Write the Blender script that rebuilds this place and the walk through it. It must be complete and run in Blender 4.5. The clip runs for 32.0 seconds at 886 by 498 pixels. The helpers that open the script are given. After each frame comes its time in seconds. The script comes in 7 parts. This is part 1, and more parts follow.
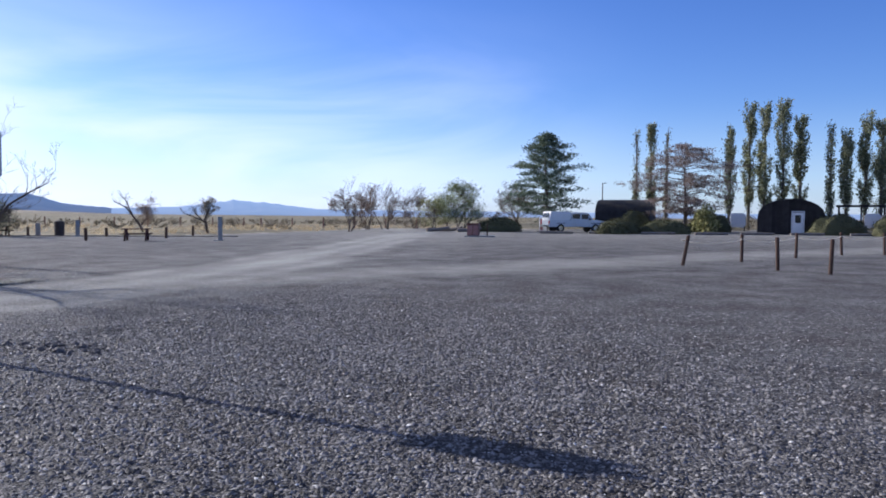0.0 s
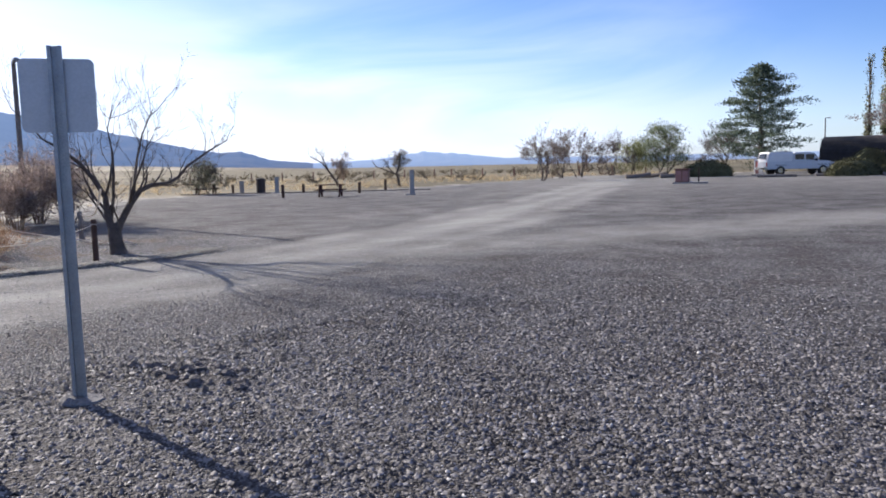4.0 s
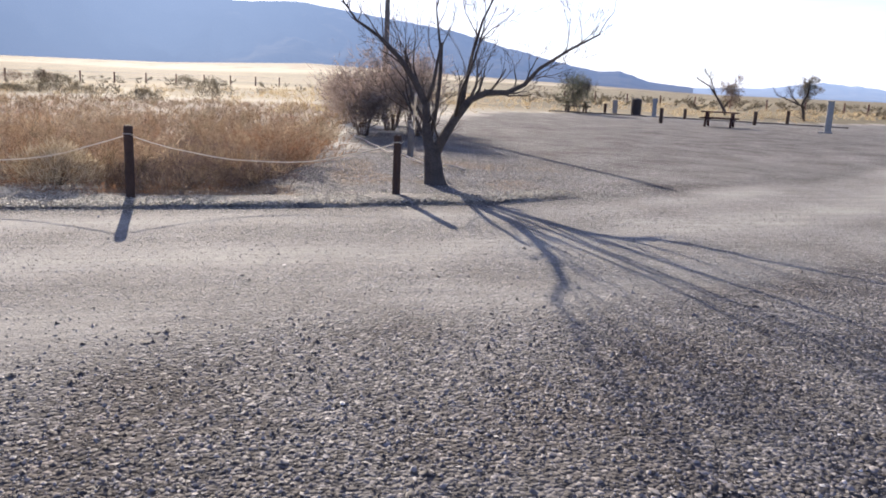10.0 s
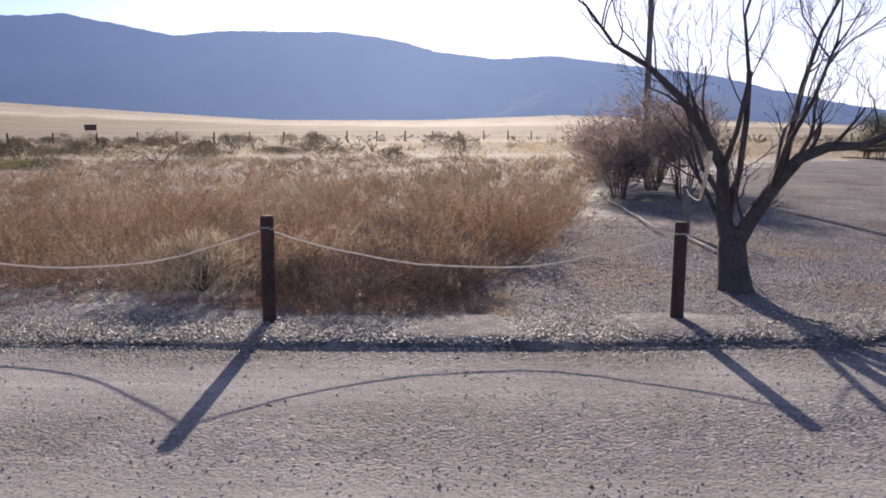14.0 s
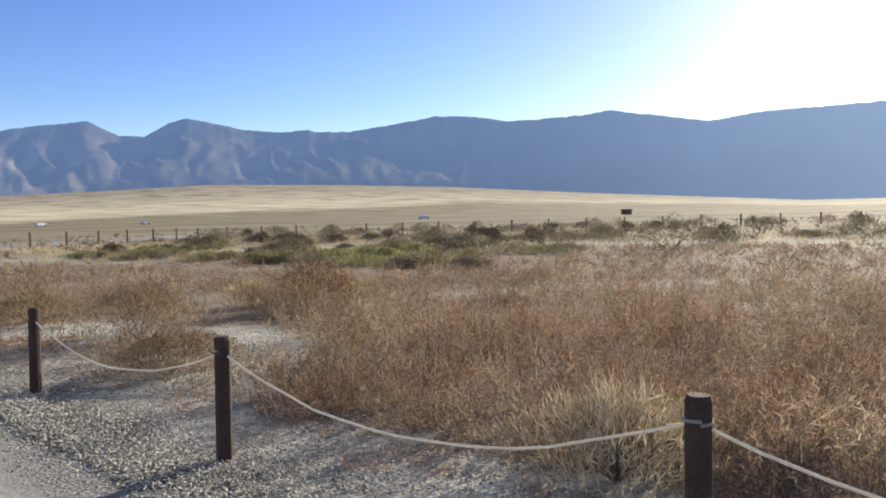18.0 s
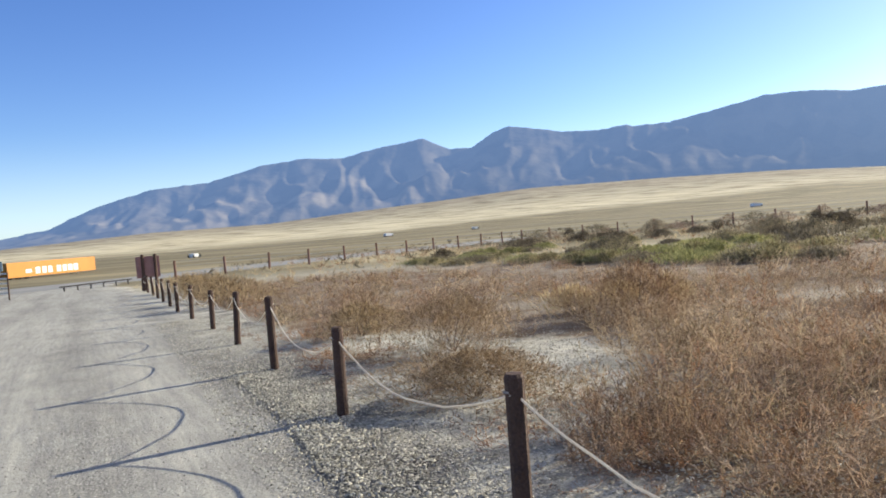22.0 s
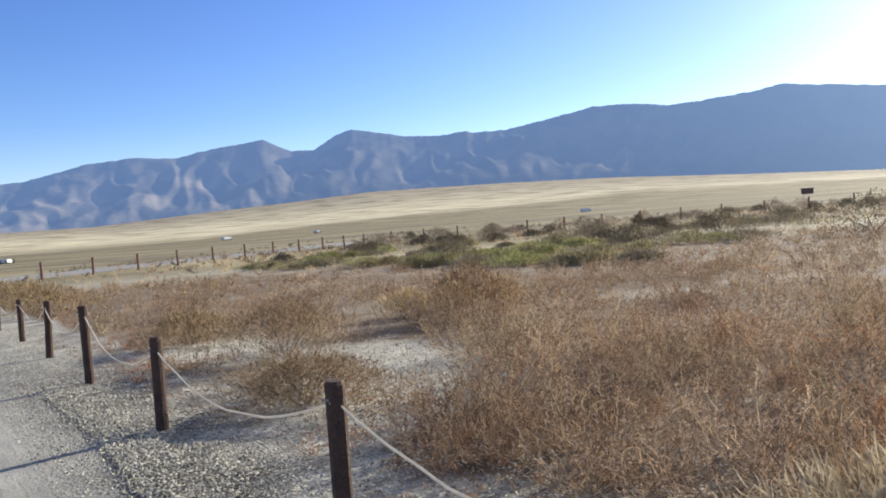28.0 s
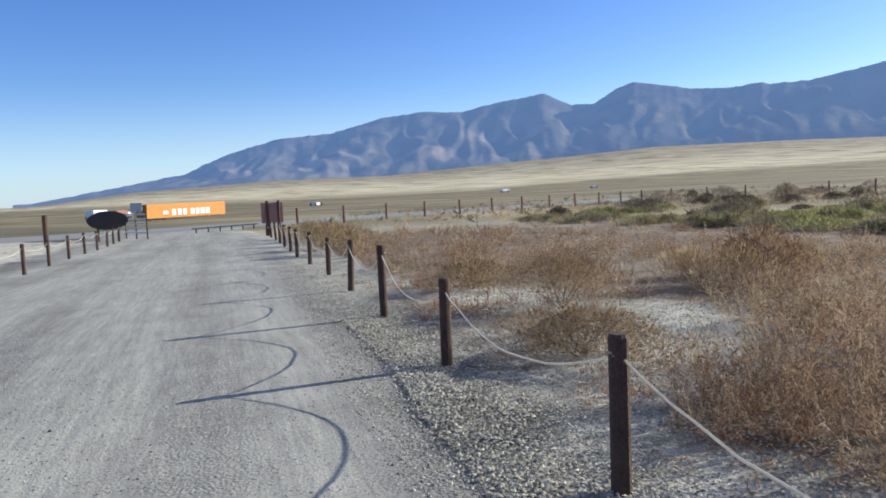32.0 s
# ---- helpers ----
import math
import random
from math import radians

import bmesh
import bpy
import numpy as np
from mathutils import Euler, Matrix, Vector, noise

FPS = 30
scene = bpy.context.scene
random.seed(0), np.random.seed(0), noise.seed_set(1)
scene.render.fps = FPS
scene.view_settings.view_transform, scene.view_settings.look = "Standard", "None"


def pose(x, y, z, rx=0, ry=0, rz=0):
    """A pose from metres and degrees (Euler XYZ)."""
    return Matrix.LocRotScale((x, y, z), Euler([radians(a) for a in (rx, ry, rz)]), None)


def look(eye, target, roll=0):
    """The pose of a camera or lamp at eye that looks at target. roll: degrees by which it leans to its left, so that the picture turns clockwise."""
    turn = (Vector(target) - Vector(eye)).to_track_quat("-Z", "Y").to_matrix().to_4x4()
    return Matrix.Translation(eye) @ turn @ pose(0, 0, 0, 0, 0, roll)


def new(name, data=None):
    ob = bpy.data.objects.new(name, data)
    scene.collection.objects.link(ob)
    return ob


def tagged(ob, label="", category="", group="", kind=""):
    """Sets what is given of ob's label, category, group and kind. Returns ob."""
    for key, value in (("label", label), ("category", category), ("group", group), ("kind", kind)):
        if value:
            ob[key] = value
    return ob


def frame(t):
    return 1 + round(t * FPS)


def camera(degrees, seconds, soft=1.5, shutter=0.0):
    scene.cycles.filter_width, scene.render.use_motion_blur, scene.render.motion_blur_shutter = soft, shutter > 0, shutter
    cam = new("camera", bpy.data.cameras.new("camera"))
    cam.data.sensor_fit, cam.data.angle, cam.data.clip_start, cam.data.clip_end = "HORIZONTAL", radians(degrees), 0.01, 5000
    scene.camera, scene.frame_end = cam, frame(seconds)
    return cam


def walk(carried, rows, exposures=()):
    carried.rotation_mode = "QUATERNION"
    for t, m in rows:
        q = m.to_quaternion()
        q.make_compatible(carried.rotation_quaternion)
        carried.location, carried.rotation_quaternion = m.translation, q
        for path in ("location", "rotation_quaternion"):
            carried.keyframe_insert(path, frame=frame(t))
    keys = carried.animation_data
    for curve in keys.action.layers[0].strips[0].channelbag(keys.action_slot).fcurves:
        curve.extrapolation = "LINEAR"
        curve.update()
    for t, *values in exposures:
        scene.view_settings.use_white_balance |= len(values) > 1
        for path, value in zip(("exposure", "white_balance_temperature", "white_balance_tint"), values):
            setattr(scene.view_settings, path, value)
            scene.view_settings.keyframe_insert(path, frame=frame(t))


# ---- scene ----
cam = camera(59.3, 32.0, soft=1.8)
PATH = [
    (0, 0.000, 0.000, 1.469, 87.64, -0.39, 0.00),
    (0.5, -0.079, 0.333, 1.499, 84.31, -0.50, 0.16),
    (1, -0.134, 0.699, 1.531, 84.75, 0.31, 11.30),
    (1.5, -0.314, 1.063, 1.519, 84.96, 1.10, 11.72),
    (2, -0.494, 1.528, 1.524, 85.09, 2.50, 9.36),
    (2.5, -0.561, 1.969, 1.546, 86.11, 3.52, 15.50),
    (4.5, -1.092, 3.746, 1.544, 83.47, 0.88, 13.45),
    (5, -1.218, 4.225, 1.527, 85.66, 3.82, 24.79),
    (5.5, -1.403, 4.615, 1.504, 82.40, 1.26, 18.58),
    (6, -1.514, 5.044, 1.486, 84.79, 2.98, 20.83),
    (6.5, -1.674, 5.458, 1.492, 82.88, 2.71, 28.25),
    (7, -1.855, 5.835, 1.485, 81.00, 0.58, 24.08),
    (7.5, -1.979, 6.246, 1.466, 81.77, 2.12, 30.34),
    (8, -2.191, 6.637, 1.453, 82.78, -1.12, 31.99),
    (8.5, -2.468, 7.025, 1.450, 80.88, -2.64, 30.34),
    (9, -2.741, 7.439, 1.426, 80.69, -0.26, 38.84),
    (9.5, -3.055, 7.705, 1.404, 79.29, -1.84, 35.99),
    (10, -3.421, 8.014, 1.417, 78.00, -2.47, 40.54),
    (10.5, -3.720, 8.381, 1.431, 79.04, -0.27, 46.47),
    (11, -4.047, 8.721, 1.410, 79.89, -1.17, 38.93),
    (11.5, -4.324, 9.028, 1.427, 80.84, -0.38, 35.19),
    (12, -4.721, 9.389, 1.469, 83.08, 2.41, 47.22),
    (12.5, -5.092, 9.699, 1.461, 81.90, 0.00, 47.94),
    (13, -5.443, 9.974, 1.437, 84.36, 1.00, 62.78),
    (13.5, -5.780, 10.224, 1.442, 82.35, 1.71, 62.77),
    (14, -6.099, 10.489, 1.456, 81.21, -0.28, 58.72),
    (14.5, -6.409, 10.751, 1.452, 82.81, 0.58, 63.93),
    (16.5, -7.660, 11.598, 1.467, 83.86, -0.38, 66.71),
    (17, -8.076, 11.678, 1.485, 83.29, 0.05, 73.23),
    (17.5, -8.430, 11.765, 1.484, 85.43, 1.08, 90.17),
    (18, -8.770, 11.736, 1.487, 87.47, 1.04, 96.20),
    (18.5, -9.102, 11.655, 1.493, 87.03, 2.54, 104.68),
    (19, -9.451, 11.573, 1.484, 87.42, 4.51, 118.46),
    (19.5, -9.678, 11.427, 1.471, 86.18, 3.64, 116.88),
    (20, -9.815, 11.363, 1.476, 85.63, 4.66, 117.80),
    (20.5, -9.891, 11.425, 1.487, 87.58, 4.74, 118.93),
    (21, -9.930, 11.475, 1.486, 87.65, 5.88, 118.64),
    (21.5, -9.942, 11.473, 1.490, 87.26, 4.48, 118.62),
    (22, -9.946, 11.461, 1.491, 88.45, 4.65, 119.56),
    (22.5, -9.947, 11.475, 1.490, 87.58, 4.02, 117.21),
    (23, -9.973, 11.519, 1.486, 87.66, 3.55, 110.62),
    (23.5, -9.992, 11.565, 1.489, 86.82, 3.83, 101.34),
    (24, -10.024, 11.614, 1.490, 86.47, 1.99, 88.03),
    (24.5, -10.038, 11.613, 1.496, 86.18, 1.71, 79.74),
    (26.5, -10.033, 11.550, 1.533, 87.35, 2.96, 86.64),
    (27, -10.058, 11.611, 1.484, 88.14, 4.08, 94.68),
    (27.5, -10.057, 11.580, 1.485, 87.96, 4.84, 102.84),
    (28, -10.031, 11.542, 1.487, 87.79, 4.49, 108.01),
    (28.5, -10.032, 11.530, 1.485, 87.52, 4.46, 110.14),
    (29, -10.028, 11.514, 1.486, 88.29, 3.78, 112.91),
    (29.5, -10.014, 11.511, 1.485, 88.43, 2.53, 116.33),
    (30, -10.016, 11.493, 1.482, 88.55, 1.12, 120.45),
    (30.5, -10.016, 11.470, 1.481, 88.89, 0.08, 122.94),
    (31, -10.015, 11.468, 1.483, 88.90, 0.54, 123.89),
    (31.5, -10.016, 11.476, 1.478, 88.07, 1.12, 124.70),
    (32, -10.025, 11.464, 1.466, 85.73, 2.70, 128.13),
]
walk(cam, [(t, pose(x, y, z, a, b, c)) for t, x, y, z, a, b, c in PATH],
     [(0, 0.48, 5170, 19), (0.8, 0.64, 5600, 18), (2.5, 0.75, 5550, 18), (5, 0.65, 5580, 20), (6, 0.78, 5800, 21), (8, 0.93, 5900, 20), (11, 0.88, 5950, 22), (12, 0.75, 6000, 25), (13, 0.46, 5900, 29), (14, 0.54, 5900, 27), (15, 0.56, 6000, 20), (17, 0.56, 5900, 20),
      (17.6, 0.41, 5950, 15), (18.1, 0.77, 6000, 12), (20, 0.94, 5980, 8), (21.5, 0.95, 5950, 9), (23, 0.87, 5920, 14), (24.3, 0.99, 5850, 25), (25.5, 0.76, 5900, 17), (26.5, 0.5, 5750, 15), (27.2, 0.52, 5750, 12), (28, 0.86, 5820, 11), (30, 0.91, 5680, 9), (31, 0.79, 5560, 9), (32, 0.68, 5480, 10)])

# ---- light ----
SUN_AZ, SUN_EL = 149.6, 19.4
sun_way = Vector((math.cos(radians(SUN_AZ)) * math.cos(radians(SUN_EL)),
                  math.sin(radians(SUN_AZ)) * math.cos(radians(SUN_EL)), math.sin(radians(SUN_EL))))
sun_data = bpy.data.lights.new("sun", "SUN")
sun_data.energy, sun_data.angle, sun_data.color = 5.0, radians(0.53), (1.0, 0.865, 0.62)
sun = new("sun", sun_data)
sun.matrix_world = look((0, 0, 60), Vector((0, 0, 60)) - sun_way)

world = bpy.data.worlds.new("sky")
scene.world = world
world.use_nodes = True
wn, wl = world.node_tree.nodes, world.node_tree.links
wn.clear()
sky = wn.new("ShaderNodeTexSky")
sky.sky_type, sky.sun_disc = "NISHITA", False
sky.sun_elevation, sky.sun_rotation = radians(SUN_EL), radians(90 - SUN_AZ)
sky.altitude, sky.air_density, sky.dust_density, sky.ozone_density = 1300, 1.0, 1.15, 2.2
# thin veil of cirrus, low in the sky on the sun's north side
coord = wn.new("ShaderNodeTexCoord")
stretch = wn.new("ShaderNodeMapping")
stretch.inputs["Scale"].default_value = (1.3, 1.3, 5.5)
stretch.inputs["Rotation"].default_value = (radians(12), radians(-14), radians(20))
veil = wn.new("ShaderNodeTexNoise")
veil.inputs["Scale"].default_value, veil.inputs["Detail"].default_value = 1.7, 6
veil.inputs["Roughness"].default_value, veil.inputs["Distortion"].default_value = 0.5, 0.7
side = wn.new("ShaderNodeVectorMath")
side.operation = "DOT_PRODUCT"
side.inputs[1].default_value = (math.cos(radians(126)), math.sin(radians(126)), 0.05)
near = wn.new("ShaderNodeMapRange")
near.interpolation_type = "SMOOTHSTEP"
near.inputs["From Min"].default_value, near.inputs["From Max"].default_value = 0.62, 1.0
dens = wn.new("ShaderNodeMapRange")
dens.interpolation_type = "SMOOTHSTEP"
dens.inputs["From Min"].default_value, dens.inputs["From Max"].default_value = 0.3, 0.66
updown = wn.new("ShaderNodeSeparateXYZ")
low = wn.new("ShaderNodeMapRange")
low.interpolation_type = "SMOOTHSTEP"
low.inputs["From Min"].default_value, low.inputs["From Max"].default_value = 0.3, 0.04
lowly = wn.new("ShaderNodeMath")
lowly.operation = "MULTIPLY"
# pale haze all along the horizon
haze = wn.new("ShaderNodeMix")
haze.data_type = "RGBA"
haze.inputs[7].default_value = (5.3, 5.75, 6.4, 1)
haze_low = wn.new("ShaderNodeMapRange")
haze_low.interpolation_type = "SMOOTHSTEP"
haze_low.inputs["From Min"].default_value, haze_low.inputs["From Max"].default_value = 0.15, -0.03
haze_low.inputs["To Max"].default_value = 0.5
rich = wn.new("ShaderNodeHueSaturation")
rich.inputs["Hue"].default_value, rich.inputs["Saturation"].default_value = 0.517, 1.2
# unseen pale sheet added high overhead to make the shadows less blue
sheet = wn.new("ShaderNodeMix")
sheet.data_type = "RGBA"
sheet.inputs[7].default_value = (1.95, 1.95, 2.0, 1)
sheet_fill = wn.new("ShaderNodeMapRange")
sheet_fill.interpolation_type = "SMOOTHSTEP"
sheet_fill.inputs["From Min"].default_value, sheet_fill.inputs["From Max"].default_value = 0.36, 0.8
sheet_fill.inputs["To Max"].default_value = 0.72
amount = wn.new("ShaderNodeMath")
amount.operation = "MULTIPLY"
cloud = wn.new("ShaderNodeMix")
cloud.data_type = "RGBA"
cloud.inputs[7].default_value = (7.5, 7.8, 8.4, 1)
back = wn.new("ShaderNodeBackground")
back.inputs["Strength"].default_value = 0.096
out = wn.new("ShaderNodeOutputWorld")
wl.new(coord.outputs["Generated"], stretch.inputs["Vector"])
wl.new(stretch.outputs["Vector"], veil.inputs["Vector"])
wl.new(coord.outputs["Generated"], side.inputs[0])
wl.new(side.outputs["Value"], near.inputs["Value"])
wl.new(veil.outputs["Fac"], dens.inputs["Value"])
wl.new(near.outputs["Result"], amount.inputs[0])
wl.new(dens.outputs["Result"], amount.inputs[1])
wl.new(coord.outputs["Generated"], updown.inputs[0])
wl.new(updown.outputs["Z"], low.inputs["Value"])
wl.new(low.outputs["Result"], lowly.inputs[0])
wl.new(amount.outputs[0], lowly.inputs[1])
wl.new(lowly.outputs[0], cloud.inputs[0])
wl.new(sky.outputs["Color"], rich.inputs["Color"])
wl.new(rich.outputs["Color"], haze.inputs[6])
wl.new(updown.outputs["Z"], haze_low.inputs["Value"])
wl.new(haze_low.outputs["Result"], haze.inputs[0])
wl.new(updown.outputs["Z"], sheet_fill.inputs["Value"])
wl.new(sheet_fill.outputs["Result"], sheet.inputs[0])
wl.new(haze.outputs[2], sheet.inputs[6])
wl.new(sheet.outputs[2], cloud.inputs[6])
wl.new(cloud.outputs[2], back.inputs["Color"])
wl.new(back.outputs["Background"], out.inputs["Surface"])


# ---- materials ----
def tinted(m):
    """Lets the colour stored with each plant steer the material's own mottling."""
    n, l = m.node_tree.nodes, m.node_tree.links
    own = n.new("ShaderNodeVertexColor")
    own.layer_name = "plant_colour"
    for link in [k for k in l if k.from_node.type == "VALTORGB"]:
        mix = n.new("ShaderNodeMix")
        mix.data_type, mix.blend_type = "RGBA", "MULTIPLY"
        mix.inputs[0].default_value = 1.0
        target, source = link.to_socket, link.from_socket
        l.new(source, mix.inputs[6])
        l.new(own.outputs["Color"], mix.inputs[7])
        l.new(mix.outputs[2], target)
    return m


def material(name, dark, light, scale=6.0, rough=0.85, bump=0.0, fine=60.0, metal=0.0, island=0.0, thin=0.0, piece=0.0):
    """Two-scale mottled surface between two colours; thin: light shining through leaves and stalks."""
    m = bpy.data.materials.new(name)
    m.use_nodes = True
    n, l = m.node_tree.nodes, m.node_tree.links
    b = n["Principled BSDF"]
    tc = n.new("ShaderNodeTexCoord")
    coarse = n.new("ShaderNodeTexNoise")
    coarse.inputs["Scale"].default_value, coarse.inputs["Detail"].default_value = scale, 4
    grain = n.new("ShaderNodeTexNoise")
    grain.inputs["Scale"].default_value, grain.inputs["Detail"].default_value = fine, 3
    blend = n.new("ShaderNodeMath")
    blend.operation = "MULTIPLY_ADD"
    blend.inputs[1].default_value = 0.5
    l.new(tc.outputs["Object"], coarse.inputs["Vector"])
    l.new(tc.outputs["Object"], grain.inputs["Vector"])
    l.new(grain.outputs["Fac"], blend.inputs[0])
    half = n.new("ShaderNodeMath")
    half.operation = "MULTIPLY"
    half.inputs[1].default_value = 0.5
    l.new(coarse.outputs["Fac"], half.inputs[0])
    l.new(half.outputs[0], blend.inputs[2])
    value = blend.outputs[0]
    if island or piece:
        geo = n.new("ShaderNodeNewGeometry") if island else n.new("ShaderNodeObjectInfo")
        add = n.new("ShaderNodeMath")
        add.operation = "MULTIPLY_ADD"
        add.inputs[1].default_value = island or piece
        l.new(geo.outputs["Random Per Island" if island else "Random"], add.inputs[0])
        sub = n.new("ShaderNodeMath")
        sub.operation = "SUBTRACT"
        sub.inputs[1].default_value = (island or piece) / 2
        l.new(value, sub.inputs[0])
        l.new(sub.outputs[0], add.inputs[2])
        value = add.outputs[0]
    ramp = n.new("ShaderNodeValToRGB")
    ramp.color_ramp.elements[0].position, ramp.color_ramp.elements[0].color = 0.3, (*dark, 1)
    ramp.color_ramp.elements[1].position, ramp.color_ramp.elements[1].color = 0.7, (*light, 1)
    l.new(value, ramp.inputs["Fac"])
    l.new(ramp.outputs["Color"], b.inputs["Base Color"])
    b.inputs["Roughness"].default_value, b.inputs["Metallic"].default_value = rough, metal
    if bump:
        bp = n.new("ShaderNodeBump")
        bp.inputs["Strength"].default_value, bp.inputs["Distance"].default_value = bump, 0.02
        l.new(grain.outputs["Fac"], bp.inputs["Height"])
        l.new(bp.outputs["Normal"], b.inputs["Normal"])
    if thin:
        b.inputs["Specular IOR Level"].default_value = 0.2
        tr = n.new("ShaderNodeBsdfTranslucent")
        mix = n.new("ShaderNodeMixShader")
        mix.inputs["Fac"].default_value = thin
        l.new(ramp.outputs["Color"], tr.inputs["Color"])
        l.new(b.outputs["BSDF"], mix.inputs[1])
        l.new(tr.outputs["BSDF"], mix.inputs[2])
        l.new(mix.outputs["Shader"], n["Material Output"].inputs["Surface"])
    return m


M_WOOD_POST = material("weathered_post", (0.035, 0.018, 0.012), (0.11, 0.06, 0.04), 5, 0.85, 0.5, 70)
M_ROPE = material("rope", (0.62, 0.57, 0.5), (0.82, 0.78, 0.7), 40, 0.9, 0, 200, thin=0.45)
M_STEEL = material("galvanised_steel", (0.22, 0.23, 0.24), (0.38, 0.39, 0.4), 8, 0.45, 0.05, 90, metal=0.6)
M_RAIL = material("pale_gate_rail", (0.42, 0.43, 0.43), (0.6, 0.61, 0.6), 6, 0.6, 0.05, 60)
M_PLATE = material("sign_back", (0.4, 0.41, 0.42), (0.52, 0.53, 0.54), 5, 0.45, 0.03, 60, metal=0.3)
M_CONCRETE = material("concrete", (0.24, 0.235, 0.225), (0.42, 0.41, 0.39), 8, 0.95, 0.5, 60)
M_FOOTING = material("gritty_concrete", (0.13, 0.125, 0.12), (0.32, 0.305, 0.29), 12, 0.95, 0.9, 50)
M_BARK = material("dark_bark", (0.04, 0.031, 0.026), (0.15, 0.12, 0.1), 9, 0.95, 0.8, 50)
M_BARK_PALE = material("grey_bark", (0.07, 0.055, 0.045), (0.18, 0.15, 0.125), 7, 0.95, 0.6, 40)
M_TWIG = material("bare_twigs", (0.075, 0.056, 0.045), (0.2, 0.155, 0.125), 3, 0.9, island=0.5)
M_STONE = material("gravel_stones", (0.06, 0.055, 0.053), (0.33, 0.312, 0.297), 0.8, 0.75, fine=30, island=0.85)
M_GRIT = material("road_grit", (0.13, 0.122, 0.115), (0.5, 0.475, 0.44), 1.5, 0.95, island=0.8)
M_CHIP = material("pale_stone_chips", (0.16, 0.15, 0.118), (0.57, 0.535, 0.435), 2.5, 0.75, island=0.6)
M_QUARTZ = material("white_stone", (0.5, 0.48, 0.45), (0.8, 0.78, 0.75), 9, 0.7, fine=30, island=0.3)
M_ROCK = material("rock", (0.06, 0.052, 0.05), (0.19, 0.17, 0.158), 5, 0.9, 0.6, 40)
M_STRAW = material("dry_weeds", (0.13, 0.075, 0.042), (0.53, 0.38, 0.232), 0.35, 0.8, fine=1.7, island=0.65, thin=0.4)
M_STRAW_PALE = material("sunbleached_weeds", (0.17, 0.116, 0.064), (0.62, 0.49, 0.3), 0.35, 0.8, fine=1.7, island=0.65, thin=0.42)
M_WEED = tinted(material("weeds", (0.34, 0.3, 0.27), (1.05, 1.05, 1.05), 0.5, 0.85, fine=6.0, island=0.8, thin=0.28))
M_TUMBLE = material("tumbleweed_twigs", (0.17, 0.115, 0.066), (0.52, 0.39, 0.24), 2.5, 0.8, fine=9, island=0.6, thin=0.35)
M_DUSK = material("grey_brown_twigs", (0.15, 0.105, 0.085), (0.38, 0.295, 0.24), 0.8, 0.85, fine=5, island=0.6, thin=0.35)
M_GRASS = material("dry_grass", (0.42, 0.31, 0.17), (0.75, 0.63, 0.4), 0.4, 0.8, fine=2.0, island=0.5, thin=0.5)
M_SPRAY = material("pale_feathery_weed", (0.44, 0.37, 0.26), (0.74, 0.66, 0.5), 2, 0.8, fine=9, island=0.5, thin=0.52)
M_RUST = material("rust_weed", (0.19, 0.097, 0.055), (0.46, 0.275, 0.16), 1, 0.85, fine=4, island=0.6, thin=0.5)
M_SAGE = material("sage_leaves", (0.095, 0.082, 0.058), (0.3, 0.26, 0.185), 0.3, 0.8, fine=2, island=0.5, thin=0.4)
M_GREEN = material("green_scrub", (0.15, 0.155, 0.06), (0.46, 0.44, 0.2), 0.5, 0.75, fine=3, island=0.5, thin=0.35)
M_SAGE_DARK = material("dark_sage", (0.06, 0.05, 0.037), (0.22, 0.18, 0.125), 0.4, 0.85, fine=2, island=0.5, thin=0.25)
M_OLIVE = material("olive_scrub", (0.14, 0.125, 0.065), (0.48, 0.415, 0.235), 0.5, 0.75, fine=3, island=0.5, thin=0.35)
M_PINK = material("tamarisk_twigs", (0.31, 0.265, 0.24), (0.6, 0.53, 0.48), 0.6, 0.85, fine=4, island=0.5, thin=0.7)
M_PINE = material("pine_needles", (0.075, 0.1, 0.068), (0.25, 0.3, 0.21), 0.5, 0.7, fine=3, island=0.5, thin=0.2)
M_HEDGE = material("juniper_leaves", (0.04, 0.044, 0.023), (0.13, 0.128, 0.064), 0.6, 0.75, fine=3, island=0.5, thin=0.2)
M_POPLAR = material("poplar_leaves", (0.085, 0.098, 0.056), (0.4, 0.405, 0.225), 0.35, 0.65, fine=2, island=0.5, thin=0.3)
M_LEAF = material("broad_leaves", (0.095, 0.12, 0.062), (0.32, 0.35, 0.18), 0.6, 0.65, fine=3, island=0.5, thin=0.45)
M_BRUSH = material("brown_brush", (0.13, 0.095, 0.075), (0.34, 0.26, 0.2), 0.6, 0.85, fine=3, island=0.5, thin=0.5)
M_LEAF_DULL = material("dull_olive_leaves", (0.085, 0.088, 0.05), (0.25, 0.245, 0.15), 0.6, 0.75, fine=3, island=0.5, thin=0.25)
M_TABLE = material("stained_table_wood", (0.035, 0.015, 0.014), (0.085, 0.034, 0.03), 4, 0.95, 0.3, 50, piece=0.3)
M_WHITE = material("white_paint", (0.68, 0.68, 0.67), (0.82, 0.82, 0.81), 3, 0.5, 0.03, 40)
M_CAR = material("car_paint", (0.6, 0.61, 0.62), (0.74, 0.75, 0.76), 1, 0.25, 0, 20)
M_TYRE = material("tyre", (0.012, 0.012, 0.012), (0.03, 0.03, 0.03), 10, 0.9, 0.2, 80)
M_GLASS = material("dark_glass", (0.01, 0.012, 0.015), (0.02, 0.024, 0.028), 3, 0.08, 0, 20)
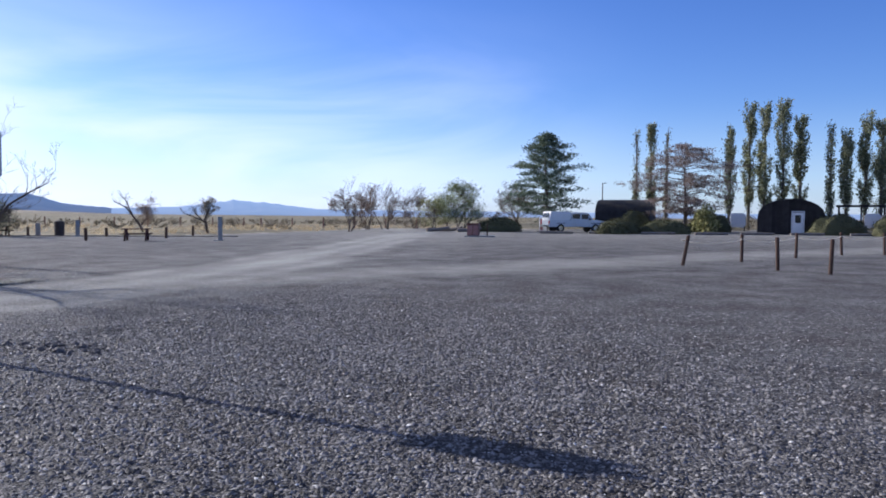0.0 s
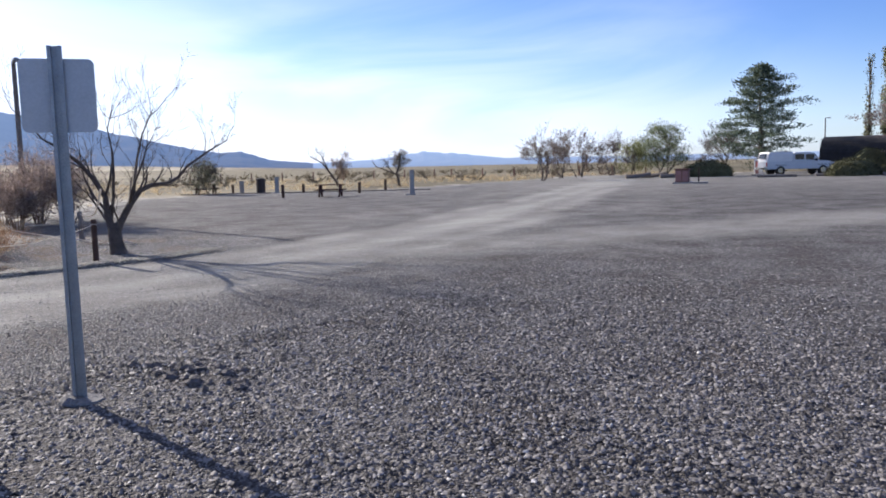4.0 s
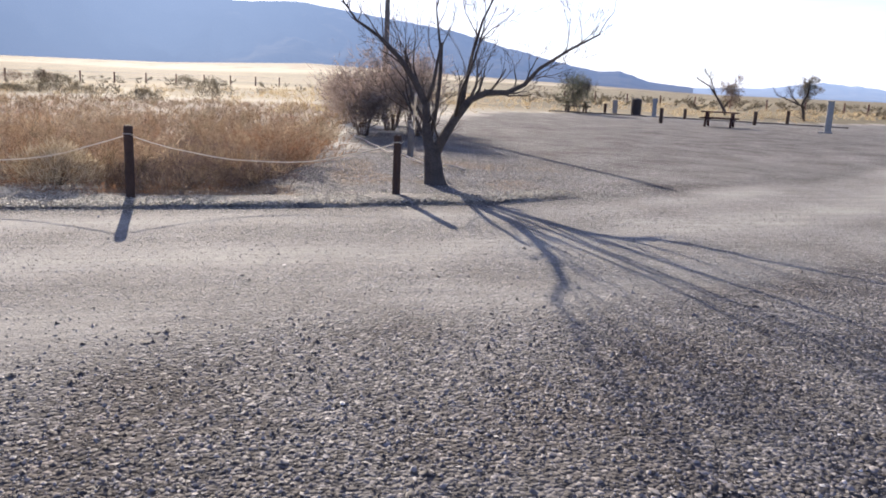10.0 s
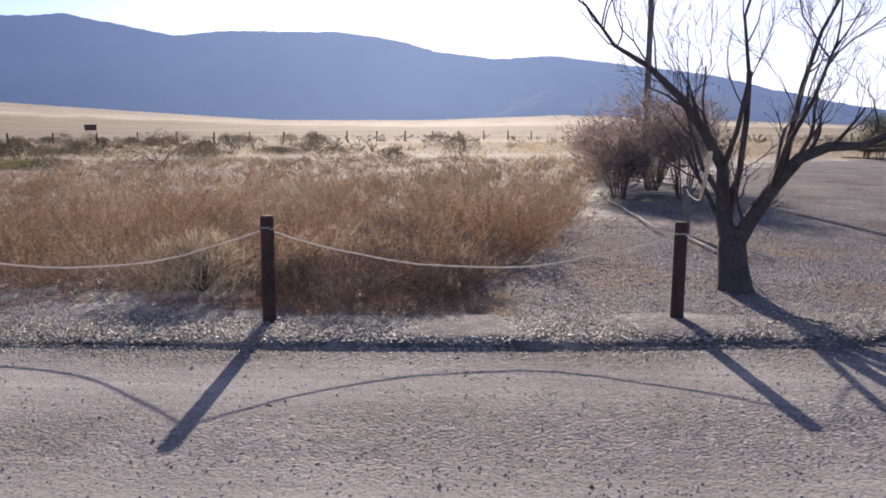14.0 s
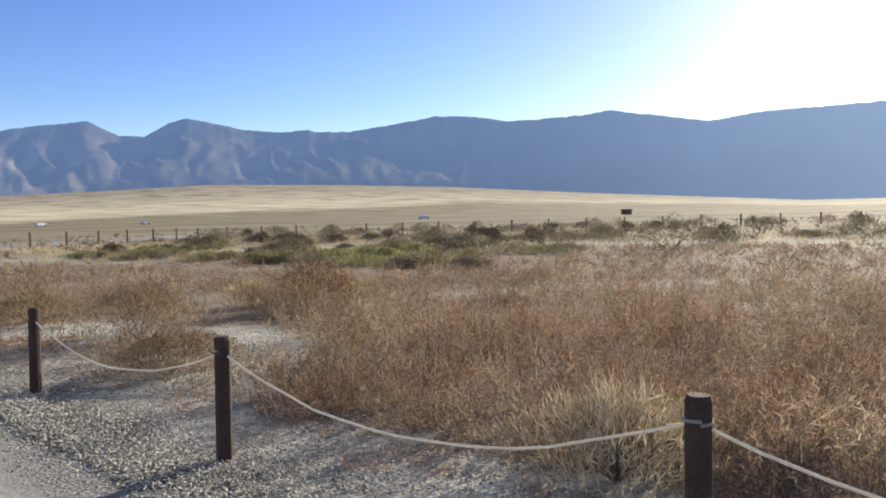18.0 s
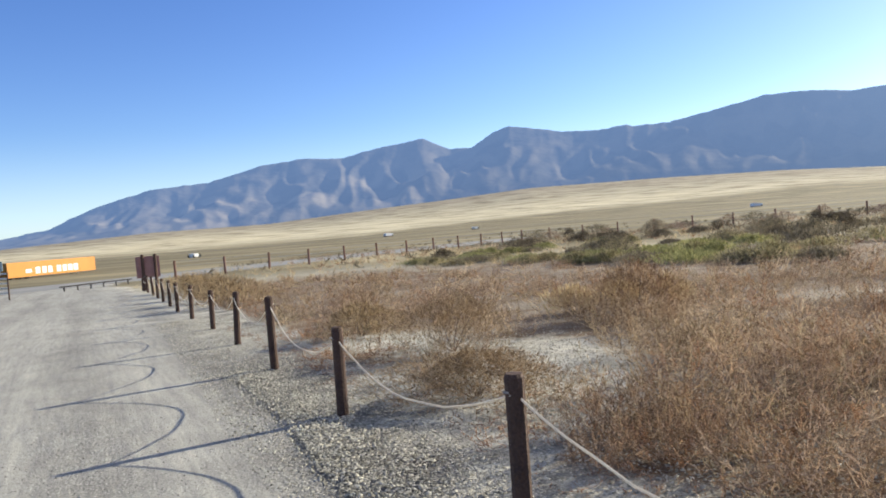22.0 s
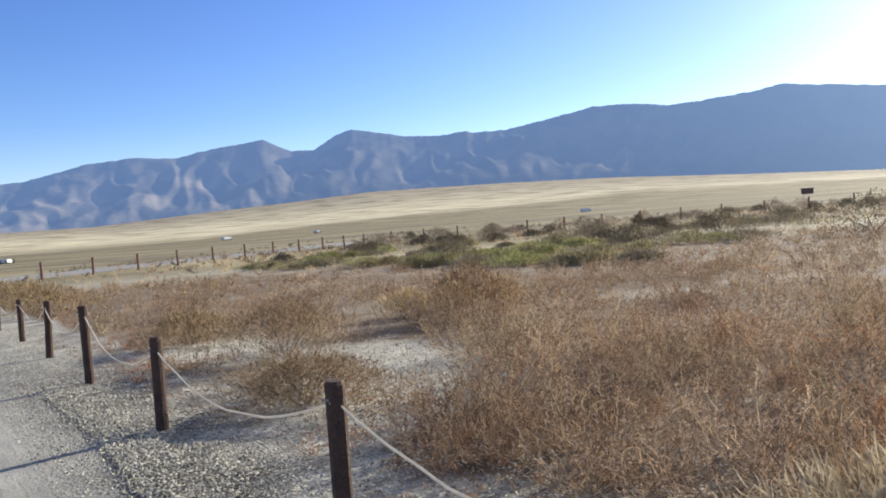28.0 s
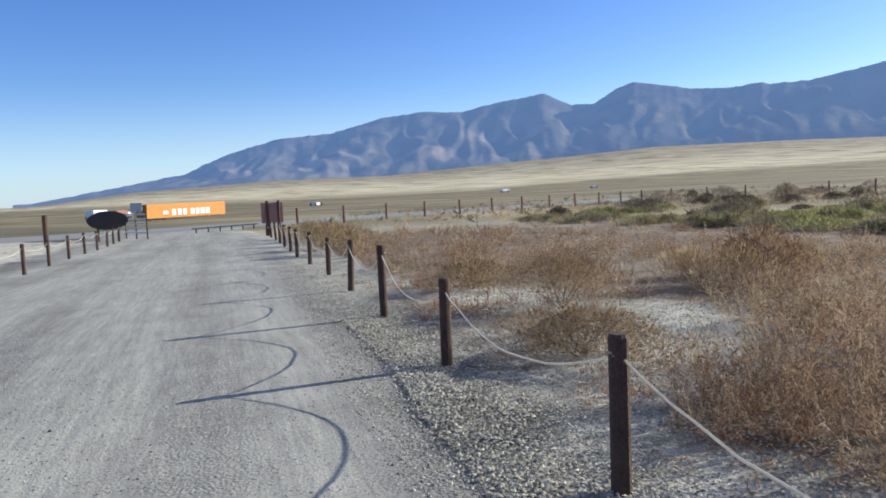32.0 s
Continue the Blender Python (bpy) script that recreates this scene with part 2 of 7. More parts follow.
M_CHROME = material("bright_metal", (0.5, 0.5, 0.5), (0.7, 0.7, 0.7), 4, 0.25, 0, 30, metal=1.0)
M_RED = material("red_lamp", (0.35, 0.02, 0.015), (0.5, 0.04, 0.03), 5, 0.3, 0, 30)
M_DARKWOOD = material("dark_timber", (0.014, 0.012, 0.012), (0.05, 0.042, 0.04), 2, 0.9, 0.4, 25, piece=0.3)
M_ROOF = material("dark_roofing", (0.015, 0.015, 0.017), (0.05, 0.048, 0.05), 2, 0.85, 0.4, 30)
M_BROWN = material("brown_paint", (0.13, 0.062, 0.045), (0.24, 0.12, 0.09), 4, 0.75, 0.2, 40)
M_LOG = material("weathered_log", (0.12, 0.1, 0.085), (0.3, 0.26, 0.22), 5, 0.9, 0.5, 30)
M_PAVED = material("pale_pavement", (0.2, 0.198, 0.19), (0.31, 0.305, 0.29), 0.5, 0.9, 0.2, 20)
M_ORANGE = material("orange_paint", (0.48, 0.185, 0.008), (0.58, 0.245, 0.014), 0.8, 0.45, 0.05, 8)
M_BLACK = material("black_board", (0.012, 0.01, 0.012), (0.03, 0.026, 0.028), 3, 0.7, 0.1, 30)
M_MAROON = material("maroon_board", (0.26, 0.13, 0.115), (0.4, 0.22, 0.19), 3, 0.8, 0.15, 30)
M_GREYBOARD = material("grey_board", (0.25, 0.3, 0.3), (0.4, 0.45, 0.45), 3, 0.7, 0.1, 30)
M_ASPHALT = material("asphalt", (0.07, 0.072, 0.078), (0.14, 0.142, 0.15), 0.5, 0.9, 0.2, 20)
M_DRUM = material("black_drum", (0.015, 0.011, 0.01), (0.05, 0.032, 0.026), 6, 0.6, 0.1, 50)


def ground_material():
    """Gravel lot, packed road and pale field soil from the painted zones of the sheet."""
    m = bpy.data.materials.new("ground_cover")
    m.use_nodes = True
    n, l = m.node_tree.nodes, m.node_tree.links
    b = n["Principled BSDF"]
    b.inputs["Roughness"].default_value = 0.95
    b.inputs["Specular IOR Level"].default_value = 0.25
    tc = n.new("ShaderNodeTexCoord")

    def tex(kind, scale, detail=3.0):
        t = n.new(kind)
        t.inputs["Scale"].default_value = scale
        if kind == "ShaderNodeTexNoise":
            t.inputs["Detail"].default_value = detail
        l.new(tc.outputs["Object"], t.inputs["Vector"])
        return t

    def ramp(src, stops):
        r = n.new("ShaderNodeValToRGB")
        e = r.color_ramp.elements
        while len(e) < len(stops):
            e.new(0.5)
        for k, (p, c) in enumerate(stops):
            e[k].position, e[k].color = p, (*c, 1)
        l.new(src, r.inputs["Fac"])
        return r.outputs["Color"]

    def mixc(fac, a, c, kind="MIX"):
        x = n.new("ShaderNodeMix")
        x.data_type, x.blend_type = "RGBA", kind
        if isinstance(fac, float):
            x.inputs[0].default_value = fac
        else:
            l.new(fac, x.inputs[0])
        l.new(a, x.inputs[6])
        l.new(c, x.inputs[7])
        return x.outputs[2]

    zone = n.new("ShaderNodeVertexColor")
    zone.layer_name = "zones"
    split = n.new("ShaderNodeSeparateColor")
    l.new(zone.outputs["Color"], split.inputs["Color"])
    pebble = tex("ShaderNodeTexVoronoi", 46.0)
    pebble2 = tex("ShaderNodeTexVoronoi", 75.0)
    big = tex("ShaderNodeTexNoise", 0.22, 5)
    mid = tex("ShaderNodeTexNoise", 2.2, 6)
    fine = tex("ShaderNodeTexNoise", 55.0, 4)
    sepv = n.new("ShaderNodeSeparateColor")
    l.new(pebble.outputs["Color"], sepv.inputs["Color"])
    gravel = ramp(sepv.outputs[0], [(0.0, (0.04, 0.038, 0.0375)), (0.5, (0.104, 0.1, 0.098)), (0.9, (0.235, 0.226, 0.22)), (1.0, (0.44, 0.425, 0.415))])
    gravel = mixc(0.3, gravel, ramp(mid.outputs["Fac"], [(0.3, (0.074, 0.07, 0.068)), (0.7, (0.16, 0.153, 0.148))]))
    blot = tex("ShaderNodeTexNoise", 0.9, 5)
    gravel = mixc(1.0, gravel, ramp(blot.outputs["Fac"], [(0.34, (0.78, 0.73, 0.7)), (0.5, (1.0, 0.99, 0.98)), (0.66, (1.2, 1.2, 1.21))]), "MULTIPLY")
    patch = tex("ShaderNodeTexNoise", 13.0, 4)
    gravel = mixc(1.0, gravel, ramp(patch.outputs["Fac"], [(0.32, (0.55, 0.54, 0.53)), (0.5, (1.0, 1.0, 1.0)), (0.68, (1.55, 1.54, 1.52))]), "MULTIPLY")
    packed = ramp(mid.outputs["Fac"], [(0.25, (0.375, 0.377, 0.34)), (0.6, (0.455, 0.456, 0.416)), (0.85, (0.52, 0.52, 0.475))])
    packed = mixc(0.35, packed, ramp(fine.outputs["Fac"], [(0.3, (0.15, 0.14, 0.126)), (0.5, (0.34, 0.32, 0.288)), (0.72, (0.52, 0.49, 0.445))]))
    along = n.new("ShaderNodeMapping")
    along.vector_type = "TEXTURE"
    along.inputs["Rotation"].default_value = (0, 0, radians(55))
    along.inputs["Scale"].default_value = (7.0, 0.55, 1)
    l.new(tc.outputs["Object"], along.inputs["Vector"])
    wheel = n.new("ShaderNodeTexNoise")
    wheel.inputs["Scale"].default_value, wheel.inputs["Detail"].default_value = 2.2, 6
    l.new(along.outputs["Vector"], wheel.inputs["Vector"])
    packed = mixc(1.0, packed, ramp(wheel.outputs["Fac"], [(0.34, (0.87, 0.87, 0.87)), (0.5, (0.99, 0.99, 0.98)), (0.64, (1.12, 1.12, 1.09))]), "MULTIPLY")
    speck = n.new("ShaderNodeSeparateColor")
    l.new(pebble2.outputs["Color"], speck.inputs["Color"])
    packed = mixc(0.28, packed, ramp(speck.outputs[0], [(0.0, (0.09, 0.085, 0.078)), (0.14, (0.14, 0.132, 0.12)), (0.2, (0.42, 0.4, 0.36)), (0.86, (0.48, 0.456, 0.415)), (1.0, (0.58, 0.55, 0.5))]))
    soil = ramp(mid.outputs["Fac"], [(0.34, (0.2, 0.175, 0.125)), (0.47, (0.52, 0.485, 0.38)), (0.62, (0.8, 0.765, 0.64))])
    soil = mixc(0.5, soil, ramp(fine.outputs["Fac"], [(0.36, (0.14, 0.12, 0.09)), (0.56, (0.78, 0.75, 0.65))]))
    wide = n.new("ShaderNodeTexNoise")
    wide.inputs["Scale"].default_value, wide.inputs["Detail"].default_value = 0.021, 8
    wide.inputs["Roughness"].default_value = 0.62
    squash = n.new("ShaderNodeMapping")
    squash.inputs["Rotation"].default_value = (0, 0, radians(-20))
    squash.inputs["Scale"].default_value = (1.5, 0.55, 1)
    l.new(tc.outputs["Object"], squash.inputs["Vector"])
    l.new(squash.outputs["Vector"], wide.inputs["Vector"])
    plain = ramp(wide.outputs["Fac"], [(0.33, (0.2, 0.17, 0.11)), (0.4, (0.42, 0.36, 0.235)), (0.48, (0.62, 0.55, 0.37)), (0.66, (0.76, 0.69, 0.48))])
    sage = ramp(wide.outputs["Fac"], [(0.35, (0.12, 0.106, 0.06)), (0.5, (0.225, 0.19, 0.108)), (0.66, (0.38, 0.32, 0.185))])
    # brown litter, its dark tones deepened for the shade under the weeds
    shaded_litter = ramp(fine.outputs["Fac"], [(0.32, (0.06, 0.036, 0.022)), (0.5, (0.18, 0.118, 0.07)), (0.7, (0.4, 0.32, 0.22))])
    rough_way = n.new("ShaderNodeTexNoise")
    rough_way.inputs["Scale"].default_value, rough_way.inputs["Detail"].default_value = 9.0, 6
    l.new(along.outputs["Vector"], rough_way.inputs["Vector"])
    packed = mixc(1.0, packed, ramp(rough_way.outputs["Fac"], [(0.36, (0.86, 0.86, 0.87)), (0.5, (0.99, 0.99, 0.98)), (0.65, (1.09, 1.08, 1.06))]), "MULTIPLY")
    def frayed(src, noise_out, amount, hard):
        """A zone whose border breaks up into patches and tongues."""
        a = n.new("ShaderNodeMath")
        a.operation = "MULTIPLY_ADD"
        a.inputs[1].default_value, a.inputs[2].default_value = amount, -0.5 * amount - 0.5
        l.new(noise_out, a.inputs[0])
        c = n.new("ShaderNodeMath")
        l.new(src, c.inputs[0])
        l.new(a.outputs[0], c.inputs[1])
        d = n.new("ShaderNodeMath")
        d.operation, d.use_clamp = "MULTIPLY_ADD", True
        d.inputs[1].default_value, d.inputs[2].default_value = hard, 0.5
        l.new(c.outputs[0], d.inputs[0])
        return d.outputs[0]
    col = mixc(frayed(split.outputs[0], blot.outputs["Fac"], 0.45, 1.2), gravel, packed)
    col = mixc(frayed(split.outputs[1], mid.outputs["Fac"], 1.1, 1.6), col, soil)
    col = mixc(frayed(split.outputs[2], mid.outputs["Fac"], 1.0, 1.5), col, shaded_litter)
    alpha = n.new("ShaderNodeVertexColor")
    alpha.layer_name = "far_zones"
    split2 = n.new("ShaderNodeSeparateColor")
    l.new(alpha.outputs["Color"], split2.inputs["Color"])
    col = mixc(split2.outputs[0], col, sage)
    col = mixc(split2.outputs[1], col, plain)
    foot = ramp(wide.outputs["Fac"], [(0.4, (0.15, 0.13, 0.1)), (0.6, (0.36, 0.305, 0.225))])
    col = mixc(split2.outputs[2], col, foot)
    tint = ramp(big.outputs["Fac"], [(0.35, (0.82, 0.82, 0.82)), (0.62, (1.0, 0.995, 0.985))])
    col = mixc(1.0, col, tint, "MULTIPLY")
    l.new(col, b.inputs["Base Color"])
    loose = n.new("ShaderNodeMath")
    loose.operation, loose.use_clamp = "SUBTRACT", True
    loose.inputs[0].default_value = 0.9
    l.new(split.outputs[0], loose.inputs[1])
    loose2 = n.new("ShaderNodeMath")
    loose2.operation, loose2.use_clamp = "SUBTRACT", True
    l.new(loose.outputs[0], loose2.inputs[0])
    l.new(split.outputs[1], loose2.inputs[1])
    bp = n.new("ShaderNodeBump")
    bp.inputs["Distance"].default_value = 0.019
    l.new(loose2.outputs[0], bp.inputs["Strength"])
    l.new(pebble.outputs["Distance"], bp.inputs["Height"])
    bp.invert = True
    bp2 = n.new("ShaderNodeBump")
    bp2.inputs["Strength"].default_value, bp2.inputs["Distance"].default_value = 0.4, 0.014
    l.new(fine.outputs["Fac"], bp2.inputs["Height"])
    bp3 = n.new("ShaderNodeBump")
    bp3.inputs["Distance"].default_value = 0.003
    l.new(split.outputs[0], bp3.inputs["Strength"])
    l.new(rough_way.outputs["Fac"], bp3.inputs["Height"])
    l.new(bp.outputs["Normal"], bp3.inputs["Normal"])
    l.new(bp3.outputs["Normal"], bp2.inputs["Normal"])
    # low swells and hollows of loose ground
    swell = tex("ShaderNodeTexNoise", 3.4, 5)
    bp4 = n.new("ShaderNodeBump")
    calm = n.new("ShaderNodeMath")
    calm.operation, calm.use_clamp = "MULTIPLY_ADD", True
    calm.inputs[1].default_value, calm.inputs[2].default_value = -0.55, 0.55
    l.new(split.outputs[0], calm.inputs[0])
    l.new(calm.outputs[0], bp4.inputs["Strength"])
    bp4.inputs["Distance"].default_value = 0.05
    l.new(swell.outputs["Fac"], bp4.inputs["Height"])
    l.new(bp2.outputs["Normal"], bp4.inputs["Normal"])
    l.new(bp4.outputs["Normal"], b.inputs["Normal"])
    return m


def mountain_material(name, haze_glow, blue):
    """Far range: scrub and rock with a faint blue emission painting miles of haze."""
    m = bpy.data.materials.new(name)
    m.use_nodes = True
    n, l = m.node_tree.nodes, m.node_tree.links
    b = n["Principled BSDF"]
    b.inputs["Roughness"].default_value = 1.0
    b.inputs["Specular IOR Level"].default_value = 0.0
    tc = n.new("ShaderNodeTexCoord")
    t = n.new("ShaderNodeTexNoise")
    t.inputs["Scale"].default_value, t.inputs["Detail"].default_value = 0.006, 5
    l.new(tc.outputs["Object"], t.inputs["Vector"])
    r = n.new("ShaderNodeValToRGB")
    r.color_ramp.elements[0].position, r.color_ramp.elements[0].color = 0.36, (0.06, 0.058, 0.054, 1)
    r.color_ramp.elements[1].position, r.color_ramp.elements[1].color = 0.66, (0.088, 0.08, 0.067, 1)
    l.new(t.outputs["Fac"], r.inputs["Fac"])
    # dry grass on the lower spurs, painted pale tan to look sunlit
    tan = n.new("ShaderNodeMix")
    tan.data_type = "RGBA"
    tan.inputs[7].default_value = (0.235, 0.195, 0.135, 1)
    sunlit_turf = n.new("ShaderNodeAttribute")
    sunlit_turf.attribute_name = "sunlit_turf"
    l.new(sunlit_turf.outputs["Fac"], tan.inputs[0])
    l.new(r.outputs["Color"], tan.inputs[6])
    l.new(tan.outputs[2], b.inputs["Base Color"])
    crag = n.new("ShaderNodeTexNoise")
    crag.inputs["Scale"].default_value, crag.inputs["Detail"].default_value = 0.013, 6
    l.new(tc.outputs["Object"], crag.inputs["Vector"])
    gully = n.new("ShaderNodeBump")
    gully.inputs["Strength"].default_value, gully.inputs["Distance"].default_value = 0.4, 30.0
    l.new(crag.outputs["Fac"], gully.inputs["Height"])
    l.new(gully.outputs["Normal"], b.inputs["Normal"])
    # the painted haze is paler towards the sun
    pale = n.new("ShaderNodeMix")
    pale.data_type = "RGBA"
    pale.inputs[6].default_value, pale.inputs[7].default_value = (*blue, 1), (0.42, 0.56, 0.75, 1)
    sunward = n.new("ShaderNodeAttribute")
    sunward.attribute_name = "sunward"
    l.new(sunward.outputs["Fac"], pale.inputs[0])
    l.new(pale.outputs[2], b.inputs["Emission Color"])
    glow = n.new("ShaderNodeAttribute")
    glow.attribute_name = "haze_glow"
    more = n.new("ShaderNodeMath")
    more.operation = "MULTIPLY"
    more.inputs[1].default_value = haze_glow
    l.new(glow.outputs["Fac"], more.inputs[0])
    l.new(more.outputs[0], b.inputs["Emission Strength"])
    return m


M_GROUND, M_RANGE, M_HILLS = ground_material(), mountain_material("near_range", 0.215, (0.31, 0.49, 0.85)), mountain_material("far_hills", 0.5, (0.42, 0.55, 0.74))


# ---- mesh helpers ----
class Soup:
    """Collects vertices and faces for one mesh."""

    def __init__(self):
        self.v, self.f = [], []

    def add(self, verts, faces):
        k = len(self.v)
        self.v.extend(verts)
        self.f.extend([tuple(i + k for i in f) for f in faces])

    def tube(self, pts, radii, n=6, cap=True):
        pts = [Vector(p) for p in pts]
        verts, faces = [], []
        side = None
        for i, p in enumerate(pts):
            way = (pts[min(i + 1, len(pts) - 1)] - pts[max(i - 1, 0)]).normalized()
            if side is None:
                side = way.cross(Vector((0.31, 0.17, 0.93))).normalized()
                if side.length < 0.1:
                    side = way.orthogonal().normalized()
            side = (side - way * side.dot(way)).normalized()
            other = way.cross(side)
            for k in range(n):
                a = 2 * math.pi * k / n
                verts.append(p + (side * math.cos(a) + other * math.sin(a)) * radii[i])
        for i in range(len(pts) - 1):
            for k in range(n):
                j = (k + 1) % n
                faces.append((i * n + k, i * n + j, (i + 1) * n + j, (i + 1) * n + k))
        if cap:
            faces.append(tuple(range(n))[::-1])
            faces.append(tuple((len(pts) - 1) * n + k for k in range(n)))
        self.add(verts, faces)

    def box(self, size, m=None, bevel=0.0):
        bm = bmesh.new()
        bmesh.ops.create_cube(bm, size=1)
        bmesh.ops.scale(bm, vec=size, verts=bm.verts)
        if bevel:
            bmesh.ops.bevel(bm, geom=bm.edges[:], offset=bevel, segments=2, affect="EDGES")
        if m is not None:
            bmesh.ops.transform(bm, matrix=m, verts=bm.verts)
        bm.verts.index_update()
        self.add([v.co.copy() for v in bm.verts], [[v.index for v in f.verts] for f in bm.faces])
        bm.free()

    def leaf(self, p, way, size, rnd, wide=0.5):
        """A bent leaf or needle tuft of two triangles."""
        way = Vector(way).normalized()
        a = way.cross(Vector((rnd.uniform(-1, 1), rnd.uniform(-1, 1), rnd.uniform(-1, 1)))).normalized()
        p = Vector(p)
        self.add([p, p + way * size * 0.5 + a * size * wide * 0.5, p + way * size + way.cross(a) * size * 0.15,
                  p + way * size * 0.5 - a * size * wide * 0.5], [(0, 1, 2), (0, 2, 3)])

    def mesh(self, name, mat, smooth=False):
        me = bpy.data.meshes.new(name)
        me.from_pydata([tuple(v) for v in self.v], [], self.f)
        me.materials.append(mat)
        if smooth:
            me.polygons.foreach_set("use_smooth", [True] * len(me.polygons))
        me.update()
        return me


def part(name, soup, mat, parent=None, label="", smooth=False):
    """Links a soup as one mesh object, under its thing if there is one."""
    ob = new(name, soup.mesh(name, mat, smooth))
    if parent is not None:
        ob.parent = parent
    return tagged(ob, label=label)


def thing(name, x, y, z=None, turn=0.0, label="", category="", group="", kind=""):
    ob = new(name)
    ob.matrix_world = pose(x, y, land(x, y) if z is None else z, 0, 0, turn)
    return tagged(ob, label, category, group, kind)


def boxed(size, m=None, bevel=0.0):
    s = Soup()
    s.box(size, m, bevel)
    return s


def tubed(pts, radii, n=8):
    s = Soup()
    s.tube(pts, radii if isinstance(radii, (list, tuple)) else [radii] * len(pts), n)
    return s


def array_mesh(name, verts, tris, mat):
    """A mesh from numpy arrays of vertices and triangles."""
    me = bpy.data.meshes.new(name)
    me.vertices.add(len(verts))
    me.vertices.foreach_set("co", np.asarray(verts, np.float32).ravel())
    me.loops.add(tris.size)
    me.loops.foreach_set("vertex_index", np.asarray(tris, np.int32).ravel())
    me.polygons.add(len(tris))
    me.polygons.foreach_set("loop_start", np.arange(0, tris.size, 3, dtype=np.int32))
    me.materials.append(mat)
    me.update(calc_edges=True)
    return me


# ---- lie of the land ----
FENCE = [(-10.15, 15.06), (-11.64, 12.34), (-13.33, 9.86), (-15.12, 7.42), (-16.99, 4.99), (-18.93, 2.48), (-20.8, 0.0),
         (-22.65, -2.6), (-24.35, -5.0), (-26.1, -7.3), (-27.9, -9.7), (-29.7, -12.1), (-31.5, -14.5), (-33.3, -17.0), (-35.0, -19.4)]
ROAD = [(-44, -38), (-33, -22.5), (-24.5, -11), (-17.5, -1.5), (-13.2, 5.0), (-9.4, 10.2), (-7.3, 14.0), (-6.1, 18.5), (-5.3, 25.0), (-4.3, 38), (-3.3, 55), (-2.5, 72), (-6, 105)]
LOT = [(-10.2, 14.7), (-12.6, 16.9), (-17.5, 21.5), (-24, 31), (-30, 44), (-29, 52), (-18, 57), (-12, 78), (-8, 100), (70, 100), (60, -60), (-24, -44), (-46, -36.5), (-35.6, -20.5)]


def land(x, y):
    """Height of the ground: level at the lot, falling gently down the road."""
    s = (x + 13.4) * -0.6 + (y - 9.84) * -0.8
    return -0.0095 * min(max(s - 1, 0), 92)


def polyline_distance(x, y, line):
    best = np.full(np.shape(x), 1e9)
    for (ax, ay), (bx, by) in zip(line, line[1:]):
        dx, dy = bx - ax, by - ay
        t = np.clip(((x - ax) * dx + (y - ay) * dy) / (dx * dx + dy * dy), 0, 1)
        best = np.minimum(best, np.hypot(x - ax - t * dx, y - ay - t * dy))
    return best


def inside(x, y, line):
    n = np.zeros(np.shape(x), bool)
    for (ax, ay), (bx, by) in zip(line, line[1:] + line[:1]):
        cross = (ay > y) != (by > y)
        with np.errstate(divide="ignore", invalid="ignore"):
            n ^= cross & (x < (bx - ax) * (y - ay) / (by - ay + 1e-12) + ax)
    return n


def wobble(x, y, scale, seed=0.0):
    """A smooth made-up noise of about -1 to 1."""
    a = np.sin(x * scale * 1.3 + seed + 1.7 * np.sin(y * scale * 0.9 + seed * 2.1))
    b = np.sin(y * scale * 1.7 - seed * 1.3 + 1.3 * np.sin(x * scale * 1.1 - seed))
    c = np.sin((x + y) * scale * 2.9 + seed * 0.7) * 0.5
    return (a + b + c) / 2.5


def step(lo, hi, v):
    t = np.clip((v - lo) / (hi - lo), 0, 1)
    return t * t * (3 - 2 * t)


# border of the coarse gravel towards the road
EDGE = [(-14, -6), (-9.2, 1.5), (-6.8, 5.6), (-5.5, 8.1), (-5.15, 9.3), (-4.5, 10.5), (-3.85, 11.5), (-2.8, 13.3), (-0.8, 15.8), (4, 20), (12, 26)]
COARSE = EDGE + [(60, 26), (60, -30), (-6, -30)]


def coarse_depth(x, y):
    """Metres inside the coarse gravel, negative on the road."""
    return polyline_distance(x, y, EDGE) * np.where(inside(x, y, COARSE), 1, -1) + 0.25 * wobble(x, y, 1.4, 2.0) + 0.12 * wobble(x, y, 4.0, 1.0)


FIELD = [(-12.75, 12.9), (-12.2, 13.0), (-11.75, 13.9), (-13.6, 16.6), (-19, 22), (-27, 30), (-60, 62), (-95, 60), (-95, -28), (-50, -26), (-38, -20), (-27.6, -8), (-23.6, -2), (-21.2, 1.2), (-19.0, 4.0), (-17.0, 6.6), (-14.9, 9.4), (-14.25, 9.75), (-14.1, 10.6), (-13.8, 11.2), (-13.35, 11.8), (-12.95, 12.35)]
# litter by the rope, with the shade under the bush coloured into it
LITTER_SHADE = [(-12.5, 12.2), (-11.7, 12.7), (-10.8, 14.1), (-11.7, 14.6), (-13, 13.2)]
LITTER_ROPE = [(-14.3, 9.7), (-13.95, 10.9), (-13.2, 11.85), (-12.75, 12.6), (-13.3, 12.4), (-14.6, 10.5)]
BARE = [(-15.6, 9.0), (-17.4, 8.4), (-18.3, 7.9), (-18.4, 6.4), (-19.2, 5.0)]
HOLLOW = [(-20.6, 6.6), (-21.6, 6.2), (-23.2, 5.6)]
PATHWAY = [(-23.0, 9.5), (-24.8, 12.5), (-25.6, 16), (-27.5, 20), (-33, 27)]


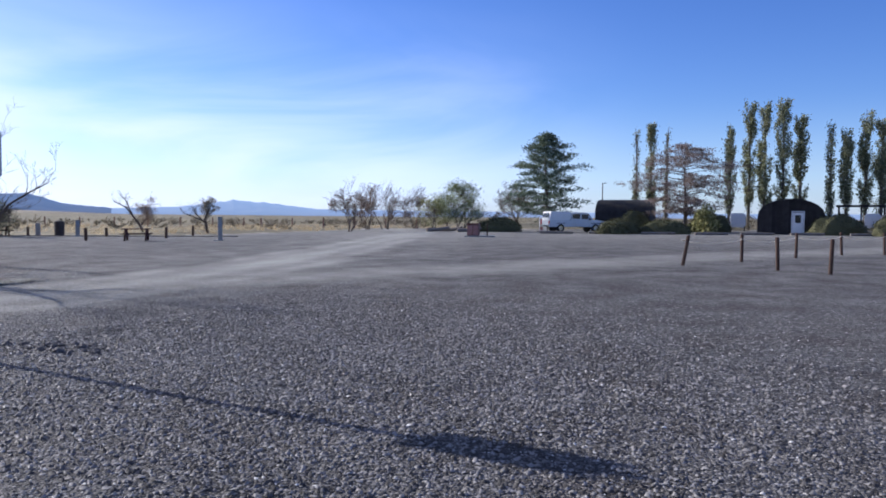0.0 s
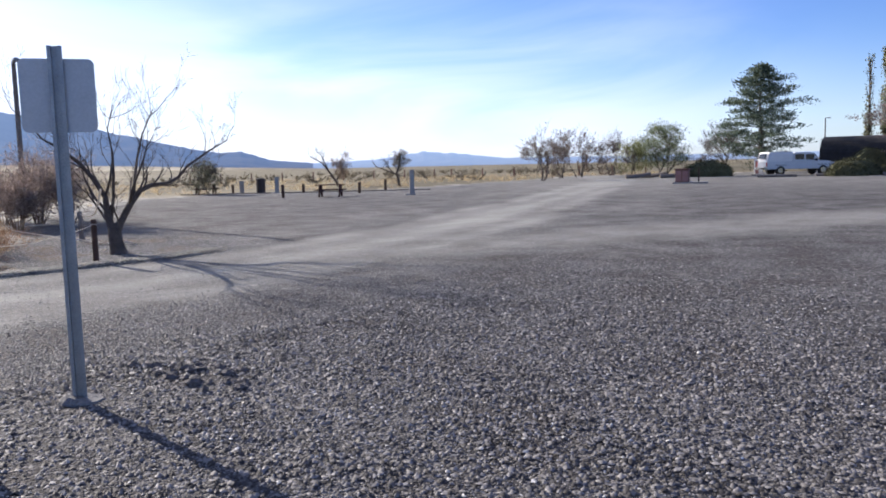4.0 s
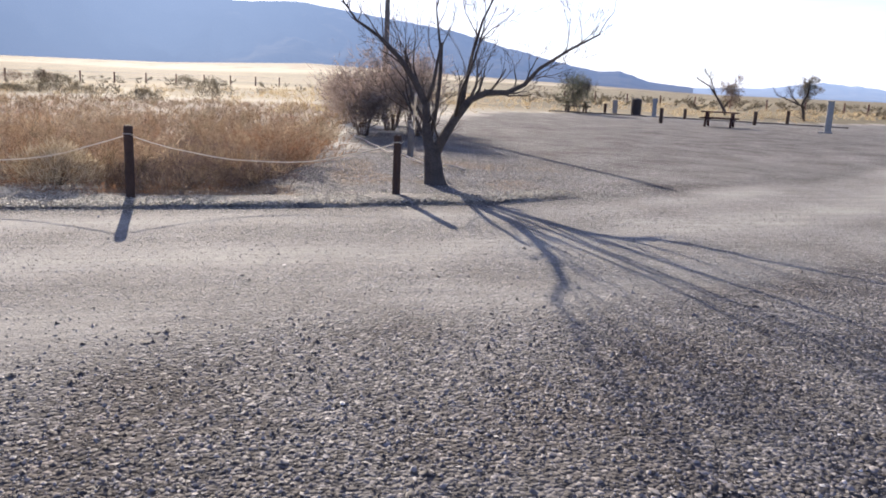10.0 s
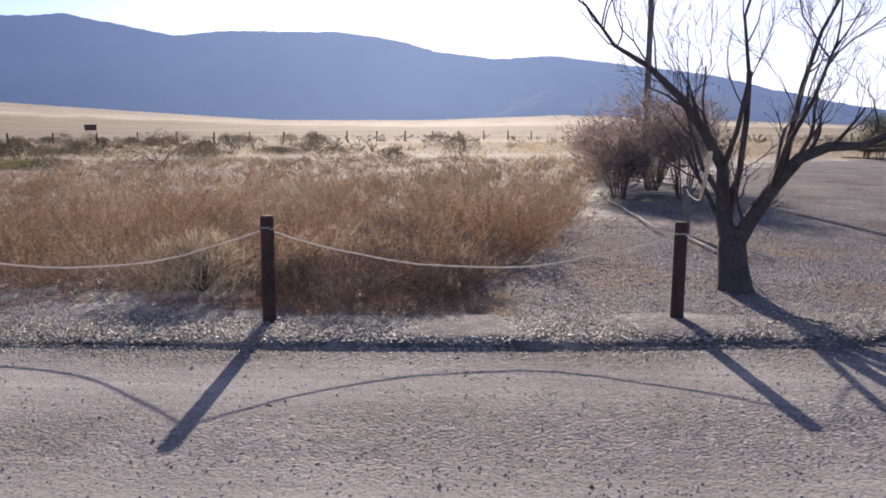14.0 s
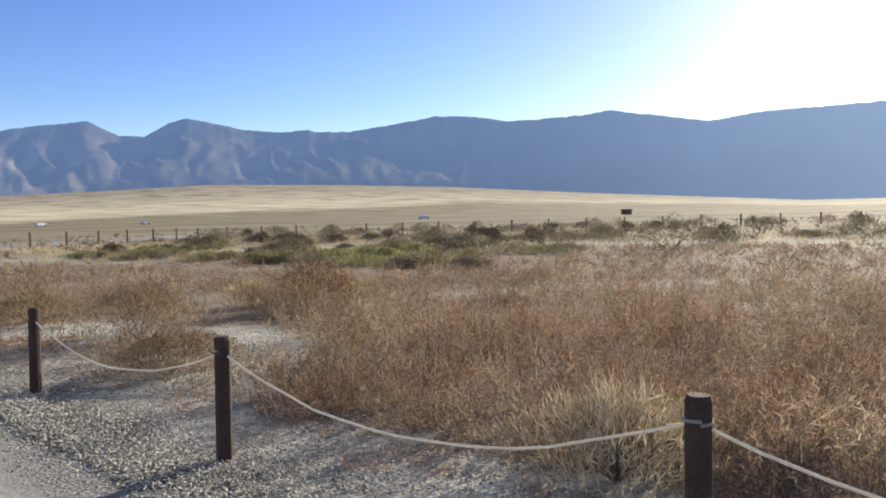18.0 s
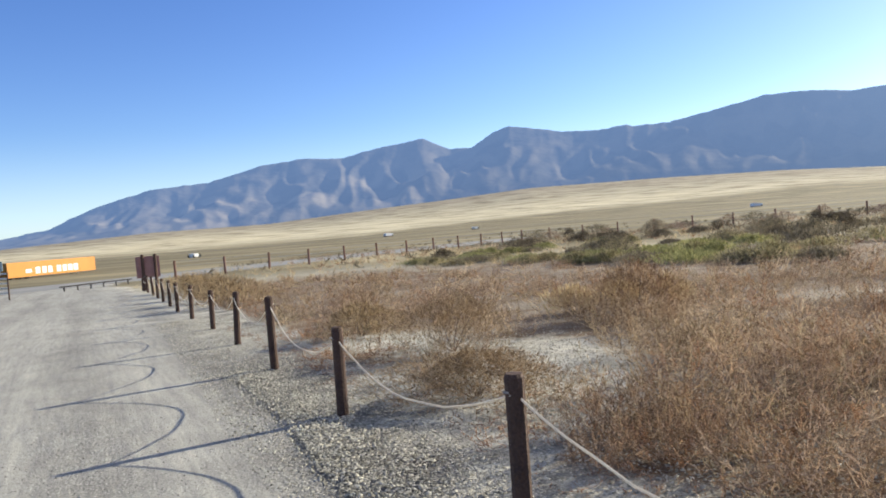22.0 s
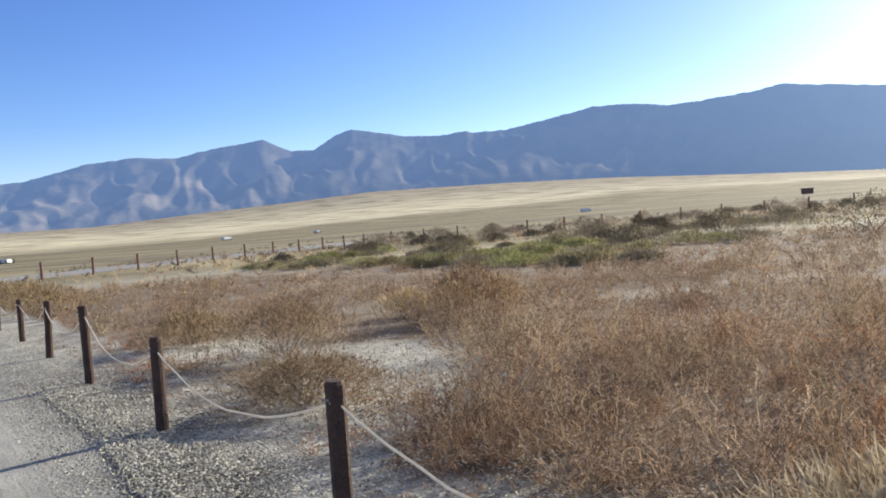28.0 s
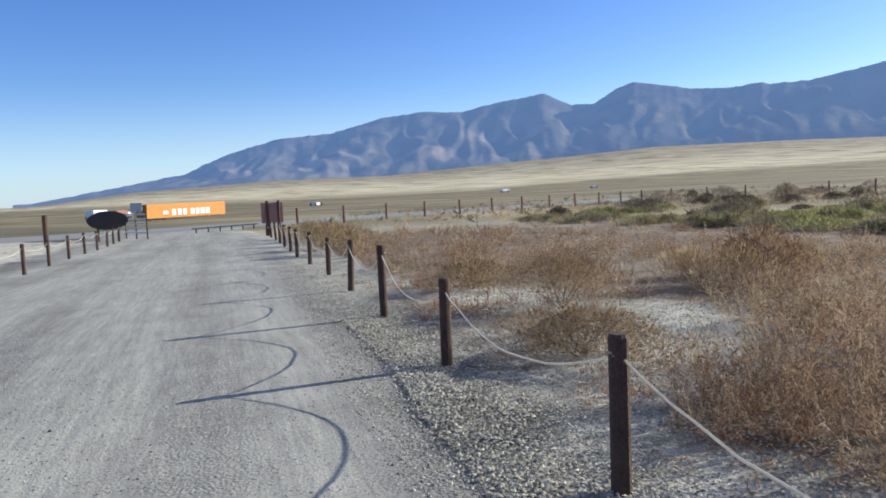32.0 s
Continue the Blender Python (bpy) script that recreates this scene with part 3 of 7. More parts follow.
def weed_cover(x, y):
    """How thickly the weeds stand, 0 to 1."""
    c = inside(x, y, FIELD) * 1.0
    ragged = 0.3 * wobble(x, y, 2.3, 5.0)
    c *= step(0.6, 0.95, polyline_distance(x, y, BARE) / 1.15 + ragged)
    c *= 0.12 + 0.88 * step(0.5, 0.9, polyline_distance(x, y, HOLLOW) / 0.8 + ragged)
    c *= 0.3 + 0.7 * step(0.4, 0.9, polyline_distance(x, y, PATHWAY) / 0.9 + ragged)
    c *= 1 - 0.75 * inside(x, y, [(-37, -8), (-31, 4), (-31, 9), (-38, 14), (-52, 12), (-62, -9), (-46, -11)])
    # clumps with gaps between them
    c *= 0.5 + 0.5 * step(-0.5, 0.1, wobble(x, y, 1.5, 6.0))
    c *= 0.5 + 0.5 * step(-0.75, -0.1, wobble(x, y, 3.3, 2.5))
    return c


# skyline of the ranges and top of the pale fans below them: azimuth, elevation
SKYLINE = [(70, 0.35), (92, 0.45), (99, 0.5), (102.9, 0.95), (105, 1.1), (108.5, 0.6), (113, 0.45), (116, 0.75), (118, 1.37), (119.5, 1.32), (121.5, 1.65), (126.3, 2.75), (130, 3.7), (136, 4.5), (140.9, 5.15),
           (145, 4.93), (149.3, 5.45), (152, 6.2), (156, 6.7), (163.8, 6.58), (167.3, 6.13), (170.8, 6.7), (174.1, 7.2), (176, 6.92), (181.3, 6.67), (183.7, 7.08), (186.6, 7.14), (190.8, 6.42), (192.8, 6.13),
           (195.3, 6.09), (195.8, 6.26), (197.9, 6.06), (200.3, 6.24), (202.7, 6.72), (204.1, 7.0), (205.4, 6.6), (206.9, 5.7), (208.5, 5.68), (210.5, 6.62), (213.9, 6.17), (216.5, 5.62), (219.2, 5.8), (222.3, 5.46), (225.9, 4.52),
           (229.9, 4.22), (233.4, 3.25), (236.3, 2.0), (240.1, 1.35), (246, 0.4)]
FAN = [(90, 0.0), (112, 0.05), (128, 0.6), (140, 1.0), (150, 0.6), (161, 0.55), (175, 1.35), (186, 2.05), (194, 2.3), (203, 2.4), (209, 2.05), (214, 1.8), (222, 1.3), (230, 1.3), (240, 0.85), (246, 0.2), (300, 0.1)]
CX, CY, EYE_Z = -8.0, 9.0, 1.49


def fan_tan(az):
    return np.tan(np.radians(np.interp(az, [a for a, _ in FAN], [e for _, e in FAN])))


def ground_sheet():
    na, nr = 440, 180
    rr = np.concatenate([[0.0], np.geomspace(0.35, 4700, nr)])
    az = np.arange(na) * 360.0 / na
    R, A = np.meshgrid(rr[1:], az, indexing="ij")
    X, Y = CX + R * np.cos(np.radians(A)), CY + R * np.sin(np.radians(A))
    s = (X + 13.4) * -0.6 + (Y - 9.84) * -0.8
    Z = -0.0095 * np.clip(s - 1, 0, 92)
    rise = step(250, 2550, R)
    Z = Z * (1 - rise) + rise * (EYE_Z + fan_tan(A) * np.minimum(R, 2600)) * np.clip(R / 2550, 0, 1) - 0.0004 * np.clip(R - 60, 0, 400) * (1 - rise)
    lot = inside(X, Y, LOT)
    road = polyline_distance(X, Y, ROAD)
    wide = np.interp(Y, [-30, -12, 2, 13], [6.5, 5.0, 4.1, 2.0])
    fade = wobble(X, Y, 0.6, 2.0) * 0.5
    track = 1 - step(0.55, 1.25, (road + fade) / wide)
    rut = 0.68 + 0.2 * np.cos(road * 3.6 + wobble(X, Y, 0.15, 1.0)) + 0.16 * wobble(X * 0.8 - Y * 0.6, (X * 0.6 + Y * 0.8) * 0.25, 0.9, 4.0)
    rut = rut + 0.2 * (1 - step(1, 9, Y))
    track2 = (1 - step(0.6, 2.8, (polyline_distance(X, Y, [(-6.5, 16.5), (1, 22.5), (9, 29), (30, 44), (60, 62)]) + fade))) * 0.4
    half_way = 0.17 * (1 - step(-0.5, 0.6, coarse_depth(X, Y))) * step(-30, -10, Y) * (1 - step(4.0, 6.5, road))
    track = np.maximum(track * rut, half_way * (0.8 + 0.4 * wobble(X * 0.8 - Y * 0.6, (X * 0.6 + Y * 0.8) * 0.3, 1.6, 4.0)))
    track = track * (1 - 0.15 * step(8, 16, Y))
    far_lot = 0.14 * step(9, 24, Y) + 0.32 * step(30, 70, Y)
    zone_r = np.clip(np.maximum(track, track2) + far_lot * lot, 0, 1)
    border = polyline_distance(X, Y, LOT + LOT[:1]) * np.where(lot, -1, 1) + 0.5 * wobble(X, Y, 1.3, 3.0) + 0.9 * wobble(X, Y, 0.4, 8.0)
    zone_g = step(-1.6, 1.2, border) * (1 - 0.5 * step(0.3, 1.4, 2.2 - polyline_distance(X, Y, FENCE)))
    verge = inside(X, Y, [(-14.0, -4.6), (-30.9, -27.8), (-31, -39), (-6, -46), (12, -60), (12, -14)])
    zone_g = np.maximum(zone_g, verge * step(0.2, 1.2, polyline_distance(X, Y, [(-14.0, -4.6), (-30.9, -27.8)]) + 0.4 * wobble(X, Y, 0.8, 2.0)))
    zone_g *= 0.12 + 0.88 * step(2.0, 5.0, np.hypot(X + 12.0, Y - 17.2) + 0.8 * wobble(X, Y, 1.2, 3.0))
    zone_f = step(28, 55, R) * np.where(lot, 0, 1) * (1 - 0.8 * verge)
    bright = step(0.1, 0.5, wobble(X, Y, 0.05, 5.0) + 0.2) * step(40, 60, R) * (1 - step(85, 110, R)) * (A > 150) * (A < 215)
    lift = np.degrees(np.arctan((Z - EYE_Z) / R)) + 0.12 * wobble(X, Y, 0.004, 2.0)
    low_edge = np.interp(A, [140, 160, 172, 185, 200, 215], [0.25, 0.25, 0.5, 0.85, 0.5, 0])
    plain = np.clip(step(-0.14, 0.12, lift - low_edge) * step(250, 500, R) + 0.25 * bright, 0, 1) * np.where(lot, 0, 1)
    covered = inside(X, Y, FIELD) * step(0.5, 1.0, polyline_distance(X, Y, BARE) / 1.1 + 0.3 * wobble(X, Y, 2.3, 5.0)) * (0.72 + 0.28 * step(0.3, 0.9, polyline_distance(X, Y, PATHWAY)))
    zone_b = covered * (0.78 + 0.2 * wobble(X, Y, 1.3, 2.0)) * (1 - step(30, 50, R))
    edge = inside(X, Y, LITTER_SHADE) | inside(X, Y, LITTER_ROPE)
    zone_b = np.maximum(zone_b, 0.9 * edge * step(-0.9, -0.2, wobble(X, Y, 1.6, 2.0)))
    corner = 1 - step(1.5, 4.5, np.hypot(X + 12.4, Y - 17.4))
    zone_b = np.maximum(zone_b, 0.75 * corner * step(-0.1, 0.5, wobble(X, Y, 1.4, 5.0)) * (polyline_distance(X, Y, ROAD) > 2.6))
    verts = np.concatenate([[[CX, CY, 0]], np.stack([X, Y, Z], -1).reshape(-1, 3)])
    k = np.arange(na)
    fan = np.stack([np.zeros(na, int), 1 + k, 1 + (k + 1) % na], -1)
    i, k2 = np.meshgrid(np.arange(nr - 1), k, indexing="ij")
    a = 1 + i * na + k2
    b = 1 + i * na + (k2 + 1) % na
    quads = np.stack([a, a + na, b + na, a, b + na, b], -1).reshape(-1, 3)
    me = array_mesh("ground", verts, np.concatenate([fan, quads]), M_GROUND)
    me.polygons.foreach_set("use_smooth", [True] * len(me.polygons))
    for label, cols in (("zones", (zone_r, zone_g, zone_b)), ("far_zones", (zone_f, plain, 0.75 * step(1500, 2450, R)))):
        att = me.color_attributes.new(label, "FLOAT_COLOR", "POINT")
        data = np.ones((len(verts), 4), np.float32)
        data[1:, :3] = np.stack(cols, -1).reshape(-1, 3)
        data[0, :3] = data[1, :3]
        att.data.foreach_set("color", data.ravel())
    return tagged(new("ground", me), "grey gravel lot, packed dirt road and pale dry field", "ground", kind="structure")


ground_sheet()


def mountain_range(name, az0, az1, near, far, label, rough, seed, mat):
    """A ridge whose crest follows the skyline, with spurs and gullies running down to the fans."""
    na, nd = int((az1 - az0) * 7), 56
    az = np.linspace(az0, az1, na)
    crest = np.interp(az, [a for a, _ in SKYLINE], [e for _, e in SKYLINE])
    crest = crest + np.array([0.05 * noise.noise(Vector((a * 0.7, seed, 0))) + 0.06 * noise.noise(Vector((a * 1.9, seed, 4))) + 0.012 * noise.noise(Vector((a * 4.0, seed, 7))) for a in az]) * np.clip(crest, 0, 1)
    d = np.linspace(0, 1, nd)
    D, A = np.meshgrid(d, az, indexing="ij")
    C = np.broadcast_to(crest, D.shape)
    R = near + (far - near) * D
    foot = fan_tan(A)
    top = np.tan(np.radians(C))
    def ridge(fa, fu, s, lean):
        """Rounded spurs that lean as they run down the slope."""
        q = np.array([[noise.noise(Vector((a * fa + u * lean + 0.5 * noise.noise(Vector((a * fa * 0.7, u * fu, s + 9))), u * fu, s))) for a in az] for u in d])
        return 1 - 2.0 * (np.sqrt(q * q + 0.012) - 0.11)
    spur = 0.42 * ridge(0.14, 0.9, seed, 0.7) + 0.36 * ridge(0.34, 1.8, seed + 20, -0.9) + 0.22 * ridge(0.8, 3.4, seed + 40, 0.8)
    lump = np.array([[noise.noise(Vector((a * 0.09, u * 1.1 + 7, seed))) for a in az] for u in d])
    prof = np.where(D < 0.8, (D / 0.8) ** (1.15 + 0.5 * lump), 1 - 0.9 * (np.clip(D - 0.8, 0, 1) / 0.2) ** 1.5)
    prof = np.clip(prof + rough * (1 - 0.15 * step(205, 222, A)) * (spur - 0.5) * np.sin(np.pi * np.clip(D / 0.8, 0, 1)) ** 0.8, -0.05, 1)
    slope = foot + (np.maximum(top, foot) - foot) * prof
    Z = EYE_Z + slope * R - 10 * np.clip(1 - D * 14, 0, 1)
    X, Y = CX + R * np.cos(np.radians(A)), CY + R * np.sin(np.radians(A))
    verts = np.stack([X, Y, Z], -1).reshape(-1, 3)
    i, k = np.meshgrid(np.arange(nd - 1), np.arange(na - 1), indexing="ij")
    a = i * na + k
    quads = np.stack([a, a + na, a + na + 1, a, a + na + 1, a + 1], -1).reshape(-1, 3)
    me = array_mesh(name, verts, quads, mat)
    # stronger painted haze in the direction of the sun
    haze_glow = me.attributes.new("haze_glow", "FLOAT", "POINT")
    haze_glow.data.foreach_set("value", ((1 + 0.95 * np.exp(-((A - SUN_AZ) / 23) ** 2)) * (0.87 + 0.24 * D)).astype(np.float32).ravel())
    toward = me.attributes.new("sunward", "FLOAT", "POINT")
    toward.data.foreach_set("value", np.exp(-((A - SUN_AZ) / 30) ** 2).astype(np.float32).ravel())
    # tan patches coloured in where the slopes should look sunlit
    sunlit_turf = me.attributes.new("sunlit_turf", "FLOAT", "POINT")
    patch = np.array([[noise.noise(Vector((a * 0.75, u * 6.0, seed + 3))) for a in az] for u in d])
    sunlit_turf.data.foreach_set("value", (step(-0.1, 0.25, patch + 0.3 * (spur - 0.5)) * np.clip((1 - step(0.3, 0.62, D)) * step(206, 214, A) * (1 - step(230, 240, A)) + 0.3 * (1 - step(0.6, 0.95, D)) * step(172, 186, A), 0, 1) * 0.65).astype(np.float32).ravel())
    me.polygons.foreach_set("use_smooth", [True] * len(me.polygons))
    return tagged(new(name, me), label, "mountains", kind="structure")


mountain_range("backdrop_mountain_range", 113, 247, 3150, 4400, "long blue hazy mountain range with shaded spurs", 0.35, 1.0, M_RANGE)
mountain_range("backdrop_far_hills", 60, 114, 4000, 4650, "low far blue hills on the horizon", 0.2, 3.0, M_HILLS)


# ---- rope fence along the field ----
def post_soup(height, r, lean=(0, 0), n=12):
    """A round timber post with a chamfered, slightly worn top."""
    s = Soup()
    hs = [-0.12, 0, height * 0.35, height * 0.7, height - 0.02, height]
    s.tube([(lean[0] * h, lean[1] * h, h) for h in hs], [r * 1.03, r * 1.02, r, r * 0.99, r, r * 0.82], n)
    return s


def rope_soup(a, b, sag, r=0.0068, n=14):
    pts = []
    for i in range(n + 1):
        t = i / n
        p = Vector(a).lerp(Vector(b), t)
        p.z -= sag * 4 * t * (1 - t)
        p += Vector((noise.noise(p * 3.1) * 0.02, noise.noise(p * 2.7 + Vector((5, 0, 0))) * 0.02, noise.noise(p * 2.1) * 0.015))
        pts.append(p)
    s = Soup()
    s.tube(pts, [r] * (n + 1), 6)
    return s


def fence_post(x, y, height, r, rnd, label, group, top_colour=M_WOOD_POST, lean=0.035):
    ob = part("fence_post", post_soup(height, r, (rnd.uniform(-lean, lean), rnd.uniform(-lean, lean))), top_colour, smooth=False)
    ob.matrix_world = pose(x, y, land(x, y), 0, 0, rnd.uniform(0, 360))
    return tagged(ob, label, "post", group)


def rope_between(p, q, ha, hb, sag, label, r=0.0068):
    a = (p[0], p[1], land(*p) + ha)
    b = (q[0], q[1], land(*q) + hb)
    s = rope_soup(a, b, sag, r)
    # a turn of rope round each post
    for c in (a, b):
        ring = [(c[0] + 0.056 * math.cos(k * 0.9), c[1] + 0.056 * math.sin(k * 0.9), c[2] + 0.002 * k) for k in range(8)]
        s.tube(ring, [r] * 8, 5)
    return tagged(part("fence_rope", s, M_ROPE), label, "rope", "ropes of the fence")


rnd = random.Random(11)
heights = [0.77, 0.82, 0.77, 0.76, 0.89, 0.83, 0.76] + [0.78] * 8
for i, (x, y) in enumerate(FENCE):
    fence_post(x, y, heights[i], 0.05, rnd, "dark brown round timber post of the rope fence", "posts of the rope fence")
for i in range(1, len(FENCE)):
    rope_between(FENCE[i - 1], FENCE[i], heights[i - 1] - 0.1, heights[i] - 0.1, rnd.uniform(0.24, 0.3), "pale sagging rope between timber posts")

# loose rope lying on the ground behind the tree
tail = [(-11.5, 18.12, 0.03), (-11.9, 18.22, 0.06), (-12.25, 18.05, 0.03), (-12.55, 18.2, 0.05), (-12.95, 18.5, 0.03), (-13.35, 18.68, 0.06), (-13.75, 18.72, 0.1), (-14.1, 18.95, 0.05), (-14.6, 19.25, 0.08),
        (-15.3, 19.85, 0.04), (-16.0, 20.25, 0.06), (-16.7, 20.85, 0.03), (-17.5, 21.25, 0.06), (-18.3, 22.0, 0.04), (-19.0, 22.4, 0.05), (-19.6, 23.0, 0.1)]
loose = Soup()
loose.tube([Vector(p) for p in tail], [0.02] * len(tail), 6)
tagged(part("loose_rope", loose, M_ROPE), "frayed white rope lying on the ground behind the tree", "rope")
hang = Soup()
hang.tube([(-10.45, 15.7, 1.27), (-10.75, 16.0, 1.0), (-11.3, 16.6, 0.78), (-12.2, 17.6, 0.66), (-13.1, 18.5, 0.62), (-13.58, 19.0, 0.64)], [0.02, 0.018, 0.01, 0.006, 0.006, 0.006], 5)
tagged(part("rope_end", hang, M_ROPE), "frayed white rope slung from the tree to a stub", "rope")
coil = Soup()
coil.tube([(-11.5, 16.9, 0.02), (-11.35, 16.88, 0.05), (-11.22, 16.76, 0.06), (-11.24, 16.66, 0.02)], [0.008] * 4, 5)
tagged(part("rope_scrap", coil, M_ROPE), "scrap of white rope curled near the foot of the tree", "rope")

# second row: three posts near the sign and the loose enclosure on the far side of the lot
fence_post(-5.8, 7.37, 0.77, 0.055, rnd, "short dark timber post standing in the gravel near the sign", "posts by the sign")
PEN = [(7.52, 24.34), (10.19, 26.49), (13.38, 29.45), (16.45, 32.05), (18.37, 32.31), (9.59, 22.23), (10.37, 20.77), (22.5, 36.0)]
leaning = part("fence_post", post_soup(0.95, 0.055, (0.17, -0.02)), M_WOOD_POST)
leaning.matrix_world = pose(*PEN[0], 0)
tagged(leaning, "dark timber post of the roped pen, leaning over", "post", "posts of the roped pen")
for i, (x, y) in enumerate(PEN):
    if i == 0:
        continue
    fence_post(x, y, 0.95, 0.055, rnd, "dark timber post of the roped pen in the lot", "posts of the roped pen", lean=0.06 if i else 0.12)
for i, j in ((0, 1), (1, 2), (2, 3), (3, 4), (4, 7)):
    rope_between(PEN[i], PEN[j], 0.78, 0.78, 0.12, "thin pale rope of the pen between posts", 0.013)

# left side of the drive
LEFT = [(-15.4, -4.2), (-17.1, -6.7), (-18.91, -9.19), (-20.8, -11.9), (-22.73, -14.63), (-24.6, -17.2), (-26.3, -19.5), (-28.03, -21.9), (-29.7, -24.4), (-31.38, -26.86)]
for x, y in LEFT:
    fence_post(x, y, 0.8, 0.05, rnd, "dark timber post of the rope fence across the drive", "posts across the drive")
for p, q in zip(LEFT, LEFT[1:]):
    rope_between(p, q, 0.68, 0.68, 0.14, "pale rope across the drive", 0.008)


# ---- gravel bank at the edge of the road ----
BANK = [(-8.75, 17.2), (-9.0, 15.8), (-9.66, 14.5), (-10.4, 13.15), (-11.2, 11.85), (-12.0, 10.55), (-13.0, 9.3), (-13.9, 8.1), (-14.7, 7.2), (-15.6, 6.0), (-16.6, 4.6)]
BANK_ACROSS, BANK_UP = [-0.08, -0.03, 0.02, 0.1, 0.3, 0.7, 1.1], [-0.03, 0.0, 0.045, 0.062, 0.055, 0.03, -0.02]


def gravel_bank():
    """A low graded bank of loose gravel that runs along the field side of the road."""
    line = BANK
    pts = []
    for (ax, ay), (bx, by) in zip(line, line[1:]):
        for k in range(30):
            pts.append((ax + (bx - ax) * k / 30, ay + (by - ay) * k / 30))
    s, w, hgt = Soup(), BANK_ACROSS, BANK_UP
    for i, (x, y) in enumerate(pts):
        ax, ay = pts[max(i - 1, 0)]
        bx, by = pts[min(i + 1, len(pts) - 1)]
        dx, dy = bx - ax, by - ay
        ln = math.hypot(dx, dy)
        nx, ny = dy / ln, -dx / ln
        if nx > 0:
            nx, ny = -nx, -ny
        end = min(1, i / 12, (len(pts) - 1 - i) / 60) * min(max(0.7 + 0.7 * noise.noise(Vector((x * 1.1, y * 1.1, 3))), 0.35), 1) * (0.35 + 0.65 * min(max((y - 9.5) / 3, 0), 1))
        sway = 0.12 * noise.noise(Vector((x * 0.7, y * 0.7, 8))) + 0.07 * noise.noise(Vector((x * 2.6, y * 2.6, 8)))
        for u, hh in zip(w, hgt):
            px, py = x + nx * (u + sway), y + ny * (u + sway)
            j = noise.noise(Vector((px * 2.3, py * 2.3, 0.5))) * 0.04 + noise.noise(Vector((px * 9, py * 9, 0.5))) * 0.03
            s.v.append(Vector((px + j, py + j, land(px, py) + (hh + 0.03) * end - 0.03 + (j * 0.35 if hh > 0 else 0))))
    m = len(w)
    for i in range(len(pts) - 1):
        for k in range(m - 1):
            s.f.append((i * m + k, i * m + k + 1, (i + 1) * m + k + 1, (i + 1) * m + k))
    ob = part("gravel_bank", s, M_GROUND, smooth=True)
    att = ob.data.color_attributes.new("zones", "FLOAT_COLOR", "POINT")
    att.data.foreach_set("color", [0.2, 0.25, 0.0, 1.0] * len(ob.data.vertices))
    return tagged(ob, "low dark bank of loose gravel along the road", "bank", kind="structure")


gravel_bank()


def stones(name, count, place, lo, hi, label, seed, mat=None, lift=0.0, rise=None):
    """Loose stones, each a small uneven half-buried block, strewn where place() allows."""
    g = np.random.default_rng(seed)
    mat = mat or M_STONE
    xy, ok = place(g, count)
    xy = xy[ok]
    c = len(xy)
    lift = lift + (rise(xy) if rise else 0)
    size = lo + (hi - lo) * g.random(c) ** 2.2
    base = np.array([(1, 0, -0.1), (-1, 0, -0.1), (0, 1, -0.1), (0, -1, -0.1), (0, 0, 0.95)], float)
    v = base[None] * (0.65 + 0.7 * g.random((c, 5, 1))) * size[:, None, None] * np.array([1, 0.8, 0.62])
    v += g.normal(0, 0.16, (c, 5, 3)) * size[:, None, None]
    a = g.random(c) * 6.283
    ca, sa = np.cos(a)[:, None], np.sin(a)[:, None]
    x, y = v[..., 0] * ca - v[..., 1] * sa, v[..., 0] * sa + v[..., 1] * ca
    s = np.clip(((xy[:, 0] + 13.4) * -0.6 + (xy[:, 1] - 9.84) * -0.8) - 1, 0, 92) * -0.0095
    v = np.stack([x + xy[:, :1], y + xy[:, 1:], v[..., 2] + (s + size * 0.12 + lift)[:, None]], -1)
    f = np.array([(0, 2, 4), (2, 1, 4), (1, 3, 4), (3, 0, 4)])
    tris = (np.arange(c)[:, None, None] * 5 + f[None]).reshape(-1, 3)
    return tagged(new(name, array_mesh(name, v.reshape(-1, 3), tris, mat)), label, "gravel", kind="stuff")


def heap_rise(xy):
    """Loose gravel lies in a low ridge along its border and in soft heaps behind it."""
    d = coarse_depth(xy[:, 0], xy[:, 1])
    return np.clip(0.03 * np.exp(-((d - 0.35) / 0.4) ** 2) + 0.012 * wobble(xy[:, 0], xy[:, 1], 2.2, 5.0) * step(0, 0.5, d), 0, 1) * np.clip(0.75 + 0.6 * wobble(xy[:, 0], xy[:, 1], 0.8, 3.0), 0, 1)


def lot_place(g, count):
    """Denser near the line walked over the lot, none on the packed track."""
    t = g.random(count)
    along = np.stack([np.interp(t, [0, 0.5, 1], [0.1, -1.4, -3.2]), np.interp(t, [0, 0.5, 1], [2.8, 7.4, 11.0])], -1)
    xy = along + g.normal(0, 1, (count, 2)) * np.array([2.7, 2.3])
    d = coarse_depth(xy[:, 0], xy[:, 1])
    return xy, g.random(count) < 0.1 + 0.9 * step(-0.35, 0.25, d)


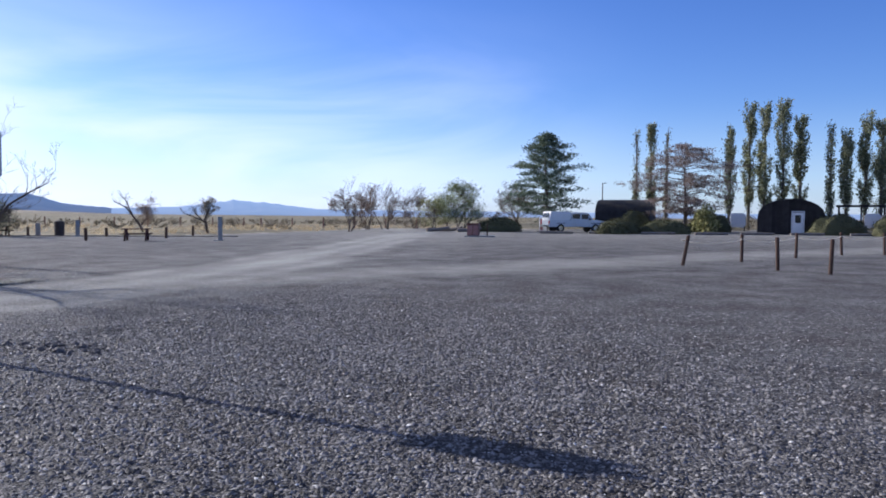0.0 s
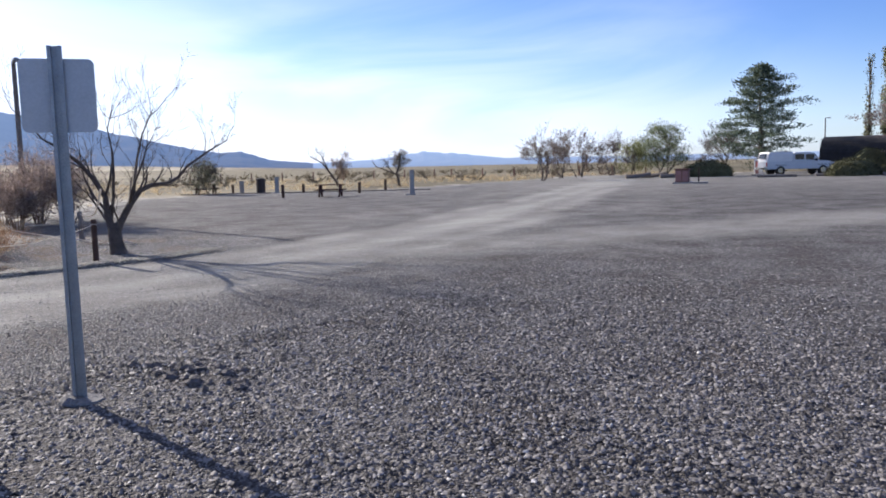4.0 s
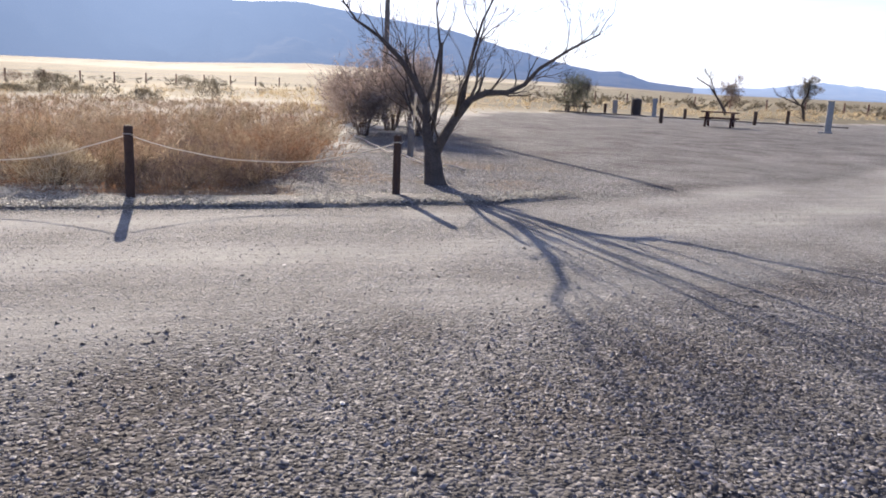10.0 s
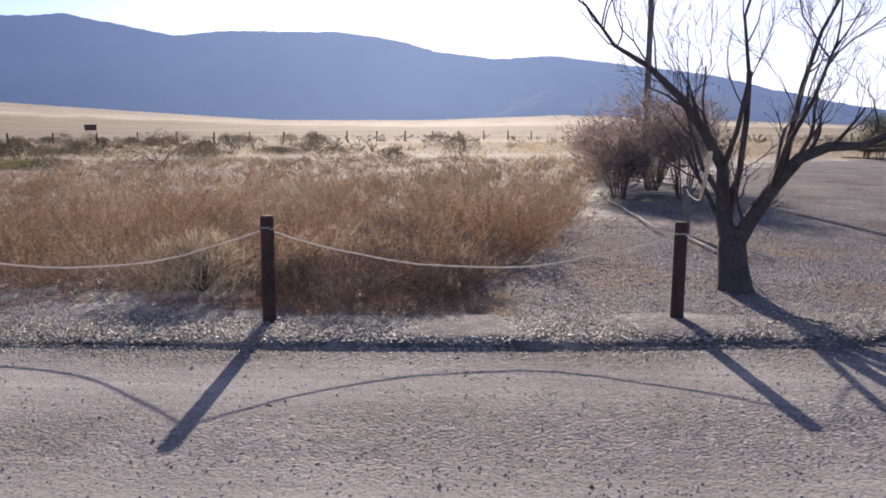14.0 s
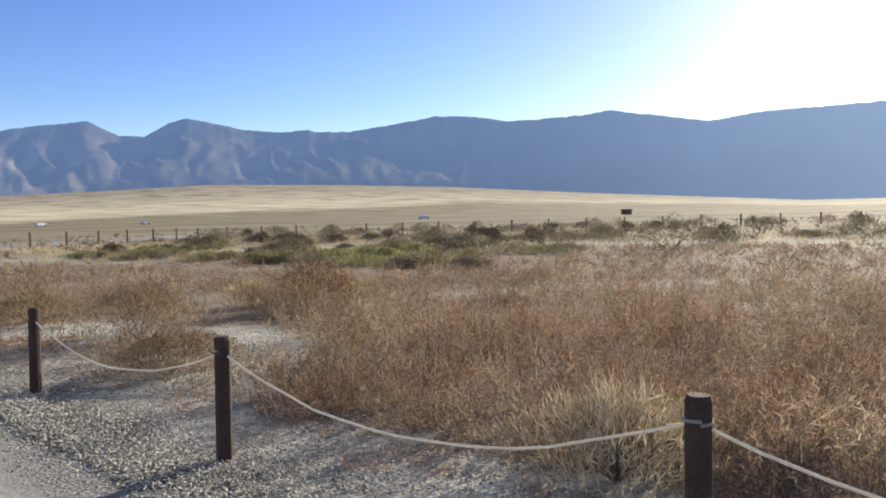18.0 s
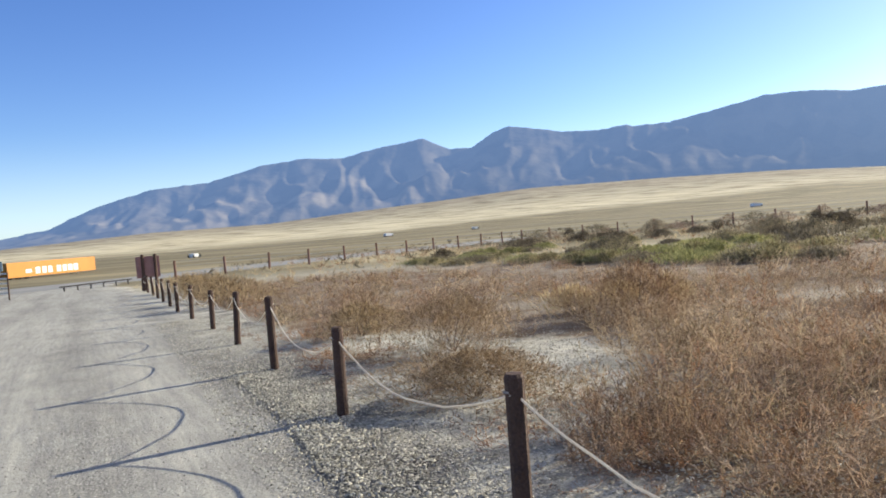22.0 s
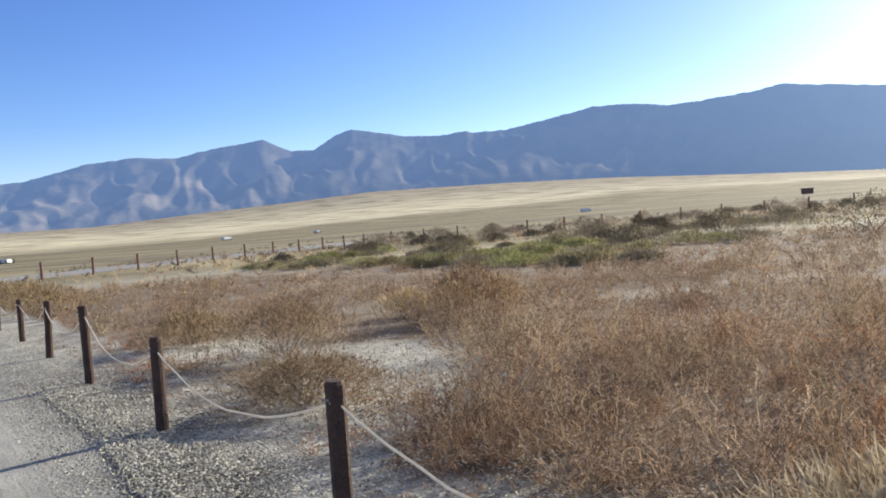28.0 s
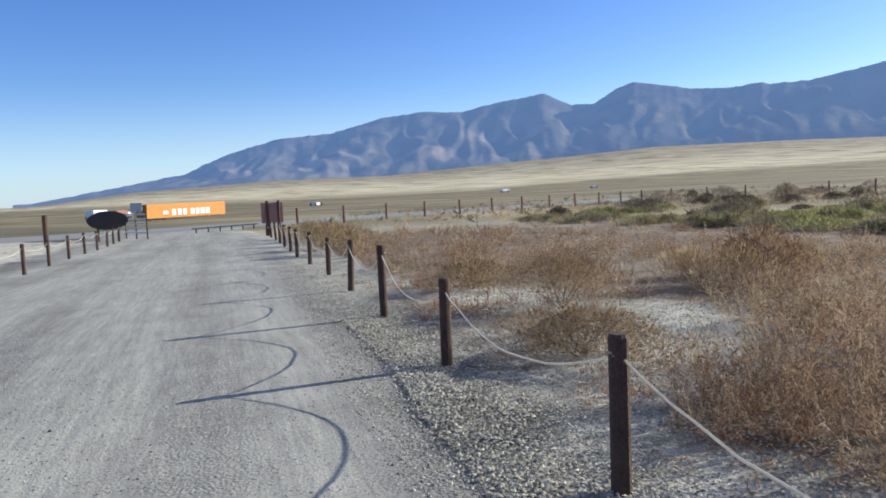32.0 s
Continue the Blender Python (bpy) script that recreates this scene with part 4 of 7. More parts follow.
def edge_place(g, count):
    """The stony strip between the road and the rope fence, and on the bank."""
    t = g.random(count)
    fx, fy = np.array([p[0] for p in FENCE[:8]]), np.array([p[1] for p in FENCE[:8]])
    k = np.linspace(0, 1, 8)
    off = g.normal(0.1, 0.7, count)
    xy = np.stack([np.interp(t, k, fx) + off * 0.83, np.interp(t, k, fy) - off * 0.56], -1)
    return xy, (off < 0.95) & (off > -1.6) & ((g.random(count) < 0.12) | ~inside(xy[:, 0], xy[:, 1], LITTER_SHADE))


def road_place(g, count):
    t = g.random(count)
    rx, ry = np.array([p[0] for p in ROAD[4:8]]), np.array([p[1] for p in ROAD[4:8]])
    k = np.linspace(0, 1, 4)
    xy = np.stack([np.interp(t, k, rx), np.interp(t, k, ry)], -1) + g.normal(0, 1.6, (count, 2))
    return xy, inside(xy[:, 0], xy[:, 1], LOT)


def bank_rise(xy):
    d = polyline_distance(xy[:, 0], xy[:, 1], BANK)
    field_side = inside(xy[:, 0], xy[:, 1], BANK + [(-24, 4.6), (-24, 17.2)])
    return np.clip(np.interp(d, BANK_ACROSS, BANK_UP) - 0.004, 0, 1) * field_side * (0.35 + 0.65 * np.clip((xy[:, 1] - 9.5) / 3, 0, 1)) * 0.9


def bank_place(g, count):
    t = g.random(count)
    k = np.linspace(0, 1, len(BANK))
    off = np.abs(g.normal(0.0, 0.4, count)) - 0.05
    xy = np.stack([np.interp(t, k, [p[0] for p in BANK]) - off * 0.84, np.interp(t, k, [p[1] for p in BANK]) + off * 0.54], -1)
    return xy, off < 1.0


stones("bank_gravel", 22000, bank_place, 0.006, 0.019, "loose stones on the low gravel bank", 12, M_CHIP, 0.0, bank_rise)
stones("lot_gravel", 118000, lot_place, 0.005, 0.025, "coarse grey crushed gravel of the lot", 3, None, 0.0, heap_rise)
stones("edge_gravel", 54000, edge_place, 0.005, 0.0145, "pale crushed stone and chips beside the rope fence", 4, M_CHIP, 0.0, bank_rise)


def tree_place(g, count):
    xy = np.array([-12.0, 17.4]) + g.normal(0, 1, (count, 2)) * np.array([1.9, 1.6])
    return xy, polyline_distance(xy[:, 0], xy[:, 1], ROAD) > 2.4


stones("corner_gravel", 16000, tree_place, 0.006, 0.02, "grey gravel and chips round the foot of the tree", 15, M_GRIT)


def field_place(g, count):
    t = g.random(count)
    xy = np.stack([np.interp(t, [0, 0.35, 0.7, 1], [-12.6, -15.6, -18.2, -19.0]), np.interp(t, [0, 0.35, 0.7, 1], [12.4, 9.4, 7.6, 5.2])], -1) + g.normal(0, 0.8, (count, 2))
    return xy, (polyline_distance(xy[:, 0], xy[:, 1], ROAD) > 3.6) & ((g.random(count) < 0.12) | ~inside(xy[:, 0], xy[:, 1], LITTER_SHADE))


stones("field_chips", 27000, field_place, 0.005, 0.0175, "pale stone chips on the bare soil behind the rope fence", 16, M_CHIP)


def shoulder_place(g, count):
    """Finer stones dragged out between the coarse gravel and the wheel tracks."""
    t = g.random(count)
    k = np.linspace(0, 1, 7)
    off = g.normal(0.75, 0.75, count)
    xy = np.stack([np.interp(t, k, [p[0] for p in EDGE[2:9]]) - off * 0.82, np.interp(t, k, [p[1] for p in EDGE[2:9]]) + off * 0.45], -1)
    return xy, (off < 2.6) & (g.random(count) < 0.5 + 0.5 * step(-0.4, 0.4, wobble(xy[:, 0] * 0.8 - xy[:, 1] * 0.6, (xy[:, 0] * 0.6 + xy[:, 1] * 0.8) * 0.3, 2.4, 1.0)))


stones("white_chips", 2400, lot_place, 0.006, 0.019, "odd white stones among the grey gravel", 18, M_QUARTZ, 0.004, heap_rise)
stones("shoulder_gravel", 46000, shoulder_place, 0.005, 0.016, "small grey stones along the edge of the road", 17)
stones("road_gravel", 56000, road_place, 0.003, 0.01, "fine scattered grit on the packed road", 5, M_GRIT)

# heap of small dark rocks by the sign
for k in range(40):
    s = Soup()
    bm = bmesh.new()
    bmesh.ops.create_icosphere(bm, subdivisions=1, radius=1)
    sz = rnd.uniform(0.02, 0.052)
    for v in bm.verts:
        v.co *= 1 + 0.6 * noise.noise(v.co * 1.7 + Vector((k * 3.1, 0, 0)))
        v.co = Vector((v.co.x * sz * 1.2, v.co.y * sz, v.co.z * sz * 0.7))
    bm.verts.index_update()
    s.add([v.co.copy() for v in bm.verts], [[v.index for v in f.verts] for f in bm.faces])
    bm.free()
    u = rnd.random()
    x0, y0 = -4.75 + 1.1 * u + rnd.gauss(0, 0.12), 8.72 - 0.5 * u + rnd.gauss(0, 0.13)
    ob = part("rock", s, M_ROCK)
    ob.matrix_world = pose(x0, y0, sz * 0.2, 0, 0, rnd.uniform(0, 360))
    tagged(ob, "small dark rock in a loose row by the sign", "rock", "rocks by the sign")


# ---- road sign seen from behind ----
def road_sign():
    ob = thing("road_sign", -4.64, 7.74, turn=30, label="square road sign on a grey steel post, seen from behind", category="sign")
    ch = Soup()
    hat = [(-0.046, -0.03), (-0.022, -0.03), (-0.022, -0.003), (0.022, -0.003), (0.022, -0.03), (0.046, -0.03), (0.046, -0.025), (0.028, -0.025), (0.028, 0.003), (-0.028, 0.003), (-0.028, -0.025), (-0.046, -0.025)]
    c = len(hat)
    ch.add([Vector((px, py, pz)) for pz in (-0.07, 2.39) for px, py in hat], [tuple(range(c - 1, -1, -1)), tuple(range(c, 2 * c))] + [(k, (k + 1) % c, (k + 1) % c + c, k + c) for k in range(c)])
    part("post", ch, M_STEEL, ob)
    n = 6
    ring = []
    for cx, cz, a0 in ((0.19, 0.2, 0), (-0.19, 0.2, 90), (-0.19, -0.2, 180), (0.19, -0.2, 270)):
        for k in range(n + 1):
            a = radians(a0 + 90 * k / n)
            ring.append((cx + 0.04 * math.cos(a), 0.0, cz + 0.04 * math.sin(a)))
    s = Soup()
    m = len(ring)
    s.add([Vector((x, y0, z + 2.07)) for y0 in (0.004, 0.01) for x, y, z in ring],
          [tuple(range(m)), tuple(range(2 * m - 1, m - 1, -1))] + [(i, i + m, (i + 1) % m + m, (i + 1) % m) for i in range(m)])
    part("plate", s, M_PLATE, ob, "bare aluminium back of the sign plate")
    for z in (1.95, 2.2):
        b = Soup()
        b.tube([(0, -0.012, z), (0, 0.016, z)], [0.009, 0.009], 6)
        part("bolt", b, M_STEEL, ob)
    c = Soup()
    c.tube([(0, 0, -0.1), (0, 0, 0.015), (0.005, 0, 0.035)], [0.15, 0.14, 0.1], 14)
    part("footing", c, M_FOOTING, ob, "rough round concrete footing")


road_sign()


# ---- trees ----
def limb(s, p, way, length, r, rnd, depth, twigs, bend=0.35, spread=0.75, up=0.12, kids=(2, 4), thin_at=0.006, shrink=(0.5, 0.75)):
    """A limb that wanders, tapers and forks; the finest ends go to the twig soup."""
    p, way = Vector(p), Vector(way).normalized()
    n = 5
    pts, rad = [p.copy()], [r]
    for i in range(n):
        way = (way + Vector((rnd.gauss(0, 1), rnd.gauss(0, 1), rnd.gauss(0, 1))) * bend * 0.32 + Vector((0, 0, up))).normalized()
        p = p + way * length / n
        pts.append(p.copy())
        rad.append(r * (1 - 0.6 * (i + 1) / n))
    rad = [max(q, thin_at * 0.35) for q in rad]
    (twigs if r < thin_at * 2 else s).tube(pts, rad, 6 if r > 0.03 else (4 if r > 0.012 else 3), cap=False)
    if depth <= 0:
        return
    for k in range(rnd.randint(*kids)):
        j = rnd.randint(2, n)
        w = (pts[j] - pts[j - 1]).normalized()
        off = Vector((rnd.gauss(0, 1), rnd.gauss(0, 1), rnd.gauss(0, 1)))
        off = (off - w * off.dot(w)).normalized()
        limb(s, pts[j], w + off * spread * rnd.uniform(0.6, 1.2), length * rnd.uniform(*shrink), rad[j] * rnd.uniform(0.5, 0.7), rnd, depth - 1, twigs, bend, spread, up, kids, thin_at, shrink)


def desert_tree():
    """The bare forked tree at the corner of the fence: two trunks, one leaning out over the lot."""
    ob = thing("bare_tree", -10.75, 16.42, label="bare dark forked desert tree with crooked spreading limbs", category="tree")
    right, deep = Vector((0.77, 0.64, 0)), Vector((-0.64, 0.77, 0))

    def at(u, z, d=0.0):
        return right * u + deep * d + Vector((0, 0, z))
    wood, twigs = Soup(), Soup()
    r2 = random.Random(5)
    trunk = Soup()
    trunk.tube([at(0.05, -0.06), at(0.045, 0.02), at(0.035, 0.1), at(0.015, 0.25), at(0.0, 0.4), at(-0.01, 0.52), at(-0.01, 0.6)], [0.2, 0.165, 0.145, 0.132, 0.126, 0.11, 0.06], 14)
    left = [at(-0.01, 0.28), at(-0.045, 0.48, 0.01), at(-0.1, 0.75, 0.03), at(-0.12, 1.12, 0.05), at(-0.3, 1.45, 0.02), at(-0.52, 1.75, -0.05), at(-0.8, 2.02, -0.1), at(-1.12, 2.22, -0.05), at(-1.42, 2.62, 0.05)]
    out_ = [at(0.01, 0.28), at(0.05, 0.47, -0.02), at(0.13, 0.64, -0.05), at(0.3, 0.95, -0.1), at(0.5, 1.22, -0.12), at(0.72, 1.32, -0.1), at(1.0, 1.33, 0.0), at(1.25, 1.45, 0.1), at(1.45, 1.68, 0.15), at(1.85, 1.95, 0.2), at(2.3, 2.2, 0.3)]
    stub = [at(-0.05, 0.6, 0.1), at(0.03, 1.1, 0.15), at(0.06, 1.55, 0.15), at(0.06, 1.98, 0.12)]
    rise = [at(0.36, 1.02, -0.1), at(0.42, 1.4, -0.05), at(0.5, 1.85, 0.05), at(0.62, 2.3, 0.1), at(0.85, 2.8, 0.1)]
    rise2 = [at(-0.12, 1.1, 0.05), at(-0.02, 1.45, -0.1), at(0.05, 1.9, -0.2), at(-0.02, 2.4, -0.3), at(0.1, 2.85, -0.3)]
    back_ = [at(-0.08, 0.8, 0.05), at(-0.3, 1.1, 0.45), at(-0.45, 1.5, 0.8), at(-0.5, 2.0, 1.1)]
    fore = [at(0.3, 0.95, -0.1), at(0.35, 1.3, -0.5), at(0.5, 1.7, -0.85), at(0.6, 2.1, -1.1)]
    part("trunk", trunk, M_BARK, ob, smooth=True)
    for line, r0, r1 in ((left, 0.095, 0.009), (out_, 0.092, 0.012), (stub, 0.034, 0.025), (rise, 0.04, 0.01), (rise2, 0.03, 0.008), (back_, 0.034, 0.01), (fore, 0.03, 0.01)):
        s = Soup()
        m = len(line)
        rad = [r0 + (r1 - r0) * (k / (m - 1)) ** 0.8 for k in range(m)]
        s.tube(line, rad, 9)
        part("limb", s, M_BARK, ob, smooth=True)
        if line is stub:
            continue
        for k in range(2, m):
            for _ in range(2 if k < m - 1 else 4):
                w = (line[k] - line[k - 1]).normalized()
                off = Vector((r2.gauss(0, 1), r2.gauss(0, 1), r2.gauss(0, 1))).normalized()
                base = line[k].lerp(line[k - 1], r2.random() * 0.8)
                limb(wood, base, w * 0.5 + off * 0.8 + Vector((0, 0, 0.45)), r2.uniform(0.42, 0.85) * (0.72 if line is out_ else 1.0), max(rad[k] * 0.42, 0.01), r2, 3, twigs, 0.5, 0.62, 0.1, (2, 3), 0.006, (0.5, 0.75))
    tagged(part("branches", wood, M_BARK, ob), kind="stuff")
    tagged(part("twigs", twigs, M_TWIG, ob), kind="stuff")


desert_tree()


def bare_tree(x, y, height, seed, label, mat=M_BARK_PALE, stems=2, lean=0.3, leaves=0, leaf_mat=None, leaf_size=0.12, depth=4, fuzz=1900, crown=None, leaf_thick=0.18, fuzz_mat=M_TWIG):
    ob = thing("bare_tree" if not leaves else "small_tree", x, y, label=label, category="tree")
    r2 = random.Random(seed)
    twigs, leafy, timber = Soup(), Soup(), []
    for k in range(stems):
        wood = Soup()
        w = Vector((r2.uniform(-lean, lean), r2.uniform(-lean, lean), 1))
        limb(wood, (r2.uniform(-0.1, 0.1) * stems, r2.uniform(-0.1, 0.1) * stems, -0.1), w, height * 0.44, height * 0.033 / max(1, stems * 0.6), r2, depth, twigs, 0.6, 0.75, 0.06, (2, 4), 0.02, (0.6, 0.85))
        part("trunk" if k == 0 else "side_trunk", wood, mat, ob, smooth=True)
        timber += wood.v
    if twigs.v:
        tagged(part("twigs", twigs, fuzz_mat, ob), kind="stuff")
    haze_twigs, src = Soup(), twigs.v or timber
    for _ in range(fuzz):
        p = src[r2.randrange(len(src) // 3, len(src))]
        haze_twigs.leaf(p, (r2.gauss(0, 0.7), r2.gauss(0, 0.7), r2.gauss(0.5, 0.7)), height * r2.uniform(0.04, 0.1), r2, 0.035)
    tagged(part("fine_twigs", haze_twigs, fuzz_mat, ob), kind="stuff")
    if leaves:
        src = twigs.v or timber
        if crown:
            src = []
            for _ in range(80):
                a, e, zz = r2.uniform(0, 6.283), r2.random() ** 0.5, r2.random()
                rad = crown * 0.5 * e * math.sqrt(max(0.05, 1 - (zz - 0.35) ** 2 * 1.9))
                c = Vector((math.cos(a) * rad, math.sin(a) * rad, height * (0.22 + 0.74 * zz)))
                src += [c + Vector((r2.gauss(0, 0.3), r2.gauss(0, 0.3), r2.gauss(0, 0.24))) for _ in range(60)]
        for _ in range(leaves):
            p = src[r2.randrange(0 if crown else len(src) // 3, len(src))]
            leafy.leaf(p + Vector((r2.gauss(0, 0.12), r2.gauss(0, 0.12), r2.gauss(0, 0.12))), (r2.gauss(0, 1), r2.gauss(0, 1), r2.gauss(0.2, 1)), leaf_size * r2.uniform(0.6, 1.4), r2, leaf_thick)
        part("crown", leafy, leaf_mat, ob)
    return ob


def crooked_tree(x, y, label, limbs, crowns, seed, leaf_mat, thick=0.13):
    """A small wind-bent tree: limbs drawn across the view from the lot, with loose crowns on some of them."""
    ob = thing("crooked_tree", x, y, label=label, category="tree")
    right, r2 = Vector((0.94, 0.34, 0)), random.Random(seed)
    twigs = Soup()
    for k, (line, r0) in enumerate(limbs):
        pts = [right * u + Vector((0.1 * r2.uniform(-1, 1), 0.3 * r2.uniform(-1, 1), z)) * (1 if z > 0.2 else 0) + (Vector((0, 0, z)) if z <= 0.2 else Vector()) for u, z in line]
        m = len(pts)
        part("trunk" if k == 0 else "limb", tubed(pts, [r0 * thick * (1 - 0.75 * q / (m - 1)) for q in range(m)], 7), M_BARK, ob, smooth=True)
        for _ in range(9):
            q = r2.randrange(1, m)
            p = pts[q - 1].lerp(pts[q], r2.random())
            w = (pts[q] - pts[q - 1]).normalized() * 0.7 + Vector((r2.gauss(0, 0.5), r2.gauss(0, 0.5), r2.uniform(0.0, 0.9)))
            limb(twigs, p, w, r2.uniform(0.4, 0.8), 0.02, r2, 2, twigs, 0.6, 0.7, 0.06, (2, 3), 0.012)
    tagged(part("twigs", twigs, M_TWIG, ob), kind="stuff")
    leafy = Soup()
    for u, z, wide, high, count in crowns:
        knots = [right * (u + r2.gauss(0, 0.22) * wide) + Vector((-0.34, 0.94, 0)) * r2.gauss(0, 0.2) * wide + Vector((0, 0, z + r2.gauss(0, 0.24) * high)) for _ in range(26)]
        for _ in range(count):
            p = knots[r2.randrange(26)] + Vector((r2.gauss(0, 1), r2.gauss(0, 1), r2.gauss(0, 1))) * 0.09 * wide
            leafy.leaf(p, (r2.gauss(0, 1), r2.gauss(0, 1), r2.gauss(0.3, 1)), r2.uniform(0.1, 0.22), r2, 0.14)
    part("crown", leafy, leaf_mat, ob)


crooked_tree(-25.9, 67.5, "bare tree leaning over the lot's edge with a brown brushy side", [([(0, -0.1), (-0.35, 0.55), (-0.85, 1.3), (-1.5, 2.1), (-2.4, 2.65)], 1.0), ([(-0.85, 1.3), (-1.1, 1.9), (-1.5, 2.7), (-1.7, 3.1)], 0.5), ([(-0.35, 0.55), (0.05, 1.2), (0.2, 1.9), (0.5, 2.5)], 0.5)], [(0.15, 1.55, 1.7, 2.0, 2600)], 21, M_BRUSH)
crooked_tree(-19.2, 63.5, "small twisted tree with a grey-green crown", [([(0, -0.1), (-0.05, 0.5), (-0.1, 1.1), (0.05, 1.8), (0.1, 2.6)], 1.0), ([(-0.08, 0.9), (-0.6, 1.15), (-1.2, 1.35), (-1.9, 1.65)], 0.6), ([(-0.6, 1.15), (-0.9, 1.6), (-0.95, 2.0)], 0.4)], [(0.1, 2.0, 1.15, 1.7, 2400)], 22, M_SAGE)
bare_tree(-9.2, 75.0, 4.8, 23, "leafless grey tree at the edge of the lot", stems=4, lean=1.0, fuzz=2400, fuzz_mat=M_BRUSH)
bare_tree(-8.3, 87.0, 4.6, 24, "leafless grey tree at the edge of the lot", stems=4, lean=1.0, fuzz=2200, fuzz_mat=M_BRUSH)
bare_tree(-6.6, 90.0, 5.3, 25, "tall thin leafless tree by the drive", stems=4, lean=0.8, fuzz=2200, fuzz_mat=M_BRUSH)
bare_tree(-3.4, 96.0, 4.8, 26, "bushy half-bare tree by the drive", stems=3, lean=0.5, leaves=3000, leaf_mat=M_BRUSH, crown=3.6)
bare_tree(9.5, 99.0, 5.6, 28, "half-bare tree beside the pine", stems=3, lean=0.4, leaves=4200, leaf_mat=M_SAGE, leaf_size=0.2, crown=4.2)
bare_tree(-28.9, 50.2, 2.15, 30, "dense round shrub tree by the picnic table", stems=4, lean=0.4, leaves=5200, leaf_mat=M_LEAF_DULL, leaf_size=0.12, crown=2.1)


def twig_shrub(x, y, height, wide, seed, mat, label, count=900, leaf=0.16, name="shrub", group="", wood=True, upward=0.6, thick=0.18):
    """A rounded shrub: stems from the root and many fine tips in an uneven dome."""
    ob = thing(name, x, y, label=label, category="shrub", group=group)
    r2 = random.Random(seed)
    st, tips = Soup(), Soup()
    for k in range(16 if wood else 5):
        a, e = r2.uniform(0, 6.283), r2.uniform(0.3, 1.0)
        end = Vector((math.cos(a) * wide * 0.5 * e, math.sin(a) * wide * 0.5 * e, height * (1.05 - 0.45 * e * e) * r2.uniform(0.7, 1)))
        mid = end * 0.5 + Vector((0, 0, height * 0.12))
        st.tube([(0, 0, -0.03), mid * 0.5, mid, end], [height * 0.012, height * 0.009, height * 0.006, height * 0.002], 4, cap=False)
    for k in range(count):
        a, e = r2.uniform(0, 6.283), r2.random() ** 0.55
        lump = 1 + 0.3 * math.sin(a * 3 + seed) + 0.15 * math.sin(a * 7 + seed * 2)
        zz = r2.random() ** 0.75
        rad = wide * 0.5 * e * lump * math.sqrt(max(0.02, 1 - (zz - 0.25) ** 2 * 1.5))
        p = Vector((math.cos(a) * rad, math.sin(a) * rad, height * zz * (0.95 + 0.12 * math.sin(a * 5 + seed * 3)) * (1 - 0.25 * e * e)))
        w = Vector((p.x / wide, p.y / wide, upward * r2.uniform(0.4, 1.4))) + Vector((r2.gauss(0, 0.35), r2.gauss(0, 0.35), r2.gauss(0, 0.35)))
        tips.leaf(p, w, leaf * r2.uniform(0.5, 1.5), r2, thick)
    tagged(part("stems", st, M_TWIG, ob), kind="stuff")
    tagged(part("foliage", tips, mat, ob), kind="stuff")
    return ob


bare_tree(1.7, 82.0, 5.0, 27, "airy green leafy tree beside the drive", stems=4, lean=0.45, leaves=7500, leaf_mat=M_LEAF, leaf_size=0.24, depth=3, crown=5.4)
bare_tree(-0.9, 83.0, 3.6, 31, "yellow-green bushy tree beside the drive", stems=3, lean=0.4, leaves=5000, leaf_mat=M_GREEN, leaf_size=0.2, depth=3, crown=3.4)
# reddish tamarisk thicket behind the forked tree
def tamarisk(x, y, hh, ww, seed):
    """Slender stems fanning from the root, each breaking into a mist of fine upright twigs."""
    ob = thing("tamarisk_shrub", x, y, label="bare pinkish-brown tamarisk behind the forked tree", category="shrub", group="tamarisk thicket")
    r2 = random.Random(seed)
    mist = Soup()
    for k in range(15):
        a, e = r2.uniform(0, 6.283), r2.uniform(0.15, 1.0)
        foot = Vector((math.cos(a), math.sin(a), 0)) * 0.12
        tip = Vector((math.cos(a) * ww * 0.5 * e, math.sin(a) * ww * 0.5 * e, hh * r2.uniform(0.72, 1.0) * (1.05 - 0.35 * e)))
        mid = foot.lerp(tip, 0.5) + Vector((0, 0, 0.1 * hh))
        part("stem", tubed([foot - Vector((0, 0, 0.05)), foot.lerp(mid, 0.5), mid, tip], [0.016, 0.012, 0.008, 0.003], 5), M_BRUSH, ob)
        for _ in range(210):
            t = r2.uniform(0.3, 1.0)
            p = foot.lerp(mid, t * 2) if t < 0.5 else mid.lerp(tip, t * 2 - 1)
            p = p + Vector((r2.gauss(0, 0.3), r2.gauss(0, 0.3), r2.gauss(0, 0.22))) * ww * 0.45
            mist.leaf(p, (r2.gauss(0, 0.45) + p.x * 0.2, r2.gauss(0, 0.45) + p.y * 0.2, r2.uniform(-0.2, 0.9)), r2.uniform(0.12, 0.34), r2, 0.009)
    tagged(part("fine_twigs", mist, M_PINK, ob), kind="stuff")


for k, spot in enumerate(((-19.6, 24.6, 2.5, 2.5), (-21.4, 26.6, 2.6, 2.8), (-17.7, 23.6, 2.2, 2.0), (-20.9, 24.6, 1.9, 2.1), (-23.4, 26.4, 1.7, 2.0), (-18.4, 22.4, 1.5, 1.6))):
    tamarisk(*spot, 40 + k)
stub = thing("stub_post", -13.6, 19.03, label="short leaning grey stub post behind the forked tree", category="post")
part("post", tubed([(0, 0, -0.1), (0.01, 0, 0.35), (-0.02, 0.01, 0.68), (-0.02, 0.01, 0.7)], [0.065, 0.06, 0.055, 0.03], 9), M_LOG, stub)


